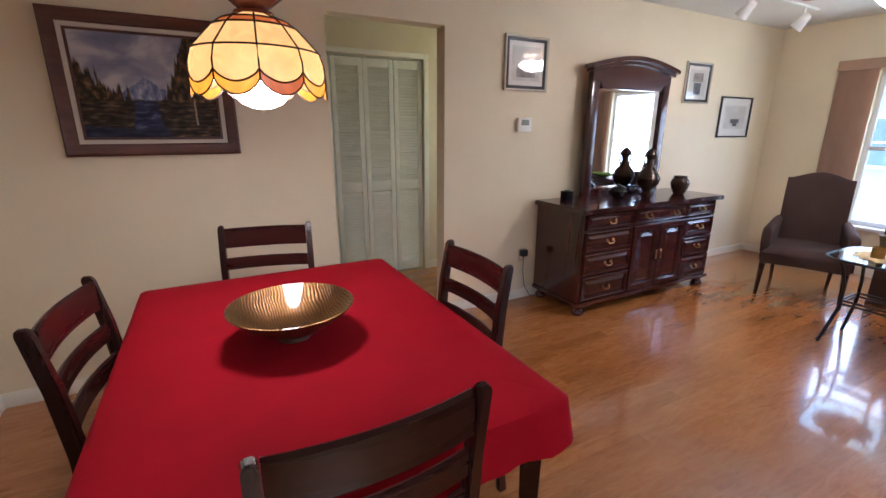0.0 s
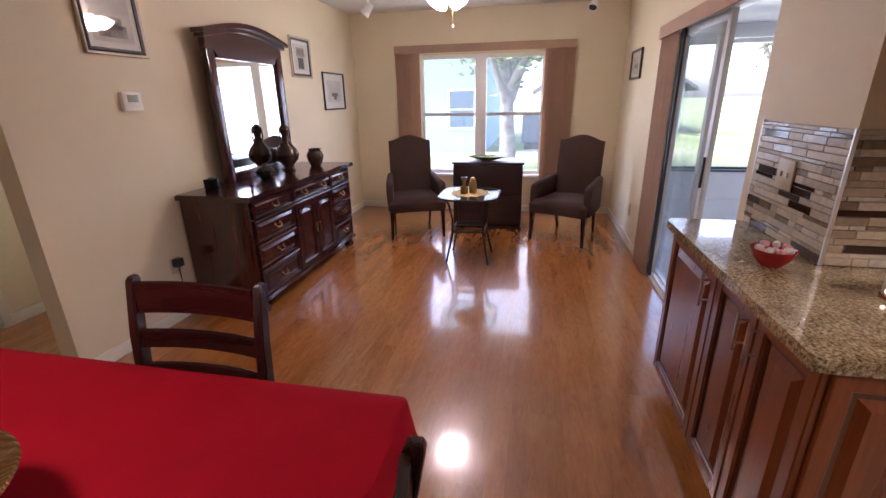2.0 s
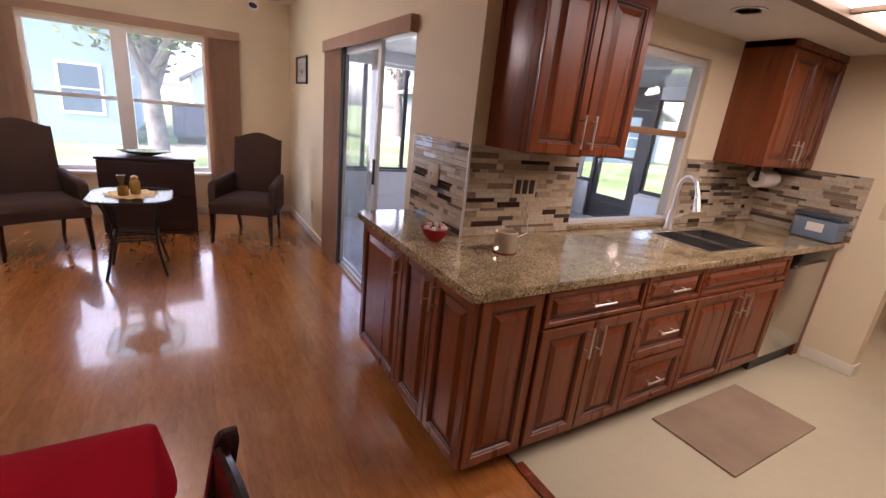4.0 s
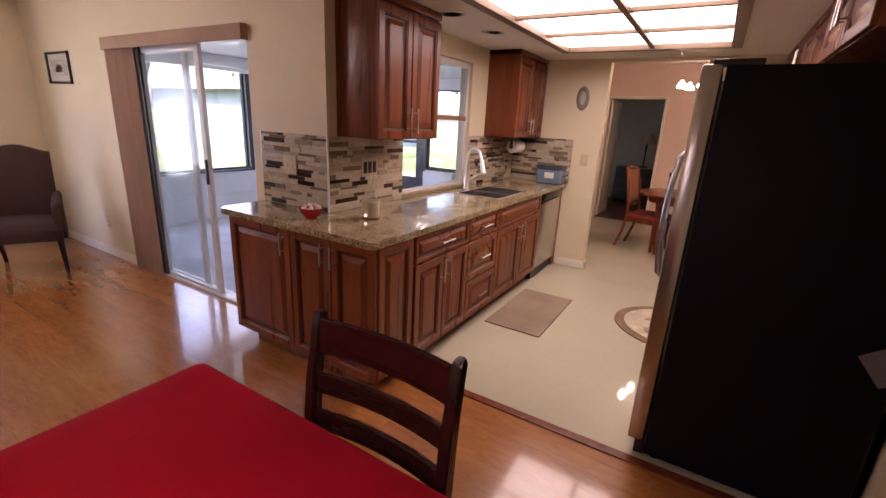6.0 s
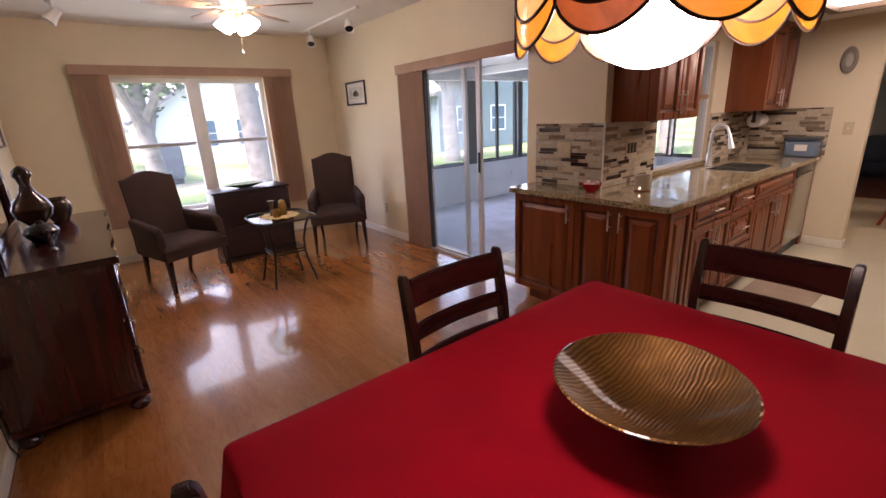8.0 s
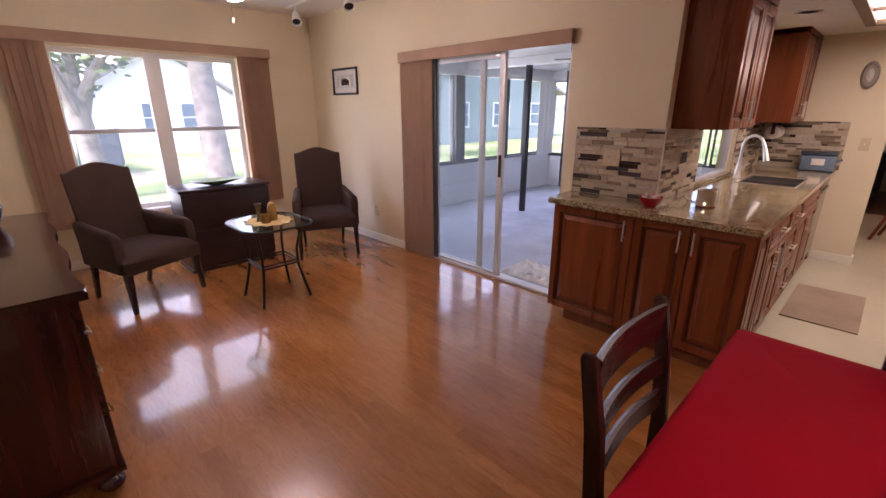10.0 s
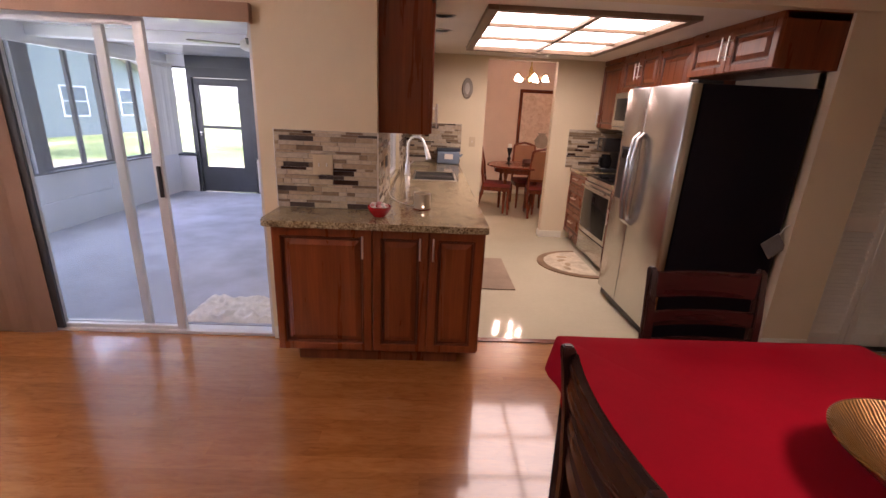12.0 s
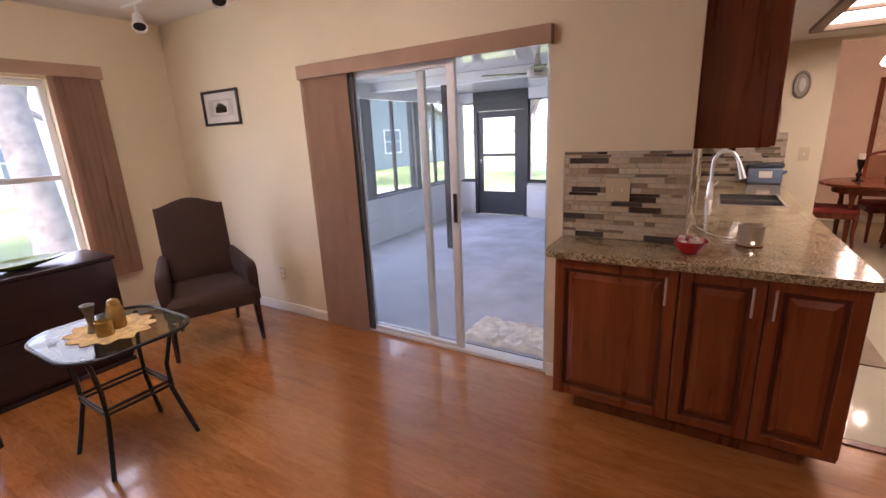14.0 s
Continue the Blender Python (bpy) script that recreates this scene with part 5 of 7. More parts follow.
def gold_glaze():
    m, nt, b = shader("gold_lacquer", 0.32, 0.6, Coat_Weight=0.5, Coat_Roughness=0.04)
    v = coords(nt, shift=False)
    n0 = node(nt, "TexNoise", Scale=7.0, Detail=3.0)
    nt.links.new(v, n0.inputs["Vector"])
    w = node(nt, "TexWave", Scale=32.0, Distortion=9.0, Detail=2.0)
    w.inputs["Detail Scale"].default_value = 0.35
    nt.links.new(v, w.inputs["Vector"])
    c = ramp(nt, n0.outputs["Fac"], [(0.3, (0.09, 0.040, 0.007)), (0.55, (0.18, 0.086, 0.015)), (0.75, (0.28, 0.145, 0.028))])
    c = mixed(nt, c, ramp(nt, w.outputs["Fac"], [(0.2, (0.45, 0.38, 0.30)), (0.7, (1, 1, 1))]), 0.75, "MULTIPLY")
    nt.links.new(c, b.inputs["Base Color"])
    relief(nt, b, w.outputs["Fac"], 0.5, 0.003)
    return m


BX, BY = 0.315, 1.372
bw = thing("decorative_bowl", (BX, BY, TZ + 0.002), "wide gold lacquered bowl with carved ripples", "bowl")
part("dish", lathe([(0.062, 0.018), (0.10, 0.038), (0.155, 0.076), (0.204, 0.117), (0.207, 0.121), (0.202, 0.123), (0.15, 0.084), (0.10, 0.050), (0.05, 0.031), (0.001, 0.027)], (BX, BY, TZ + 0.002), 64), gold_glaze(), bw)
part("foot", lathe([(0.056, 0), (0.06, 0.004), (0.05, 0.018), (0.001, 0.020)], (BX, BY, TZ + 0.002), 32), walnut_frame, bw)


# ---- stained-glass lamp over the table ----
def art_glass(name, colour, strength, vary=0.25):
    m, nt, b = shader(name, 0.25, Coat_Weight=0.2)
    v = coords(nt)
    n = node(nt, "TexNoise", Scale=16.0, Detail=4.0, Distortion=1.5)
    nt.links.new(v, n.inputs["Vector"])
    c = ramp(nt, n.outputs["Fac"], [(0.3, tuple(x * (1 - vary) for x in colour)), (0.7, colour)])
    nt.links.new(mixed(nt, c, (0.14, 0.14, 0.14), 1.0, "MULTIPLY"), b.inputs["Base Color"]), nt.links.new(c, b.inputs["Emission Color"])
    b.inputs["Emission Strength"].default_value = strength
    return m


LX, LY = 0.305, 1.515
cream_glass, amber_glass, yellow_glass = art_glass("cream_art_glass", (1.0, 0.48, 0.125), 0.085), art_glass("amber_art_glass", (0.72, 0.15, 0.024), 0.055, 0.4), art_glass("rim_art_glass", (1.0, 0.34, 0.015), 0.09, 0.3)
lead = surface("lead_came", (0.035, 0.022, 0.014), 0.4, 0.6, bump=0.1)
lm = thing("pendant_lamp", (LX, LY, 1.53), "stained-glass pendant lamp with a scalloped amber rim, lit", "lamp")
prof = [(0.055, 1.806), (0.098, 1.788), (0.126, 1.768), (0.190, 1.698), (0.203, 1.655), (0.204, 1.615), (0.202, 1.585)]
SEAM = radians(11.5)
NS = 10


def shade_point(r, z, a):
    return Vector((LX + r * math.cos(a), LY + r * math.sin(a), z))


for k in range(NS):
    a0, a1 = SEAM + 2 * math.pi * k / NS, SEAM + 2 * math.pi * (k + 1) / NS
    for j, mat_j in ((0, cream_glass), (1, amber_glass), (2, cream_glass)):
        bm = bmesh.new()
        spans = [prof[j], prof[j + 1]]
        if j == 2:
            spans = [prof[2], prof[3]]
        rows = [[bm.verts.new(shade_point(r * (1 - 0.02 * math.sin(math.pi * i / 4)), z, a0 + (a1 - a0) * i / 4)) for i in range(5)] for r, z in spans]
        inner = [[bm.verts.new(v.co + Vector((LX - v.co.x, LY - v.co.y, 0)).normalized() * 0.003) for v in row] for row in rows]
        for q in (rows, inner):
            for i in range(4):
                bm.faces.new((q[0][i], q[0][i + 1], q[1][i + 1], q[1][i]))
        part("glass_panel", bm, mat_j, lm)
    # lower scalloped panel and its rim
    bm, bm2 = bmesh.new(), bmesh.new()
    top, low, rim = [], [], []
    for i in range(13):
        s = i / 12
        a = a0 + (a1 - a0) * s
        sc = math.sin(math.pi * s) ** 0.7
        top.append(shade_point(0.190, 1.698, a))
        low.append((a, 1.632 - 0.034 * sc))
        rim.append((a, 1.606 - 0.043 * sc))
    mid = [shade_point(0.202, 1.660, a) for a, z in low]
    lw = [shade_point(0.2035, z, a) for a, z in low]
    lr = [shade_point(0.2045, z, a) for a, z in rim]
    for rows, target in (([top, mid, lw], bm), ([lw, lr], bm2)):
        vs = [[target.verts.new(p) for p in row] for row in rows]
        for p, q in zip(vs, vs[1:]):
            for i in range(12):
                target.faces.new((p[i], p[i + 1], q[i + 1], q[i]))
        geo = bmesh.ops.solidify(target, geom=list(target.faces), thickness=0.003)
    part("glass_panel", bm, cream_glass, lm)
    part("rim_panel", bm2, amber_glass if k % 5 == 2 else yellow_glass, lm, "amber rim glass")
    part("lead_line", tube([shade_point(r + 0.001, z, a0) for r, z in prof[:5]] + [shade_point(0.2045, 1.632, a0), shade_point(0.205, 1.606, a0)], 0.0028, 6), lead, lm)
    part("lead_line", tube([p + (p - Vector((LX, LY, p.z))).normalized() * 0.001 for p in lw], 0.0028, 6), lead, lm)
    part("lead_line", tube(lr, 0.0026, 6), lead, lm)
for r, z in (prof[1], prof[2], prof[3]):
    part("lead_ring", tube([shade_point(r + 0.001, z, 2 * math.pi * i / 40) for i in range(41)], 0.0028, 6), lead, lm)
part("bulb", lathe([(0.001, 1.530), (0.03, 1.534), (0.064, 1.549), (0.088, 1.578), (0.097, 1.615), (0.090, 1.652), (0.062, 1.69), (0.03, 1.71), (0.001, 1.715)], (LX, LY, 0), 28), glowing("globe_glow", (1.0, 0.86, 0.68), LAMP_DINING), lm, "glowing white globe bulb")
part("cap", lathe([(0.03, 1.804), (0.060, 1.806), (0.058, 1.816), (0.044, 1.822), (0.05, 1.83), (0.11, 1.878), (0.115, 1.888), (0.03, 1.91), (0.012, 1.94)], (LX, LY, 0), 32), cherry, lm, "turned brown wooden cap")
part("stem", rod((LX, LY, 1.93), (LX, LY, CEIL - 0.03), 0.007, seg=10), brass, lm)
part("canopy", lathe([(0.02, CEIL - 0.035), (0.06, CEIL - 0.02), (0.065, CEIL - 0.001), (0.01, CEIL - 0.001)], (LX, LY, 0), 24), brass, lm)


# ---- pictures ----
def landscape():
    """Mountain lake in oils: clouded sky, far blue peak, dark woods, a bright fall."""
    m, nt, b = shader("oil_painting", 0.55, Specular_IOR_Level=0.2)
    tc = nt.nodes.new("ShaderNodeTexCoord")
    sep = nt.nodes.new("ShaderNodeSeparateXYZ")
    nt.links.new(tc.outputs["Object"], sep.inputs[0])
    X, Z = sep.outputs["X"], sep.outputs["Z"]

    def mth(op, a, c, d=None):
        n = nt.nodes.new("ShaderNodeMath")
        n.operation = op
        for i, q in enumerate((a, c, d)):
            if q is None:
                continue
            if isinstance(q, (int, float)):
                n.inputs[i].default_value = q
            else:
                nt.links.new(q, n.inputs[i])
        return n.outputs[0]

    def noisy(scale, detail=5.0, dist=0.0):
        n = node(nt, "TexNoise", Scale=scale, Detail=detail, Distortion=dist)
        nt.links.new(tc.outputs["Object"], n.inputs["Vector"])
        return n.outputs["Fac"]

    def stretched(sx, sz, detail=4.0, dist=0.0):
        mp = nt.nodes.new("ShaderNodeMapping")
        mp.inputs["Scale"].default_value = (sx, 1, sz)
        nt.links.new(tc.outputs["Object"], mp.inputs["Vector"])
        n = node(nt, "TexNoise", Scale=1.0, Detail=detail, Distortion=dist)
        nt.links.new(mp.outputs["Vector"], n.inputs["Vector"])
        return n.outputs["Fac"]

    def step(value, edge, soft):
        """1 where value is under edge, with a brushed border."""
        n = nt.nodes.new("ShaderNodeMapRange")
        n.interpolation_type = "SMOOTHSTEP"
        n.inputs["From Min"].default_value, n.inputs["From Max"].default_value = -soft, soft
        nt.links.new(mth("SUBTRACT", edge, value), n.inputs["Value"])
        return n.outputs["Result"]

    away = mth("ABSOLUTE", mth("ADD", X, 0.015), 0)
    # clouded sky, warmer and paler towards the water
    cloud = ramp(nt, stretched(5.0, 8.0, 6.0, 0.5), [(0.36, (0.17, 0.18, 0.25)), (0.5, (0.27, 0.27, 0.34)), (0.60, (0.46, 0.43, 0.44)), (0.72, (0.58, 0.53, 0.50))])
    low = mth("MULTIPLY_ADD", Z, -2.2, 0.95)
    c = mixed(nt, cloud, (0.50, 0.46, 0.45), mth("MULTIPLY", mth("MAXIMUM", mth("MINIMUM", low, 1.0), 0.0), 0.55))
    # far blue peak
    peak_h = mth("MULTIPLY_ADD", away, -0.75, mth("MULTIPLY_ADD", noisy(18.0), 0.09, 0.265))
    c = mixed(nt, c, ramp(nt, stretched(30.0, 18.0), [(0.38, (0.10, 0.12, 0.20)), (0.52, (0.20, 0.22, 0.31)), (0.66, (0.42, 0.42, 0.47))]), step(Z, peak_h, 0.006))
    # spruces on both banks
    tree_h = mth("ADD", mth("MULTIPLY", mth("MAXIMUM", mth("SUBTRACT", X, 0.07), 0.0), 2.0), mth("MULTIPLY_ADD", mth("SUBTRACT", away, 0.075), 0.72, mth("MULTIPLY_ADD", stretched(55.0, 5.0, 3.0), 0.26, 0.075)))
    autumn = ramp(nt, stretched(40.0, 28.0, 6.0), [(0.36, (0.012, 0.013, 0.009)), (0.48, (0.040, 0.028, 0.015)), (0.58, (0.11, 0.060, 0.026)), (0.72, (0.26, 0.145, 0.065))])
    c = mixed(nt, c, autumn, mth("MULTIPLY", step(Z, tree_h, 0.018), step(mth("MULTIPLY", away, -1.0), -0.055, 0.012)))
    # banks under the trees
    bank = ramp(nt, stretched(14.0, 60.0, 5.0), [(0.38, (0.010, 0.009, 0.008)), (0.54, (0.045, 0.030, 0.018)), (0.66, (0.13, 0.085, 0.045)), (0.76, (0.30, 0.20, 0.11))])
    ground_h = mth("MULTIPLY_ADD", noisy(11.0), 0.05, 0.165)
    c = mixed(nt, c, bank, step(Z, ground_h, 0.006))
    # birch trunks by the shore
    trunk = mth("MULTIPLY", step(mth("ABSOLUTE", mth("SUBTRACT", mth("MULTIPLY_ADD", stretched(1.0, 20.0), 0.02, X), 0.212), 0), 0.0045, 0.002), mth("MULTIPLY", step(Z, 0.20, 0.01), step(mth("MULTIPLY", Z, -1.0), -0.065, 0.005)))
    c = mixed(nt, c, (0.34, 0.25, 0.16), trunk)
    # river with its falls
    river_w = mth("MULTIPLY_ADD", noisy(16.0), 0.07, mth("MULTIPLY_ADD", Z, -0.10, 0.035))
    river = ramp(nt, stretched(12.0, 34.0, 4.0, 0.8), [(0.36, (0.012, 0.014, 0.040)), (0.56, (0.035, 0.042, 0.085)), (0.66, (0.13, 0.14, 0.20)), (0.76, (0.45, 0.44, 0.47))])
    c = mixed(nt, c, river, mth("MULTIPLY", step(mth("ABSOLUTE", mth("ADD", X, 0.03), 0), river_w, 0.008), step(Z, 0.187, 0.004)))
    # dark pool along the lower edge
    c = mixed(nt, c, ramp(nt, stretched(10.0, 50.0), [(0.4, (0.010, 0.012, 0.030)), (0.7, (0.04, 0.045, 0.075))]), mth("MULTIPLY", step(Z, mth("MULTIPLY_ADD", noisy(9.0), 0.06, 0.022), 0.008), step(X, mth("MULTIPLY_ADD", noisy(6.0), 0.06, 0.04), 0.03)))
    nt.links.new(c, b.inputs["Base Color"])
    relief(nt, b, noisy(160.0, 3.0), 0.4, 0.002)
    return m


def frame_ring(w, h, steps):
    """A mitred moulding: (inset, depth) rows from the back edge to the sight edge; x across, z up, front towards -y."""
    bm = bmesh.new()
    prev = None
    for inset, d in steps:
        loop = [bm.verts.new(p) for p in ((inset, -d, inset), (w - inset, -d, inset), (w - inset, -d, h - inset), (inset, -d, h - inset))]
        if prev:
            bridge(bm, prev, loop)
        prev = loop
    return bm


pw, phh = 0.812, 0.705
pg = thing("painting", (-0.507, NY, 1.324), "mountain lake oil painting in a wide dark wooden frame", "painting")
at = Matrix.Translation((-0.507, NY - 0.002, 1.324))
part("outer_frame", placed(frame_ring(pw, phh, [(0, 0), (0, 0.030), (0.008, 0.036), (0.020, 0.030), (0.045, 0.026), (0.058, 0.020), (0.062, 0.010)]), at), walnut_frame, pg)
part("liner", placed(frame_ring(pw - 0.124, phh - 0.124, [(0, 0.008), (0.0, 0.019), (0.004, 0.020), (0.020, 0.014), (0.022, 0.009)]), at @ Matrix.Translation((0.062, 0, 0.062))), surface("linen_liner", (0.55, 0.49, 0.40), 0.7, vary=0.06, fine=300, bump=0.3), pg)
part("inner_lip", placed(frame_ring(pw - 0.168, phh - 0.168, [(0, 0.009), (0, 0.016), (0.010, 0.014), (0.012, 0.008)]), at @ Matrix.Translation((0.084, 0, 0.084))), walnut_frame, pg)
cv = single("canvas", box(-(pw - 0.19) / 2, -0.006, 0, (pw - 0.19) / 2, 0, phh - 0.19), landscape(), (0, 0, 0))
cv.parent, cv.location = pg, (pw / 2, -0.004, 0.095)

pale_paper = surface("mat_board", (0.80, 0.77, 0.70), 0.7, vary=0.03, bump=0.05)
print_tone = surface("print_tone", (0.34, 0.30, 0.25), 0.6, vary=0.45, fine=70, coarse=16, bump=0.0)
ink_tone = surface("print_ink", (0.10, 0.10, 0.12), 0.6, vary=0.5, fine=80, coarse=22, bump=0.0)
picture_glass = clear_pane("picture_glass", (0.97, 0.97, 0.97))
silver_gilt = surface("silver_gilt", (0.52, 0.46, 0.36), 0.38, 0.5, vary=0.2, bump=0.15)
black_frame = surface("black_frame", (0.015, 0.013, 0.012), 0.3, vary=0.2, bump=0.05)


def print_picture(x0, z0, w, h, wall, frame_mat, fw, mat_w, motif, label):
    """A framed, glazed print on the north ('n') or south ('s') wall."""
    y = NY if wall == "n" else SY
    t = thing("picture", (x0 + w / 2, y, z0), label, "picture")
    m = Matrix.Translation((x0, y - 0.001, z0)) if wall == "n" else Matrix.Translation((x0 + w, y + 0.001, z0)) @ pose(0, 0, 0, 0, 0, 180)
    outer = fw * 0.55 if frame_mat is silver_gilt else fw
    part("frame", placed(frame_ring(w, h, [(0, 0), (0, 0.018), (0.004, 0.022), (outer * 0.6, 0.019), (outer, 0.015), (outer, 0.004)]), m), frame_mat, t)
    if outer < fw:
        part("inner_frame", placed(frame_ring(w - 2 * outer, h - 2 * outer, [(0, 0.004), (0, 0.015), (fw * 0.25, 0.019), (fw * 0.7, 0.013), (fw * 0.7, 0.004)]), m @ Matrix.Translation((outer, 0, outer))), black_frame, t, "dark inner moulding")
        fw = fw * 1.25
    part("mat_board", placed(box(fw, -0.006, fw, w - fw, -0.002, h - fw), m), pale_paper, t)
    part("print", placed(box(mat_w, -0.0075, mat_w, w - mat_w, -0.006, h - mat_w), m), surface("print_paper", (0.66, 0.63, 0.57), 0.6, vary=0.12, coarse=9, bump=0.0), t)
    for (a, b, c_, d, mm) in motif:
        part("motif", placed(box(a * w, -0.0082, b * h, c_ * w, -0.0072, d * h), m), mm, t)
    g = part("glass", placed(box(fw, -0.0115, fw, w - fw, -0.0105, h - fw), m), picture_glass, t)
    g.visible_shadow = False


print_picture(2.20, 1.757, 0.42, 0.40, "n", silver_gilt, 0.032, 0.075, [(0.28, 0.25, 0.72, 0.42, print_tone), (0.40, 0.36, 0.66, 0.52, print_tone)], "pale landscape print in a silver-gilt frame")
print_picture(4.38, 1.725, 0.41, 0.39, "n", silver_gilt, 0.030, 0.07, [(0.36, 0.22, 0.64, 0.50, ink_tone), (0.30, 0.52, 0.70, 0.74, print_tone)], "small upright print in a silver-gilt frame")
print_picture(5.04, 1.385, 0.575, 0.425, "n", black_frame, 0.016, 0.09, [(0.38, 0.36, 0.66, 0.46, ink_tone), (0.46, 0.28, 0.60, 0.38, ink_tone)], "white print of a dark bridge in a thin black frame")
print_picture(5.03, 1.65, 0.50, 0.29, "s", black_frame, 0.022, 0.075, [(0.30, 0.31, 0.70, 0.69, pale_paper), (0.34, 0.36, 0.66, 0.54, ink_tone), (0.40, 0.52, 0.60, 0.62, ink_tone)], "small engraving with a cream mat in a dark frame")

# ---- dresser with its mirror ----
DX0, DX1, DY0, DY1 = 2.605, 4.285, 2.268, 2.825
dr = thing("dresser", ((DX0 + DX1) / 2, (DY0 + DY1) / 2, 0), "polished mahogany dresser with nine drawers and two doors", "dresser")
part("body", box(DX0, DY0 + 0.02, 0.10, DX1, DY1, 0.845, 0.004), mahogany_v, dr)


def wavy_slab(x0, x1, y_back, y_front, z0, z1, amp):
    """A slab whose front edge swells and dips."""
    bm = bmesh.new()
    n = 40
    front_pts = []
    for i in range(n + 1):
        s = i / n
        y = y_front - amp * math.cos(s * 6 * math.pi) * 0.5
        front_pts.append((x0 + (x1 - x0) * s, y))
    pts = front_pts + [(x1, y_back), (x0, y_back)]
    lo, hi = [bm.verts.new((x, y, z0)) for x, y in pts], [bm.verts.new((x, y, z1)) for x, y in pts]
    bridge(bm, lo, hi)
    bm.faces.new(lo[::-1])
    t = bm.faces.new(hi)
    bmesh.ops.bevel(bm, geom=list(t.edges), offset=0.006, segments=2, affect="EDGES")
    return bm


part("top", wavy_slab(DX0 - 0.035, DX1 + 0.035, DY1, DY0 - 0.02, 0.845, 0.882, 0.02), mahogany, dr)
part("base_moulding", wavy_slab(DX0 - 0.012, DX1 + 0.012, DY1, DY0 + 0.0, 0.085, 0.115, 0.012), mahogany, dr)


def swan_handle(x, y, z, parent):
    bm = tube([(x - 0.034, y, z + 0.006), (x - 0.036, y - 0.016, z - 0.004), (x - 0.02, y - 0.020, z - 0.020), (x, y - 0.021, z - 0.016), (x + 0.02, y - 0.020, z - 0.020), (x + 0.036, y - 0.016, z - 0.004), (x + 0.034, y, z + 0.006)], 0.0042, 8)
    for s in (-1, 1):
        rod((x + s * 0.034, y, z + 0.006), (x + s * 0.034, y - 0.004, z + 0.006), 0.012, seg=10, bm=bm)
    part("pull", bm, brass, parent, "aged brass swan-neck pull")


def dresser_front(name, x0, x1, z0, z1, pulls, arch=False):
    bm = raised_panel(x1 - x0 - 0.012, z1 - z0 - 0.012, 0.022 if not arch else 0.05, 0.022)
    p = part(name, placed(bm, Matrix.Translation((x0 + 0.006, DY0 + 0.02, z0 + 0.006))), [mahogany if name == "drawer" else mahogany_v] * 2, dr, smooth=12)
    for px in pulls:
        swan_handle(px, DY0 - 0.002, (z0 + z1) / 2, p)
    return p


for x0, x1 in ((DX0 + 0.02, 3.16), (3.85, DX1 - 0.02)):
    for z0, z1 in ((0.705, 0.84), (0.525, 0.70), (0.335, 0.52), (0.12, 0.33)):
        dresser_front("drawer", x0, x1, z0, z1, ((x0 + x1) / 2,))
dresser_front("drawer", 3.16, 3.85, 0.705, 0.84, (3.33, 3.68))
for x0, x1, px in ((3.165, 3.505, 3.475), (3.505, 3.845, 3.535)):
    p = dresser_front("door", x0, x1, 0.12, 0.70, (), True)
    part("arch", tube([(x0 + 0.06, DY0 - 0.001, 0.56), (x0 + 0.07, DY0 - 0.001, 0.60), (x0 + 0.11, DY0 - 0.001, 0.635), (x0 + 0.17, DY0 - 0.001, 0.65), (x0 + 0.23, DY0 - 0.001, 0.635), (x0 + 0.27, DY0 - 0.001, 0.60), (x0 + 0.28, DY0 - 0.001, 0.56)], 0.006, 6), mahogany, p)
    part("pull", rod((px, DY0 - 0.012, 0.38), (px, DY0 - 0.012, 0.46), 0.006, seg=8), brass, p, "aged brass drop pull")
for x in (DX0 + 0.05, DX1 - 0.05):
    for y, nm in ((DY0 + 0.05, "foot"), (DY1 - 0.05, "foot")):
        part(nm, lathe([(0.042, 0), (0.05, 0.015), (0.046, 0.035), (0.03, 0.055), (0.048, 0.085), (0.055, 0.10)], (x, y, 0), 14), mahogany, dr)

MX0, MX1, MY = 3.015, 4.00, 2.735
mi = thing("dresser_mirror", ((MX0 + MX1) / 2, MY, 0.883), "tall mahogany mirror with an arched crown on the dresser", "mirror")
part("stile", box(MX0, MY - 0.02, 0.883, MX0 + 0.085, MY + 0.03, 1.86, 0.006), mahogany_v, mi)
part("stile", box(MX1 - 0.085, MY - 0.02, 0.883, MX1, MY + 0.03, 1.86, 0.006), mahogany_v, mi)
part("bottom_rail", box(MX0 + 0.085, MY - 0.02, 0.883, MX1 - 0.085, MY + 0.03, 0.955, 0.005), mahogany, mi)
part("backing", box(MX0 + 0.085, MY + 0.012, 0.955, MX1 - 0.085, MY + 0.028, 1.80), mahogany, mi)
part("glass", box(MX0 + 0.085, MY + 0.003, 0.955, MX1 - 0.085, MY + 0.011, 1.80), surface("silvered_glass", (0.86, 0.87, 0.86), 0.02, 1.0, vary=0.01, bump=0.0, rough_vary=0.01), mi, "clear mirror glass")


def arch_band(x0, x1, y0, y1, low, base_h, rise):
    bm = bmesh.new()
    prev = None
    for i in range(25):
        s = i / 24
        x = x0 + (x1 - x0) * s
        top = base_h + rise * math.sin(math.pi * s) ** 1.0
        bot = low(s)
        loop = [bm.verts.new(p) for p in ((x, y0, bot), (x, y1, bot), (x, y1, top), (x, y0, top))]
        if prev:
            bridge(bm, prev, loop)
        else:
            bm.faces.new(loop[::-1])
        prev = loop
    bm.faces.new(prev)
    return bm


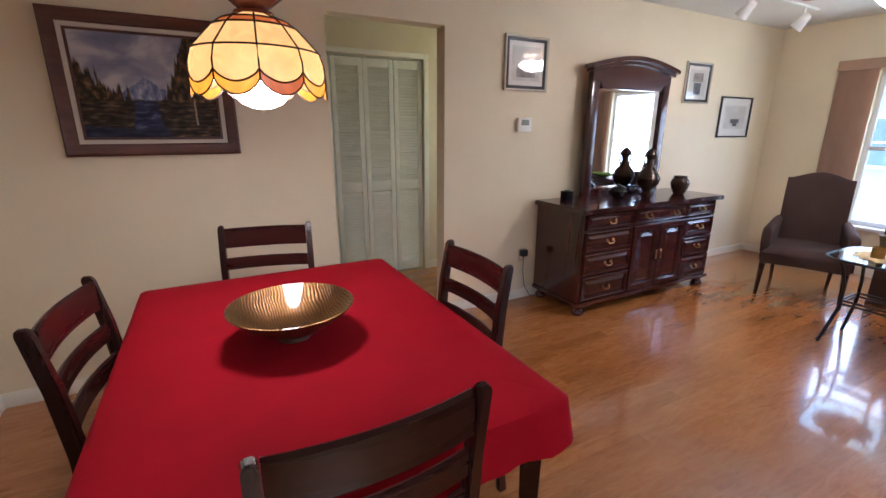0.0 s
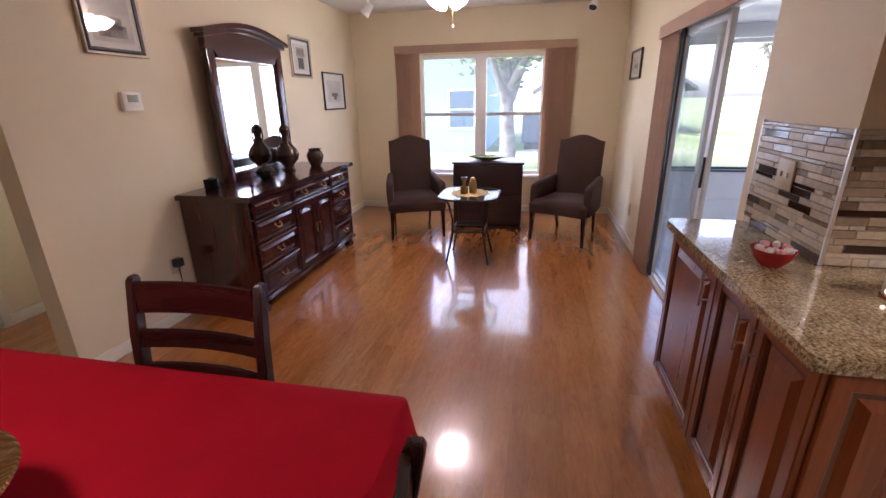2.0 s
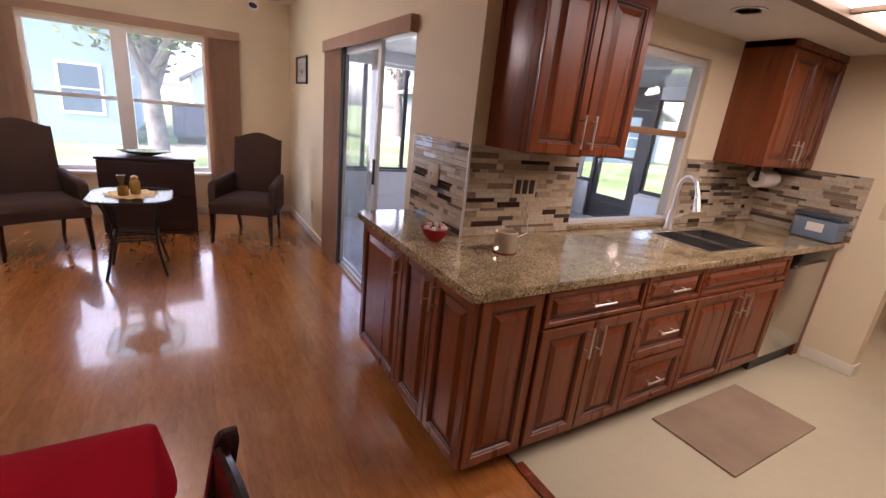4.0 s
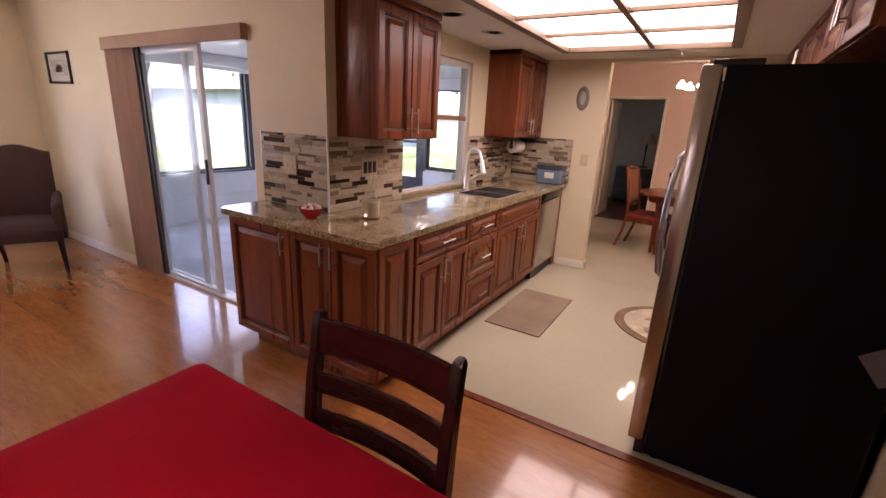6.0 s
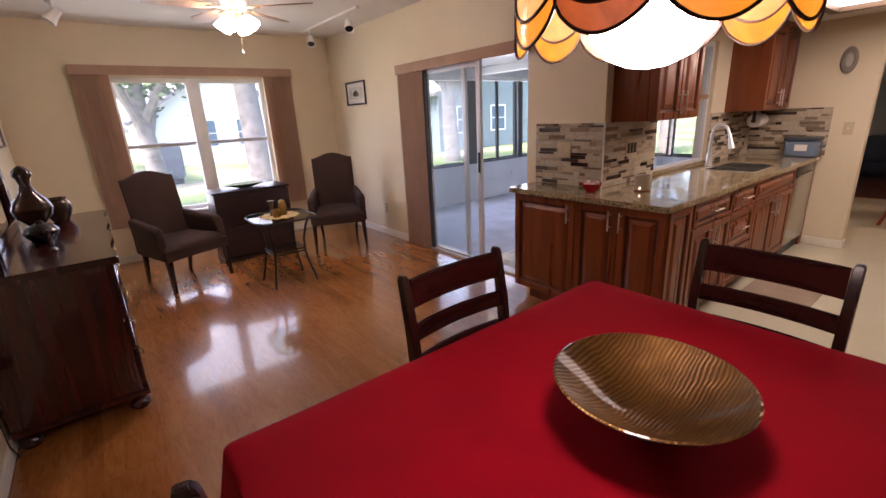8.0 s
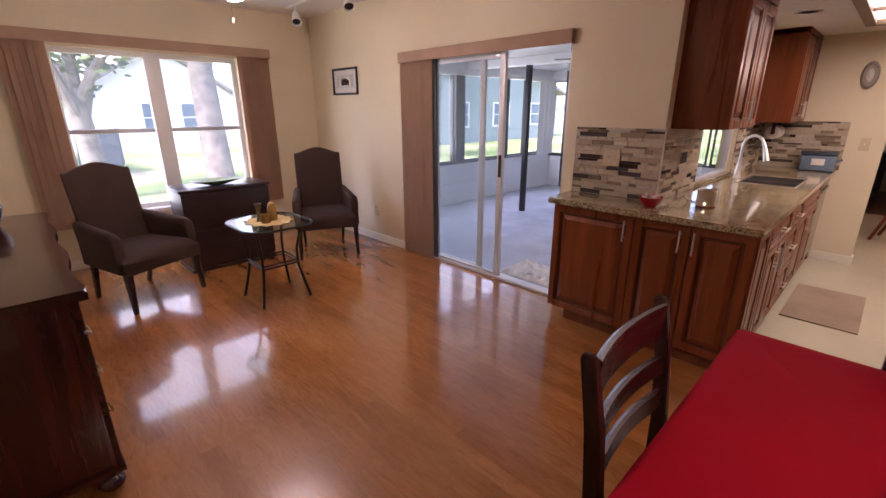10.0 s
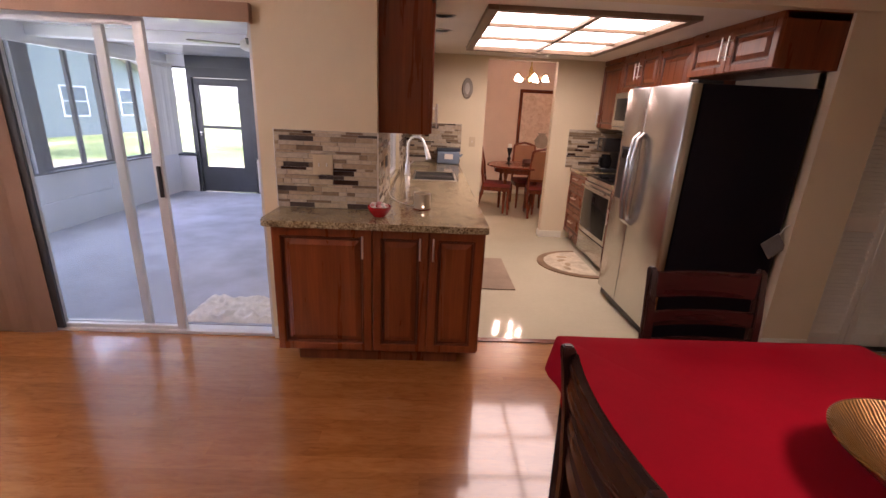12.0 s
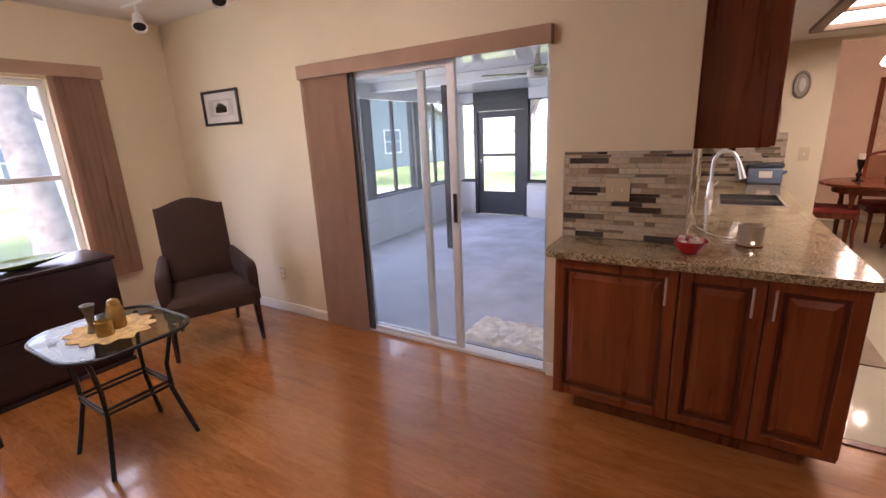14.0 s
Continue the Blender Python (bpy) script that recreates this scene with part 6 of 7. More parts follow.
part("crest", arch_band(MX0, MX1, MY - 0.02, MY + 0.03, lambda s: 1.80 if 0.09 < s < 0.91 else 1.86, 1.93, 0.075), mahogany, mi)
part("crown_moulding", arch_band(MX0 - 0.03, MX1 + 0.03, MY - 0.045, MY + 0.034, lambda s: 1.93 + 0.075 * math.sin(math.pi * s), 1.955, 0.08), mahogany, mi)
part("crown_moulding", arch_band(MX0 - 0.055, MX1 + 0.055, MY - 0.07, MY + 0.036, lambda s: 1.955 + 0.08 * math.sin(math.pi * s), 1.985, 0.085), mahogany, mi)

bronze_pot = surface("bronze_glaze", (0.055, 0.030, 0.018), 0.2, 0.35, vary=0.35, fine=40, coarse=9, bump=0.1)
dark_pot = surface("dark_glaze", (0.020, 0.018, 0.016), 0.18, 0.2, vary=0.3, bump=0.05)
ew = thing("ewer", (3.70, 2.60, 0.883), "tall dark bronze ewer with two scrolled handles", "vase")
part("body", lathe([(0.055, 0), (0.06, 0.012), (0.035, 0.03), (0.045, 0.05), (0.092, 0.10), (0.105, 0.15), (0.085, 0.20), (0.045, 0.25), (0.028, 0.30), (0.034, 0.335), (0.05, 0.36), (0.045, 0.385), (0.02, 0.41), (0.001, 0.42)], (3.70, 2.60, 0.883), 30), bronze_pot, ew)
for s in (-1, 1):
    part("handle", tube([(3.70 + s * 0.04, 2.60, 1.24), (3.70 + s * 0.075, 2.60, 1.25), (3.70 + s * 0.08, 2.60, 1.19), (3.70 + s * 0.055, 2.60, 1.13), (3.70 + s * 0.06, 2.60, 1.08)], 0.007, 8), bronze_pot, ew)
single("jar", lathe([(0.045, 0), (0.05, 0.006), (0.075, 0.06), (0.083, 0.10), (0.070, 0.135), (0.056, 0.15), (0.062, 0.165), (0.052, 0.165), (0.046, 0.15), (0.06, 0.09), (0.001, 0.02)], (4.03, 2.50, 0.883), 30), bronze_pot, (4.03, 2.50, 0.883), "round brown glazed jar with a rolled rim", "vase")
lb = thing("lidded_bowl", (3.26, 2.55, 0.883), "dark lidded bowl with a green glaze sheen", "bowl")
part("body", lathe([(0.04, 0), (0.045, 0.006), (0.075, 0.045), (0.082, 0.07), (0.075, 0.078), (0.001, 0.078)], (3.26, 2.55, 0.883), 28), dark_pot, lb)
part("lid", lathe([(0.076, 0.079), (0.06, 0.10), (0.02, 0.115), (0.014, 0.13), (0.001, 0.132)], (3.26, 2.55, 0.883), 28), dark_pot, lb)
sm = thing("candle_holder", (2.83, 2.72, 0.883), "small square black candle holder", "candle holder")
part("block", box(2.79, 2.68, 0.883, 2.87, 2.76, 0.955, 0.006), black_glass, sm)
part("candle", rod((2.83, 2.72, 0.955), (2.83, 2.72, 0.962), 0.025, seg=14), surface("green_wax", (0.05, 0.10, 0.06), 0.5), sm)
single("figurine", lathe([(0.02, 0), (0.022, 0.006), (0.008, 0.02), (0.012, 0.05), (0.006, 0.09), (0.010, 0.11), (0.001, 0.12)], (2.98, 2.50, 0.883), 16), mahogany, (2.98, 2.50, 0.883), "slim turned wooden ornament on the dresser", "ornament")


# ---- sitting corner ----
def armchair():
    """Upholstered armchair with a camel back, sitter facing +y, centred on the origin."""
    ch = thing("armchair", (0, 0, 0), "dark brown upholstered armchair with an arched high back", "armchair", "armchairs by the window")
    def half_width(y):
        return 0.262 + 0.048 * (y + 0.24) / 0.57

    # seat: wider at the front, bowed front edge, crowned top over a deep apron
    bm = bmesh.new()
    nu, prev = 14, None
    for k in range(13):
        v = k / 12
        y0 = -0.24 + 0.57 * v
        top, under = [], []
        for i in range(nu + 1):
            u = 2 * i / nu - 1
            edge = min(1.0, (1 - abs(u)) * 7, (1 - v) * 9 + 0.0)
            y = y0 + 0.028 * (1 - u * u) * v
            z = 0.405 + 0.062 * math.sqrt(max(0.0, edge)) * (0.72 + 0.28 * (1 - u * u)) + 0.004 * noise.noise(Vector((u * 2, v * 3, 1)))
            top.append(bm.verts.new((u * half_width(y0), y, z)))
            under.append(bm.verts.new((u * half_width(y0) * 0.985, y - 0.006 * v, 0.305 + 0.014 * (1 - u * u) * v)))
        loop = top + under[::-1]
        if prev:
            bridge(bm, prev, loop)
        else:
            bm.faces.new(loop[::-1])
        prev = loop
    bm.faces.new(prev)
    part("seat", bm, brown_fabric, ch, smooth=50)
    # back: camel outline, leaning backwards
    bm = bmesh.new()
    prev = None
    n = 18
    for i in range(n + 1):
        s = i / n
        x = -0.245 + 0.49 * s
        u = 2 * s - 1
        top = 1.035 + 0.055 * max(0.0, math.cos(u * 1.75)) ** 1.3 - 0.006 * abs(u)
        zs = [0.33, 0.55, 0.80, top - 0.02, top]
        loop = []
        wide = 1.0
        for side in (0, 1):
            seq = zs if side == 0 else zs[::-1]
            for z in seq:
                lean = -0.20 - 0.26 * (z - 0.33) * 0.62
                thick = 0.10 - 0.045 * (z - 0.33) / 0.75
                edge = 0.5 * (1 - abs(u) ** 8) + 0.5
                crown = 0.018 * (1 - u * u) if 0.4 < z < 1.0 else 0
                y = lean + (thick * edge * 0.5 + crown if side == 0 else -thick * edge * 0.5)
                if z == top:
                    y = lean + (0.012 if side == 0 else -0.012)
                loop.append(bm.verts.new((x * (1.0 if z > 0.5 else 0.98), y, z)))
        if prev:
            bridge(bm, prev, loop)
        else:
            bm.faces.new(loop[::-1])
        prev = loop
    bm.faces.new(prev)
    part("backrest", bm, brown_fabric, ch)
    for s in (-1, 1):
        bm = bmesh.new()
        prev = None
        for y, top, hw in ((-0.27, 0.665, 0.030), (-0.20, 0.662, 0.034), (-0.08, 0.650, 0.037), (0.04, 0.638, 0.039), (0.13, 0.632, 0.040), (0.20, 0.626, 0.040), (0.245, 0.612, 0.039), (0.264, 0.585, 0.037), (0.272, 0.53, 0.034), (0.275, 0.45, 0.028)):
            x = s * (half_width(y) - 0.012)
            z0 = 0.32
            ring_ = ((x - hw, z0), (x + hw * 0.7, z0), (x + hw * 0.75, (z0 + top) / 2), (x + hw * 1.05, top - 0.05), (x + hw, top - 0.02), (x + hw * 0.6, top - 0.003), (x, top), (x - hw * 0.6, top - 0.003), (x - hw, top - 0.02), (x - hw * 1.02, top - 0.05), (x - hw * 0.9, (z0 + top) / 2))
            loop = [bm.verts.new((px, y, pz)) for px, pz in ring_]
            if prev:
                bridge(bm, prev, loop)
            else:
                bm.faces.new(loop[::-1])
            prev = loop
        bm.faces.new(prev)
        bmesh.ops.recalc_face_normals(bm, faces=bm.faces)
        part("arm", bm, brown_fabric, ch, smooth=55)
        part("front_leg", rod((s * 0.292, 0.31, 0), (s * 0.282, 0.295, 0.315), 0.019, 0.034, 4), chair_wood, ch)
        part("back_leg", rod((s * 0.215, -0.30, 0), (s * 0.225, -0.22, 0.33), 0.018, 0.028, 4), chair_wood, ch)
    return ch


ac = armchair()
ac.matrix_basis = pose(4.905, 0.0, 0, 0, 0, 66)
copy_thing(ac, pose(4.86, 1.74, 0, 0, 0, 112))

cb = thing("side_cabinet", (5.28, 0.91, 0), "low dark brown drop-front cabinet under the window", "cabinet")
part("body", box(5.10, 0.515, 0.03, 5.50, 1.31, 0.765, 0.004), dark_oak, cb)
part("top", box(5.07, 0.495, 0.765, 5.52, 1.33, 0.79, 0.006), dark_oak, cb)
part("upper_panel", box(5.078, 0.51, 0.41, 5.099, 1.315, 0.758, 0.005), dark_oak, cb)
part("lower_panel", box(5.084, 0.51, 0.055, 5.099, 1.315, 0.40, 0.004), dark_oak, cb)
part("rail", box(5.088, 0.505, 0.0, 5.50, 1.32, 0.03, 0.003), dark_oak, cb)
gp = thing("plate", (5.26, 0.93, 0.791), "long green glazed leaf-shaped plate", "plate")
part("dish", lathe([(0.06, 0.0), (0.10, 0.008), (0.20, 0.032), (0.245, 0.046), (0.24, 0.05), (0.19, 0.038), (0.09, 0.016), (0.001, 0.014)], (5.26, 0.93, 0.791), 40, sx=0.5, sy=1.0), surface("green_glaze", (0.16, 0.26, 0.05), 0.15, vary=0.35, fine=30, coarse=10, bump=0.05), gp)

# small glass table
GX, GY, GZ = 4.05, 0.965, 0.645
gt = thing("side_table", (GX, GY, 0), "small black metal side table with a glass top", "table")
iron = black_paint


def octa(cx, cy, hx, hy, cut, n=5):
    pts = []
    for sx, sy, a0 in ((1, 1, 0), (-1, 1, 90), (-1, -1, 180), (1, -1, 270)):
        for k in range(n):
            a = radians(a0 + 90 * k / (n - 1))
            pts.append((cx + sx * (hx - cut) + cut * math.cos(a), cy + sy * (hy - cut) + cut * math.sin(a)))
    return pts


def slab_of(pts, z0, z1):
    bm = bmesh.new()
    lo, hi = [bm.verts.new((x, y, z0)) for x, y in pts], [bm.verts.new((x, y, z1)) for x, y in pts]
    bridge(bm, lo, hi)
    bm.faces.new(lo[::-1]), bm.faces.new(hi)
    return bm


part("glass_top", slab_of(octa(GX, GY, 0.30, 0.27, 0.16), GZ - 0.008, GZ), table_glass, gt, "clear greenish glass top")
part("rim", tube([(x, y, GZ - 0.012) for x, y in octa(GX, GY, 0.302, 0.272, 0.16, 8)] + [(octa(GX, GY, 0.302, 0.272, 0.16, 8)[0][0], octa(GX, GY, 0.302, 0.272, 0.16, 8)[0][1], GZ - 0.012)], 0.009, 8), iron, gt)
for sx in (-1, 1):
    for sy in (-1, 1):
        part("leg", tube([(GX + sx * 0.19, GY + sy * 0.20, 0.0), (GX + sx * 0.165, GY + sy * 0.175, 0.12), (GX + sx * 0.135, GY + sy * 0.145, 0.28), (GX + sx * 0.135, GY + sy * 0.145, 0.42), (GX + sx * 0.17, GY + sy * 0.17, 0.56), (GX + sx * 0.20, GY + sy * 0.195, 0.63)], 0.011, 8), iron, gt)
for z in (0.30, 0.325):
    part("stretcher_ring", tube([(GX - 0.14, GY - 0.15, z), (GX + 0.14, GY - 0.15, z), (GX + 0.14, GY + 0.15, z), (GX - 0.14, GY + 0.15, z), (GX - 0.14, GY - 0.15, z)], 0.008, 8), iron, gt)
single("doily", slab_of([(GX + (0.19 + 0.018 * math.cos(12 * a)) * math.cos(a), GY + (0.17 + 0.016 * math.cos(12 * a)) * math.sin(a)) for a in [2 * math.pi * k / 72 for k in range(72)]], GZ + 0.001, GZ + 0.003), surface("straw_weave", (0.50, 0.36, 0.14), 0.8, vary=0.35, fine=90, coarse=30, bump=0.6), (GX, GY, GZ + 0.001), "scalloped straw doily on the glass table", "doily")
amber_jar = surface("amber_glass_jar", (0.42, 0.25, 0.06), 0.1, 0.3, vary=0.3, fine=40, bump=0.2)
single("jar", lathe([(0.034, 0), (0.036, 0.004), (0.036, 0.07), (0.033, 0.072), (0.031, 0.01), (0.001, 0.008)], (GX - 0.06, GY + 0.045, GZ + 0.003), 22), amber_jar, (GX - 0.06, GY + 0.045, GZ + 0.003), "short amber glass candle jar", "jar")
single("jar", lathe([(0.030, 0), (0.036, 0.01), (0.036, 0.10), (0.024, 0.118), (0.030, 0.122), (0.022, 0.14), (0.001, 0.15)], (GX - 0.01, GY - 0.03, GZ + 0.003), 22), amber_jar, (GX - 0.01, GY - 0.03, GZ + 0.003), "lidded amber glass jar", "jar")
single("vase", lathe([(0.022, 0), (0.024, 0.004), (0.014, 0.04), (0.018, 0.09), (0.030, 0.14), (0.027, 0.14), (0.014, 0.08), (0.001, 0.05)], (GX + 0.03, GY + 0.06, GZ + 0.003), 22), surface("smoked_glass", (0.20, 0.16, 0.10), 0.1, vary=0.2), (GX + 0.03, GY + 0.06, GZ + 0.003), "slim flared smoked-glass vase", "vase")

# ---- ceiling fan ----
FXX, FYY = 3.85, 1.12
fan = thing("ceiling_fan", (FXX, FYY, 2.15), "white ceiling fan with five wooden blades and a lit lamp cluster", "ceiling fan")
part("canopy", lathe([(0.03, 2.49), (0.065, 2.51), (0.075, CEIL - 0.001), (0.01, CEIL - 0.001)], (FXX, FYY, 0), 24), white_plastic, fan)
part("rod", rod((FXX, FYY, 2.44), (FXX, FYY, 2.50), 0.014), brass, fan)
part("motor", lathe([(0.05, 2.33), (0.10, 2.345), (0.115, 2.38), (0.11, 2.42), (0.06, 2.445), (0.02, 2.45)], (FXX, FYY, 0), 28), white_plastic, fan)
part("light_hub", lathe([(0.02, 2.24), (0.05, 2.25), (0.06, 2.28), (0.045, 2.32), (0.05, 2.335)], (FXX, FYY, 0), 24), brass, fan)
for k in range(5):
    a = radians(15 + 72 * k)
    bm = slab_of([(0.17, -0.045), (0.30, -0.058), (0.55, -0.066), (0.60, -0.055), (0.615, 0.0), (0.60, 0.055), (0.55, 0.066), (0.30, 0.058), (0.17, 0.045)], -0.003, 0.003)
    part("blade", placed(bm, pose(FXX, FYY, 2.345, 0, 0, math.degrees(a)) @ pose(0, 0, 0, 11, 0, 0)), blade_wood, fan)
    part("blade_arm", placed(box(0.09, -0.02, -0.010, 0.20, 0.02, -0.004, 0.002), pose(FXX, FYY, 2.345, 0, 0, math.degrees(a))), brass, fan)
fan_glow = glowing("tulip_glow", (1.0, 0.88, 0.72), LAMP_FAN)
for k in range(4):
    a = 45 + 90 * k
    bm = lathe([(0.022, 0.0), (0.04, -0.02), (0.055, -0.06), (0.066, -0.095), (0.063, -0.095), (0.05, -0.05), (0.001, -0.01)], (0, 0, 0), 18)
    part("lamp_shade", placed(bm, pose(FXX, FYY, 2.275, 0, 0, a) @ Matrix.Translation((0.07, 0, 0)) @ pose(0, 0, 0, 0, -38, 0)), fan_glow, fan, "glowing frosted tulip glass")
part("pull_chain", tube([(FXX + 0.05, FYY - 0.03, 2.26), (FXX + 0.05, FYY - 0.03, 2.06)], 0.0015, 5), brass, fan)
part("chain_knob", lathe([(0.004, 2.03), (0.009, 2.035), (0.008, 2.055), (0.002, 2.06)], (FXX + 0.05, FYY - 0.03, 0), 10), white_plastic, fan)


def track_light(x0, x1, y, heads, aim, face, label):
    t = thing("track_light", ((x0 + x1) / 2, y, CEIL - 0.03), label, "track light")
    part("track", box(x0, y - 0.017, CEIL - 0.024, x1, y + 0.017, CEIL - 0.001, 0.003), white_plastic, t)
    for hx, hang in heads:
        z = CEIL - 0.10
        part("stem", rod((hx, y, CEIL - 0.024), (hx, y, z), 0.010), white_plastic, t)
        d = Vector(aim).normalized()
        c = Vector((hx, y, z - 0.03))
        bm = lathe([(0.022, -0.06), (0.035, -0.045), (0.038, 0.0), (0.052, 0.06), (0.052, 0.075), (0.046, 0.075), (0.03, 0.02), (0.001, 0.02)], (0, 0, 0), 22)
        m = Matrix.Translation(c) @ d.to_track_quat("Z", "Y").to_matrix().to_4x4()
        h = part("head", placed(bm, m), white_plastic, t)
        part("lens", placed(rod((0, 0, 0.055), (0, 0, 0.06), 0.044, seg=20), m), face, h)
    return t


track_light(3.85, 5.25, 2.22, ((4.15, 0), (5.03, 0)), (-0.10, 0.62, -0.75), white_plastic, "white ceiling track with two unlit spot heads")
track_light(4.2, 5.6, -0.15, ((4.42, 0), (5.42, 0)), (-0.55, 0.25, -0.75), black_paint, "white ceiling track with two black-faced spot heads")


# ---- sunroom ----
def framed_light(parent, axis, at, a, b, z0, z1, name="window_frame"):
    """One aluminium-framed light in a wall across x ('x') or y ('y')."""
    f = 0.026
    def bx(p, q, r, s):
        return (at - 0.02, p, r, at + 0.02, q, s) if axis == "x" else (p, at - 0.02, r, q, at + 0.02, s)
    w = part(name, boxes([bx(a, b, z0, z0 + f), bx(a, b, z1 - f, z1), bx(a, a + f, z0 + f, z1 - f), bx(b - f, b, z0 + f, z1 - f)]), bronze_frame, parent)
    g = part("pane", box(*((at - 0.002, a + f, z0 + f, at + 0.002, b - f, z1 - f) if axis == "x" else (a + f, at - 0.002, z0 + f, b - f, at + 0.002, z1 - f))), pane, w)
    g.visible_shadow = False
    return w


w3 = structure("window_3", box(SXE - 0.02, SYE, 0.62, SXE + 0.15, SY - 0.12, 0.645, 0.004), bronze_frame, "row of dark-framed sunroom windows")
ys = [-0.74, -1.55, -2.15, -2.95, -3.16, -3.72, -4.22, -4.34, -4.90, -5.75]
for a, b in zip(ys[1:], ys):
    if b - a > 0.3:
        framed_light(w3, "x", SXE + 0.07, a, b, 0.645, 2.06)
    else:
        part("post", box(SXE + 0.0, a, 0.645, SXE + 0.14, b, 2.06), bronze_frame, w3)
w4 = structure("window_4", box(5.46, SYE - 0.13, 0.58, SXE + 0.14, SYE + 0.02, 0.605), bronze_frame, "narrow dark-framed window beside the sunroom door")
framed_light(w4, "y", SYE - 0.06, 5.46, SXE, 0.605, 2.02)
w5 = structure("window_5", box(KX + 0.2, SYE - 0.13, 0.58, 4.40, SYE + 0.02, 0.605), bronze_frame, "dark-framed windows beside the sunroom door")
for a, b in ((1.95, 2.75), (2.80, 3.58), (3.64, 4.40)):
    framed_light(w5, "y", SYE - 0.06, a, b, 0.605, 2.02)
d5 = structure("door_5", boxes([(4.40, SYE - 0.10, SF, 4.47, SYE, 2.02), (5.39, SYE - 0.10, SF, 5.46, SYE, 2.02), (4.47, SYE - 0.10, 1.86, 5.39, SYE, 2.02)]), bronze_frame, "dark metal storm door with two glass lights, closed")
part("door_leaf", boxes([(4.475, SYE - 0.075, SF + 0.01, 4.66, SYE - 0.035, 1.855), (5.30, SYE - 0.075, SF + 0.01, 5.385, SYE - 0.035, 1.855), (4.66, SYE - 0.075, SF + 0.01, 5.30, SYE - 0.035, 0.40), (4.66, SYE - 0.075, 1.74, 5.30, SYE - 0.035, 1.855), (4.66, SYE - 0.075, 1.05, 5.30, SYE - 0.035, 1.10)]), bronze_frame, d5)
for z0, z1 in ((0.40, 1.05), (1.10, 1.74)):
    g = part("pane", box(4.66, SYE - 0.057, z0, 5.30, SYE - 0.053, z1), pane, d5)
    g.visible_shadow = False
part("transom", box(4.40, SYE - 0.10, 2.02, 5.46, SYE + 0.006, SCEIL - 0.002, 0.003), bronze_frame, d5)
part("door_knob", lathe([(0.012, 0), (0.012, 0.03), (0.028, 0.045), (0.026, 0.065), (0.001, 0.07)], (5.33, SYE - 0.02, 0.93), 16), chrome, d5, "chrome door knob")
single("support_post", box(4.565, -3.30, SF, 4.635, -3.23, SCEIL - 0.11, 0.004), black_paint, (4.6, -3.265, SF), "slim black metal post holding the sunroom roof", "post")
single("roof_beam", box(KX + 0.2, -3.36, SCEIL - 0.11, SXE, -3.17, SCEIL - 0.001, 0.004), sun_wall, (3.7, -3.26, SCEIL - 0.11), "white beam under the sunroom ceiling", "beam")
single("wall_pipe", tube([(SXE - 0.02, -0.9, 0.30), (SXE - 0.02, -4.0, 0.30), (SXE - 0.02, -4.02, 0.34), (SXE - 0.02, -4.02, 0.40)], 0.011, 8), sun_wall, (SXE - 0.02, -2.5, 0.30), "white conduit along the low sunroom wall", "pipe")
vb = thing("vertical_blind", (5.6, SYE + 0.06, 0.62), "white vertical blind gathered in the sunroom corner", "blind")
for k in range(9):
    part("vane", placed(box(-0.04, -0.001, 0.62, 0.04, 0.001, 1.99), pose(SXE - 0.05, -5.72 + 0.055 * k, 0, 0, 0, 62 + 5 * (k % 3))), white_vinyl, vb, smooth=0)
part("head_rail", box(SXE - 0.08, SYE + 0.01, 1.99, SXE - 0.02, -4.9, 2.05, 0.004), white_vinyl, vb)
single("head_rail", box(SXE - 0.07, -4.85, 2.0, SXE - 0.01, -0.9, 2.05, 0.004), white_vinyl, (SXE - 0.04, -2.9, 2.0), "white blind rail above the sunroom windows", "rail")
ac2 = thing("wall_heater", (4.15, SYE + 0.10, SF), "white metal wall heater box beside the sunroom door", "heater")
part("case", box(3.72, SYE + 0.005, SF + 0.05, 4.36, SYE + 0.16, 0.56, 0.01), white_vinyl, ac2)
part("foot", box(3.76, SYE + 0.01, SF, 4.32, SYE + 0.14, SF + 0.05), white_vinyl, ac2)
part("grille", box(3.80, SYE + 0.161, 0.12, 4.28, SYE + 0.166, 0.45, 0.003), sun_wall, ac2)


def shaggy():
    bm = bmesh.new()
    n, m_ = 60, 40
    rows = []
    for i in range(n + 1):
        row = []
        for j in range(m_ + 1):
            u, v = i / n, j / m_
            e = min(u, 1 - u, v, 1 - v)
            x = 2.44 + 0.72 * u + 0.012 * noise.noise(Vector((v * 9, 3, u)))
            y = -1.30 + 0.42 * v + 0.012 * noise.noise(Vector((u * 9, 7, v)))
            z = SF + 0.003 + min(1.0, e * 14) * (0.034 + 0.026 * noise.noise(Vector((u * 14, v * 9, 0))) + 0.008 * noise.noise(Vector((u * 40, v * 30, 2))))
            row.append(bm.verts.new((x, y, z)))
        rows.append(row)
    for a, b in zip(rows, rows[1:]):
        for j in range(m_):
            bm.faces.new((a[j], b[j], b[j + 1], a[j + 1]))
    edge = [r[0] for r in rows] + rows[-1][1:] + [r[-1] for r in rows[::-1]][1:] + rows[0][::-1][1:-1]
    low = [bm.verts.new((v.co.x, v.co.y, SF + 0.001)) for v in edge]
    bridge(bm, edge, low)
    bm.faces.new(low)
    return bm


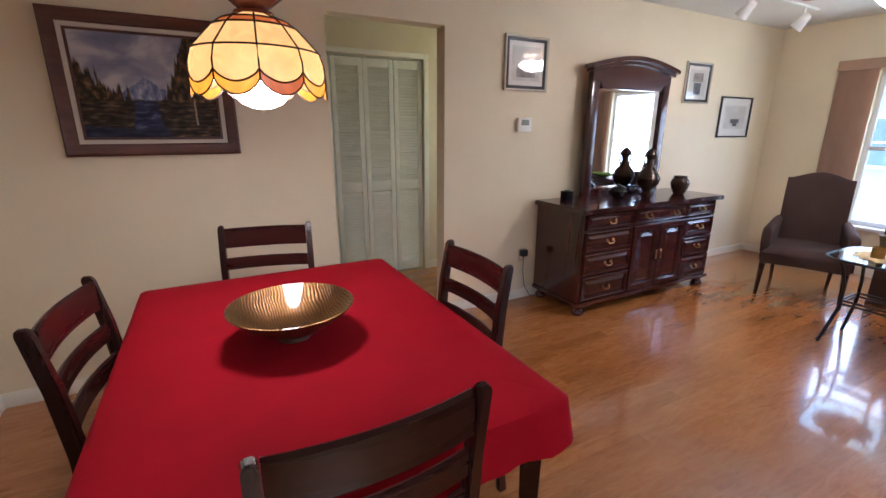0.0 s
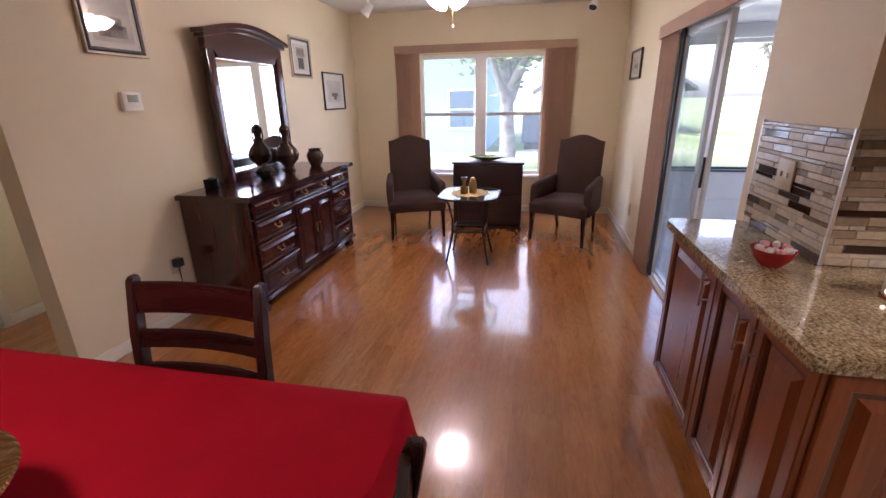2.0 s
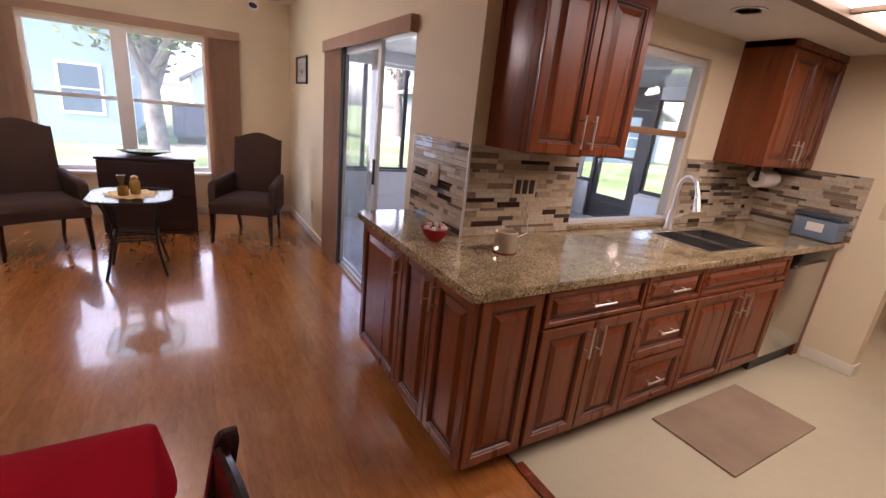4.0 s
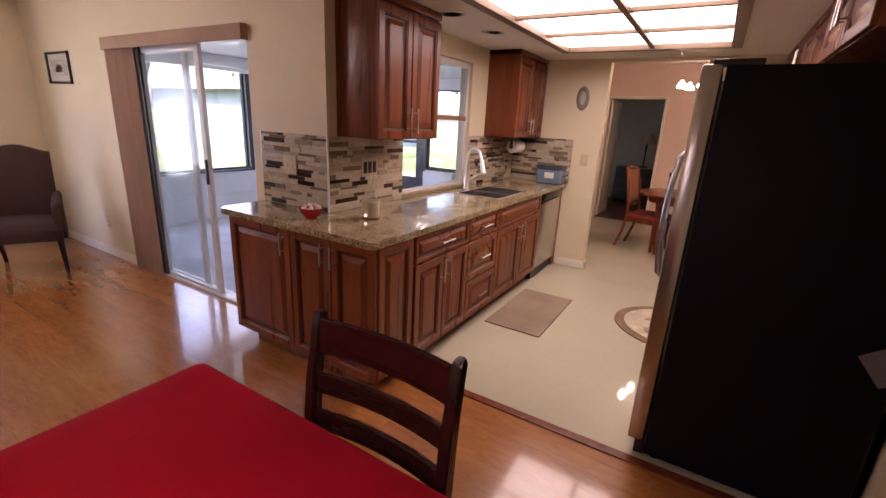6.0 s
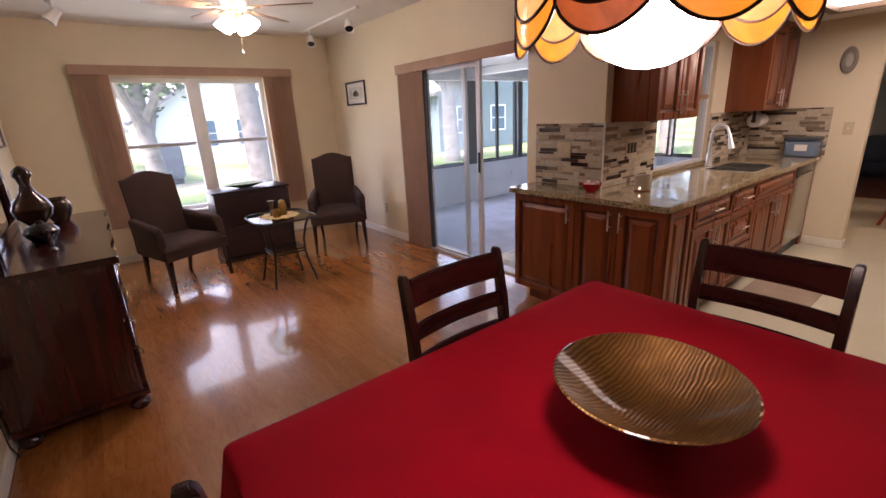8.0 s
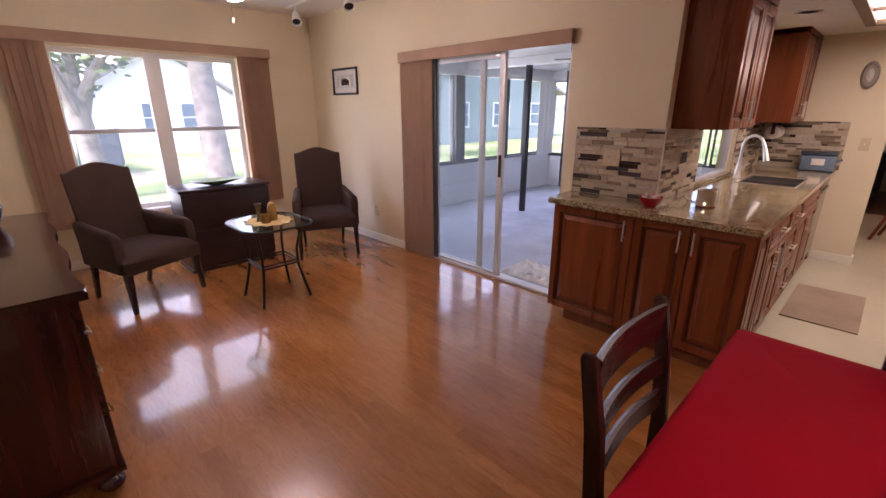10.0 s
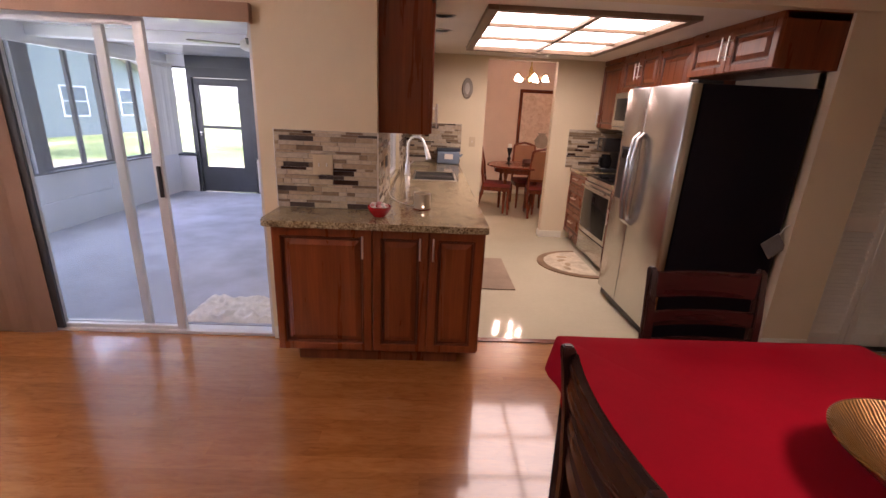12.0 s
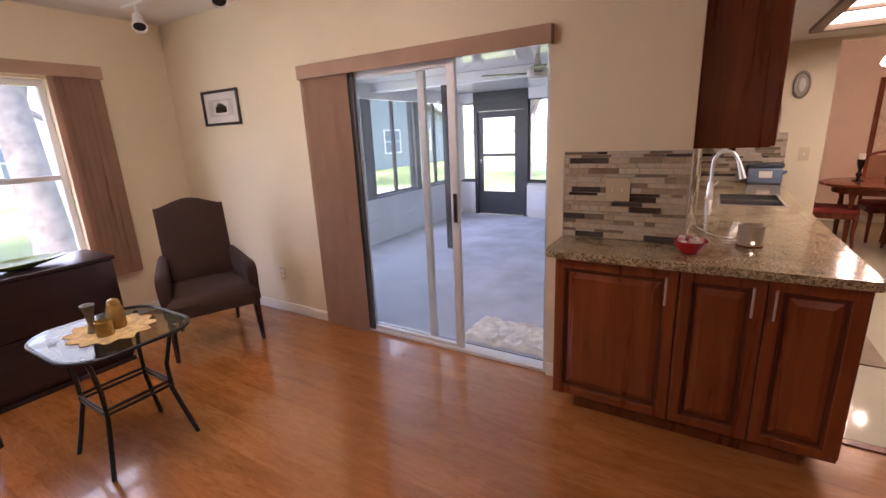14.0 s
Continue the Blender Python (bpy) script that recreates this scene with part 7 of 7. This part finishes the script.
single("shag_mat", shaggy(), surface("shag", (0.80, 0.78, 0.74), 0.95, vary=0.15, fine=150, coarse=12, bump=1.0, bump_scale=160), (2.8, -1.09, SF), "crumpled off-white shag mat inside the sliding door", "mat", smooth=60)
sf2 = thing("ceiling_fan", (3.15, -2.6, 2.0), "white sunroom ceiling fan with slim blades", "ceiling fan")
part("motor", lathe([(0.06, 1.98), (0.10, 2.0), (0.10, 2.06), (0.04, 2.10), (0.02, SCEIL - 0.001)], (3.15, -2.6, 0), 20), white_plastic, sf2)
for k in range(4):
    part("blade", placed(slab_of([(0.10, -0.04), (0.52, -0.055), (0.55, 0.0), (0.52, 0.055), (0.10, 0.04)], -0.003, 0.003), pose(3.15, -2.6, 2.03, 0, 0, 22 + 90 * k)), dark_oak, sf2)

# ---- nook beyond the kitchen ----
NXC, NYC = -0.02, -4.95
nt_ = thing("round_table", (NXC, NYC, 0), "round cherry dining table on turned legs", "table")
part("tabletop", lathe([(0.48, 0.72), (0.50, 0.73), (0.50, 0.75), (0.48, 0.757), (0.001, 0.757)], (NXC, NYC, 0), 40, sx=1.0, sy=1.0), cherry, nt_)
part("apron", lathe([(0.37, 0.64), (0.38, 0.64), (0.38, 0.72), (0.37, 0.72)], (NXC, NYC, 0), 32), cherry, nt_)
for k in range(4):
    a = radians(45 + 90 * k)
    part("leg", lathe([(0.016, 0), (0.022, 0.10), (0.030, 0.45), (0.022, 0.55), (0.035, 0.62), (0.036, 0.72)], (NXC + 0.33 * math.cos(a), NYC + 0.33 * math.sin(a), 0), 12), cherry, nt_)
cane = surface("cane_back", (0.30, 0.13, 0.06), 0.6, vary=0.2, fine=140, bump=0.5)


def nook_chair():
    ch = thing("cane_chair", (0, 0, 0), "cherry dining chair with a cane back and red seat", "chair", "chairs round the nook table")
    part("seat", box(-0.22, 0.02, 0.42, 0.22, 0.44, 0.475, 0.02, seg=3), surface("seat_red", (0.24, 0.035, 0.025), 0.85, vary=0.15, fine=200, bump=0.3), ch)
    part("seat_rail", box(-0.22, 0.02, 0.36, 0.22, 0.44, 0.42, 0.006), cherry, ch)
    for s in (-1, 1):
        part("back_post", tube([(s * 0.17, -0.10, 0), (s * 0.19, -0.02, 0.25), (s * 0.20, 0.02, 0.45), (s * 0.20, -0.02, 0.75), (s * 0.18, -0.08, 1.0)], 0.018, 8), cherry, ch)
        part("front_leg", tube([(s * 0.20, 0.43, 0), (s * 0.195, 0.41, 0.2), (s * 0.20, 0.42, 0.40)], 0.014, 8, taper=1.7), cherry, ch)
    part("crest_rail", tube([(-0.18, -0.08, 1.0), (-0.10, -0.095, 1.03), (0, -0.10, 1.05), (0.10, -0.095, 1.03), (0.18, -0.08, 1.0)], 0.018, 8), cherry, ch)
    part("cane_panel", placed(box(-0.185, -0.006, -0.20, 0.185, 0.006, 0.22), pose(0, -0.045, 0.79, 8, 0, 0)), cane, ch)
    part("lower_rail", box(-0.19, 0.0, 0.55, 0.19, 0.02, 0.59), cherry, ch)
    return ch


nc = nook_chair()
nc.matrix_basis = pose(0.53, -4.93, 0, 0, 0, 78)
copy_thing(nc, pose(-0.31, -4.50, 0, 0, 0, 172))
copy_thing(nc, pose(-0.66, -5.05, 0, 0, 0, -90))
copy_thing(nc, pose(-0.25, -5.62, 0, 0, 0, 4))
cs = thing("candlestick", (0.14, -4.98, 0.758), "dark turned candlestick with a pale candle", "candlestick")
part("stick", lathe([(0.05, 0), (0.05, 0.01), (0.015, 0.03), (0.03, 0.08), (0.012, 0.12), (0.035, 0.20), (0.04, 0.25), (0.001, 0.25)], (0.14, -4.98, 0.758), 18), dark_pot, cs)
part("candle", rod((0.14, -4.98, 1.008), (0.14, -4.98, 1.07), 0.03, seg=16), pale_paper, cs)
single("basket", lathe([(0.07, 0), (0.10, 0.04), (0.09, 0.09), (0.08, 0.085), (0.09, 0.04), (0.001, 0.01)], (-0.16, -4.9, 0.758), 20), walnut_frame, (-0.16, -4.9, 0.758), "small brown woven basket on the nook table", "basket")

chn = thing("chandelier", (0.0, -4.60, 1.95), "brass chandelier with glowing bell glasses", "chandelier")
part("column", lathe([(0.01, 1.94), (0.03, 1.97), (0.02, 2.03), (0.035, 2.10), (0.012, 2.18), (0.008, 2.45), (0.05, 2.48), (0.055, 2.499)], (0.0, -4.60, 0), 18), brass, chn)
bell_glow = glowing("bell_glow", (1.0, 0.80, 0.55), LAMP_CHANDELIER)
for k in range(5):
    a = radians(72 * k + 20)
    c, s = math.cos(a), math.sin(a)
    part("arm", tube([(0.02 * c, -4.60 + 0.02 * s, 2.05), (0.10 * c, -4.60 + 0.10 * s, 2.00), (0.19 * c, -4.60 + 0.19 * s, 2.04), (0.21 * c, -4.60 + 0.21 * s, 2.08)], 0.006, 6), brass, chn)
    part("bell_glass", lathe([(0.046, -0.05), (0.036, -0.02), (0.020, 0.015), (0.010, 0.025), (0.001, 0.0)], (0.21 * c, -4.60 + 0.21 * s, 2.03), 14), bell_glow, chn, "glowing frosted bell glass")

def floral():
    m, nt, b = shader("floral_print", 0.5)
    v = coords(nt, shift=False)
    n1, n2 = node(nt, "TexNoise", Scale=9.0, Detail=5.0, Distortion=1.2), node(nt, "TexVoronoi", Scale=14.0)
    nt.links.new(v, n1.inputs["Vector"]), nt.links.new(v, n2.inputs["Vector"])
    c = ramp(nt, n1.outputs["Fac"], [(0.35, (0.62, 0.44, 0.32)), (0.55, (0.72, 0.55, 0.42)), (0.7, (0.76, 0.60, 0.46))])
    c = mixed(nt, c, ramp(nt, n2.outputs["Distance"], [(0.15, (0.75, 0.55, 0.45)), (0.3, (1, 1, 1))]), 0.4, "MULTIPLY")
    nt.links.new(c, b.inputs["Base Color"])
    return m


fp = thing("framed_panel", (-0.72, -6.6, 0.75), "tall floral panel in a brown wooden frame", "picture")
m = Matrix.Translation((-0.245, -6.598, 0.75)) @ pose(0, 0, 0, 0, 0, 180)
part("frame", placed(frame_ring(0.95, 1.22, [(0, 0), (0, 0.03), (0.01, 0.035), (0.05, 0.025), (0.06, 0.012), (0.06, 0.004)]), m), cherry, fp)
part("print", placed(box(0.058, -0.009, 0.058, 0.892, -0.002, 1.162), m), floral(), fp)
part("urn", placed(lathe([(0.07, 0), (0.12, 0.06), (0.14, 0.14), (0.09, 0.22), (0.06, 0.25), (0.09, 0.28), (0.001, 0.28)], (0, 0, 0), 20, sx=1, sy=0.05), m @ Matrix.Translation((0.5, -0.012, 0.16))), surface("urn_tone", (0.42, 0.34, 0.26), 0.6, vary=0.3), fp)

lc = thing("chest", (1.10, -9.05, 0), "black chest of drawers in the far room", "chest")
part("body", box(0.72, -9.28, 0.02, 1.50, -8.82, 0.74, 0.006), black_paint, lc)
for k in range(3):
    part("drawer", box(0.74, -8.82, 0.06 + 0.23 * k, 1.48, -8.805, 0.27 + 0.23 * k, 0.005), black_paint, lc)
    part("foot", box(0.74 + 0.36 * k, -9.26, 0, 0.78 + 0.36 * k, -8.84, 0.02), black_paint, lc)
tl = thing("table_lamp", (1.0, -9.05, 0.741), "slim table lamp with a beige cone shade", "lamp")
part("base", lathe([(0.09, 0), (0.09, 0.015), (0.015, 0.04), (0.012, 0.30), (0.018, 0.42), (0.008, 0.55)], (1.0, -9.05, 0.741), 18), dark_pot, tl)
part("shade", lathe([(0.19, 0.50), (0.08, 0.72), (0.077, 0.72), (0.187, 0.50)], (1.0, -9.05, 0.741), 24), surface("shade_linen", (0.55, 0.45, 0.30), 0.8, vary=0.1), tl)

# ---- outdoors ----
def lawn():
    m, nt, b = shader("lawn", 0.95)
    v = coords(nt, shift=False)
    n1, n2 = node(nt, "TexNoise", Scale=0.35, Detail=5.0), node(nt, "TexNoise", Scale=14.0, Detail=4.0)
    nt.links.new(v, n1.inputs["Vector"]), nt.links.new(v, n2.inputs["Vector"])
    c = ramp(nt, n1.outputs["Fac"], [(0.35, (0.10, 0.16, 0.035)), (0.5, (0.16, 0.22, 0.06)), (0.62, (0.30, 0.27, 0.16)), (0.75, (0.42, 0.36, 0.26))])
    c = mixed(nt, c, ramp(nt, n2.outputs["Fac"], [(0.3, (0.6, 0.6, 0.6)), (0.7, (1.15, 1.15, 1.15))]), 0.8, "MULTIPLY")
    nt.links.new(c, b.inputs["Base Color"])
    relief(nt, b, n2.outputs["Fac"], 0.8, 0.03)
    return m


bm = bmesh.new()
g = 24
grid = [[bm.verts.new((-380 + 760 * (i / g), -380 + 760 * (j / g), -0.30)) for j in range(g + 1)] for i in range(g + 1)]
for i in range(g):
    for j in range(g):
        bm.faces.new((grid[i][j], grid[i + 1][j], grid[i + 1][j + 1], grid[i][j + 1]))
structure("ground", bm, lawn(), "patchy lawn reaching to the horizon")

stucco_blue = surface("stucco_blue", (0.32, 0.42, 0.44), 0.9, vary=0.05, fine=20, coarse=0.6, bump=0.5, bump_scale=30)
stucco_white = surface("stucco_white", (0.82, 0.82, 0.79), 0.9, vary=0.05, fine=20, coarse=0.6, bump=0.5, bump_scale=30)
stucco_grey = surface("stucco_grey", (0.20, 0.25, 0.245), 0.9, vary=0.05, fine=20, coarse=0.6, bump=0.5, bump_scale=30)
shingle = surface("shingle", (0.22, 0.20, 0.19), 0.9, vary=0.2, fine=8, coarse=0.8, bump=0.8, bump_scale=6)
outside_glass = surface("outside_window", (0.10, 0.15, 0.19), 0.08, vary=0.1, bump=0.0)


def neighbour(name, x0, x1, y0, y1, h, rise, wall_mat, windows, label):
    """A gabled bungalow whose ridge runs along x; windows on its x0 face as (y, z, width, height)."""
    t = thing(name, ((x0 + x1) / 2, (y0 + y1) / 2, -0.30), label, "house")
    ym = (y0 + y1) / 2
    bm = bmesh.new()
    prof_ = [(y0, -0.30), (y1, -0.30), (y1, h), (ym, h + rise), (y0, h)]
    a, b = [bm.verts.new((x0, y, z)) for y, z in prof_], [bm.verts.new((x1, y, z)) for y, z in prof_]
    bridge(bm, a, b)
    bm.faces.new(a[::-1]), bm.faces.new(b)
    part("wall", bm, wall_mat, t, smooth=0)
    for s in (-1, 1):
        ye = y0 - 0.5 if s < 0 else y1 + 0.5
        ze = h - rise * 0.5 / (abs(y1 - y0) / 2) 
        bm = bmesh.new()
        lo = [bm.verts.new(p) for p in ((x0 - 0.5, ye, ze), (x1 + 0.5, ye, ze), (x1 + 0.5, ym, h + rise + 0.02), (x0 - 0.5, ym, h + rise + 0.02))]
        hi = [bm.verts.new((v.co.x, v.co.y, v.co.z + 0.15)) for v in lo]
        bridge(bm, lo, hi)
        bm.faces.new(lo[::-1]), bm.faces.new(hi)
        part("roof", bm, shingle, t, smooth=0)
    for y, z, w, hh in windows:
        wd = part("window", boxes([(x0 - 0.04, y - w / 2 - 0.07, z - 0.07, x0 - 0.002, y + w / 2 + 0.07, z), (x0 - 0.04, y - w / 2 - 0.07, z + hh, x0 - 0.002, y + w / 2 + 0.07, z + hh + 0.07), (x0 - 0.04, y - w / 2 - 0.07, z, x0 - 0.002, y - w / 2, z + hh), (x0 - 0.04, y + w / 2, z, x0 - 0.002, y + w / 2 + 0.07, z + hh), (x0 - 0.03, y - w / 2, z + hh / 2 - 0.02, x0 - 0.004, y + w / 2, z + hh / 2 + 0.02)]), white_vinyl, t, smooth=0)
        part("pane", box(x0 - 0.02, y - w / 2, z, x0 - 0.006, y + w / 2, z + hh), outside_glass, wd, smooth=0)
    return t


neighbour("house", 15.7, 24.0, 2.15, 11.5, 3.2, 1.9, stucco_blue, [(2.95, 0.55, 0.85, 1.2), (5.0, 0.55, 0.85, 1.2), (9.0, 0.55, 1.0, 1.2)], "pale blue stucco bungalow next door")
neighbour("house", 24.5, 33.0, -6.6, 0.15, 2.0, 2.1, stucco_white, [(-2.6, 0.55, 0.55, 1.2), (-4.3, 0.55, 0.8, 1.2)], "white bungalow across the lawn with a gable")
neighbour("house", 17.5, 26.0, -25.0, -11.5, 2.5, 2.0, stucco_grey, [(-13.2, 0.6, 1.0, 1.2), (-15.6, 0.6, 1.0, 1.2), (-19.0, 0.6, 1.4, 1.2), (-22.5, 0.6, 1.0, 1.2)], "grey-green bungalow with white windows")
bark = surface("bark", (0.22, 0.19, 0.16), 0.95, vary=0.35, fine=30, coarse=5, bump=1.0, bump_scale=22)
leaf_mat = surface("foliage", (0.075, 0.115, 0.030), 0.7, vary=0.45, fine=12, coarse=1.5, bump=0.0)


def tree(x, y, r, height, limbs, spread, leaves, seed, label):
    rnd = random.Random(seed)
    t = thing("tree", (x, y, -0.30), label, "tree")
    fork = height * 0.30
    part("trunk", tube([(x, y, -0.35), (x + 0.02, y, 0.0), (x + 0.05, y + 0.04, fork * 0.5), (x + 0.02, y + 0.08, fork), (x, y + 0.12, fork * 1.5)], r * 1.25, 14, taper=0.62), bark, t)
    tips = []
    for k in range(limbs):
        a = 2 * math.pi * k / limbs + rnd.uniform(-0.4, 0.4)
        d = spread * rnd.uniform(0.6, 1.0)
        pts = [Vector((x, y + 0.05, fork * rnd.uniform(0.75, 1.1)))]
        for s in (0.3, 0.6, 1.0):
            pts.append(Vector((x + d * s * math.cos(a) + rnd.uniform(-0.2, 0.2), y + d * s * math.sin(a) + rnd.uniform(-0.2, 0.2), fork + (height - fork) * s ** 0.8 * rnd.uniform(0.75, 0.95))))
        part("limb", tube(pts, r * 0.55, 8, taper=0.25), bark, t)
        tips += pts[1:]
        for s in range(2):
            p = pts[2 + s % 2]
            q = p + Vector((rnd.uniform(-1, 1), rnd.uniform(-1, 1), rnd.uniform(0.2, 0.9))) * spread * 0.45
            part("limb", tube([p, (p + q) / 2 + Vector((0, 0, 0.1)), q], r * 0.22, 6, taper=0.3), bark, t)
            tips.append(q)
    verts, faces = [], []
    for i in range(leaves):
        c = rnd.choice(tips) + Vector((rnd.gauss(0, 0.55), rnd.gauss(0, 0.55), rnd.gauss(0.1, 0.45))) * spread * 0.30
        u = Vector((rnd.uniform(-1, 1), rnd.uniform(-1, 1), rnd.uniform(-0.6, 0.6))).normalized() * rnd.uniform(0.07, 0.14)
        w = u.orthogonal().normalized() * u.length * 0.5
        n0 = len(verts)
        verts += [c - u, c + w, c + u, c - w]
        faces.append((n0, n0 + 1, n0 + 2, n0 + 3))
    base = Vector((x, y, -0.30))
    me = bpy.data.meshes.new("crown")
    me.from_pydata([v - base for v in verts], [], faces)
    me.materials.append(leaf_mat)
    cr = new("crown", me)
    cr.parent = t
    return t


tree(12.0, 1.10, 0.19, 5.2, 6, 2.6, 3500, 3, "forked grey-barked shade tree on the lawn")
tree(11.0, -0.93, 0.26, 8.0, 5, 3.2, 3500, 5, "thick grey tree trunk with a leafy crown")
tree(27.0, 2.2, 0.22, 7.0, 7, 3.6, 6000, 8, "leafy shade tree beside the houses")
tree(13.5, -9.0, 0.28, 7.0, 5, 3.0, 3500, 11, "leafy shade tree outside the sunroom")
tree(7.5, -14.0, 0.22, 6.0, 5, 2.6, 3000, 13, "leafy tree beyond the sunroom door")
tree(27.0, -11.5, 0.25, 8.0, 6, 3.6, 3500, 17, "leafy tree between the houses")
gr = thing("grill", (17.0, 0.4, -0.30), "covered grey garden grill on the lawn", "grill")
part("cover", box(16.6, -0.1, -0.10, 17.4, 0.9, 0.95, 0.12, seg=3), surface("cover_cloth", (0.10, 0.11, 0.13), 0.8), gr)
part("base", box(16.7, 0.0, -0.30, 17.3, 0.8, -0.10), black_paint, gr)


# ---- pieces: floor boards and mosaic strips ----
floor_root = thing("floor", (0, 0, 0), "glossy honey-coloured wood strip floor", kind="structure")
BW, BL, GAP = 0.0826, 1.20, 0.0
mesh_cache = {}


def board(x0, x1, y0, y1):
    w, d = round(x1 - x0 - GAP, 4), round(y1 - y0 - GAP, 4)
    if w < 0.03 or d < 0.02:
        return
    if (w, d) not in mesh_cache:
        bm = bmesh.new()
        e, c = 0.0007, 0.00001
        lo = [bm.verts.new((sx * w / 2, sy * d / 2, -0.012)) for sx, sy in ((-1, -1), (1, -1), (1, 1), (-1, 1))]
        md = [bm.verts.new((sx * w / 2, sy * d / 2, -c)) for sx, sy in ((-1, -1), (1, -1), (1, 1), (-1, 1))]
        hi = [bm.verts.new((sx * (w / 2 - e), sy * (d / 2 - e), 0)) for sx, sy in ((-1, -1), (1, -1), (1, 1), (-1, 1))]
        bridge(bm, lo, md), bridge(bm, md, hi)
        bm.faces.new(hi)
        me = bpy.data.meshes.new("board")
        bm.to_mesh(me)
        bm.free()
        me.materials.append(floor_wood)
        mesh_cache[(w, d)] = me
    ob = new("board", mesh_cache[(w, d)])
    ob.location = ((x0 + x1) / 2, (y0 + y1) / 2, 0)
    ob.parent = floor_root


def lay(x0, x1, y0, y1, seed):
    rnd = random.Random(seed)
    y = y0
    while y < y1 - 0.01:
        yb = min(y + BW, y1)
        x = x0 - rnd.choice((0.2, 0.4, 0.6, 0.8, 1.0)) * BL
        while x < x1:
            a, b = max(x, x0), min(x + BL, x1)
            if b - a > 0.03:
                board(a, b, y, yb)
            x += BL
        y = yb


lay(-1.02, WX, -0.64, NY, 4)
lay(0.86, 1.69, NY, NY + 0.12, 5)
lay(-0.6, 3.2, NY + 0.12, 4.03, 6)
lay(-2.6, -1.02, -0.66, 0.70, 7)


def strips(u0, u1, z0, z1, place, seed, parent=None):
    """Rows of mosaic strips between u0 and u1. place(u, z) gives the matrix of a strip; without parent, all go into one mesh."""
    rnd = random.Random(seed)
    joined = bmesh.new() if parent is None else None
    z, k = z0 + 0.001, 0
    made = 0
    while z < z1 - 0.008:
        h = min((0.030, 0.016, 0.030, 0.023)[k % 4], z1 - z - 0.001)
        u = u0 - rnd.uniform(0, 0.1)
        while u < u1:
            w = rnd.choice((0.05, 0.10, 0.10, 0.15, 0.15, 0.20))
            a, b = max(u, u0), min(u + w, u1)
            u += w
            if b - a < 0.012:
                continue
            ww, hh = round(b - a - 0.002, 3), round(h - 0.002, 4)
            t = rnd.choice((0.0055, 0.0062, 0.007))
            if parent is None:
                bm = strip_mesh(ww, hh, t)
                bm.transform(place((a + b) / 2, z + h / 2))
                me = bpy.data.meshes.new("tmp")
                bm.to_mesh(me)
                bm.free()
                joined.from_mesh(me)
                bpy.data.meshes.remove(me)
            else:
                key = ("s", ww, hh, t)
                if key not in mesh_cache:
                    bm = strip_mesh(ww, hh, t)
                    me = bpy.data.meshes.new("tile")
                    bm.to_mesh(me)
                    bm.free()
                    me.materials.append(mosaic_mat)
                    mesh_cache[key] = me
                ob = new("tile", mesh_cache[key])
                ob.matrix_basis = place((a + b) / 2, z + h / 2)
                ob.parent = parent
                made += 1
        z += h
        k += 1
    return joined


def strip_mesh(w, h, t):
    """One strip lying in x and z, front towards -y, with softened edges."""
    bm = bmesh.new()
    c = 0.0012
    rows = [[bm.verts.new((sx * (w / 2 - i), -d, sz * (h / 2 - i))) for sx, sz in ((-1, -1), (1, -1), (1, 1), (-1, 1))] for i, d in ((0, 0), (0, t - c), (c, t))]
    bridge(bm, rows[0], rows[1]), bridge(bm, rows[1], rows[2])
    bm.faces.new(rows[2])
    return bm


bs1 = structure("backsplash_1", box(KX - 0.004, SY, 0.911, 2.30, SY + 0.004, 1.37), grout, "stone and glass strip mosaic backsplash")
strips(KX - 0.002, 2.30, 0.911, 1.37, lambda u, z: Matrix.Translation((u, SY + 0.004, z)) @ pose(0, 0, 0, 0, 0, 180), 21, bs1)
bs2 = structure("backsplash_2", box(KX - 0.004, -1.36, 0.911, KX, SY, 1.37), grout, "stone and glass strip mosaic backsplash")
strips(-1.36, SY - 0.002, 0.911, 1.37, lambda u, z: Matrix.Translation((KX - 0.004, u, z)) @ pose(0, 0, 0, 0, 0, -90), 22, bs2)
bs3 = structure("backsplash_3", boxes([(KX - 0.004, KY + 0.004, 0.911, KX, -2.38, 1.37), (1.02, KY, 0.911, KX - 0.004, KY + 0.004, 1.37), (-1.0, KY, 0.911, -0.30, KY + 0.004, 1.37)]), grout, "stone and glass strip mosaic backsplash")
for bm in (strips(KY + 0.006, -2.38, 0.911, 1.37, lambda u, z: Matrix.Translation((KX - 0.004, u, z)) @ pose(0, 0, 0, 0, 0, -90), 23), strips(1.02, KX - 0.006, 0.911, 1.37, lambda u, z: Matrix.Translation((u, KY + 0.004, z)) @ pose(0, 0, 0, 0, 0, 180), 24), strips(-1.0, -0.30, 0.911, 1.37, lambda u, z: Matrix.Translation((u, KY + 0.004, z)) @ pose(0, 0, 0, 0, 0, 180), 25)):
    ob = part("tiles", bm, mosaic_mat, bs3, smooth=0)
    tagged(ob, kind="stuff")
part("edge_trim", box(KX - 0.010, SY - 0.002, 0.911, KX - 0.002, SY + 0.010, 1.374), nickel, bs1, "thin metal corner trim")
part("edge_trim", box(2.30, SY, 0.911, 2.306, SY + 0.010, 1.374), nickel, bs1)
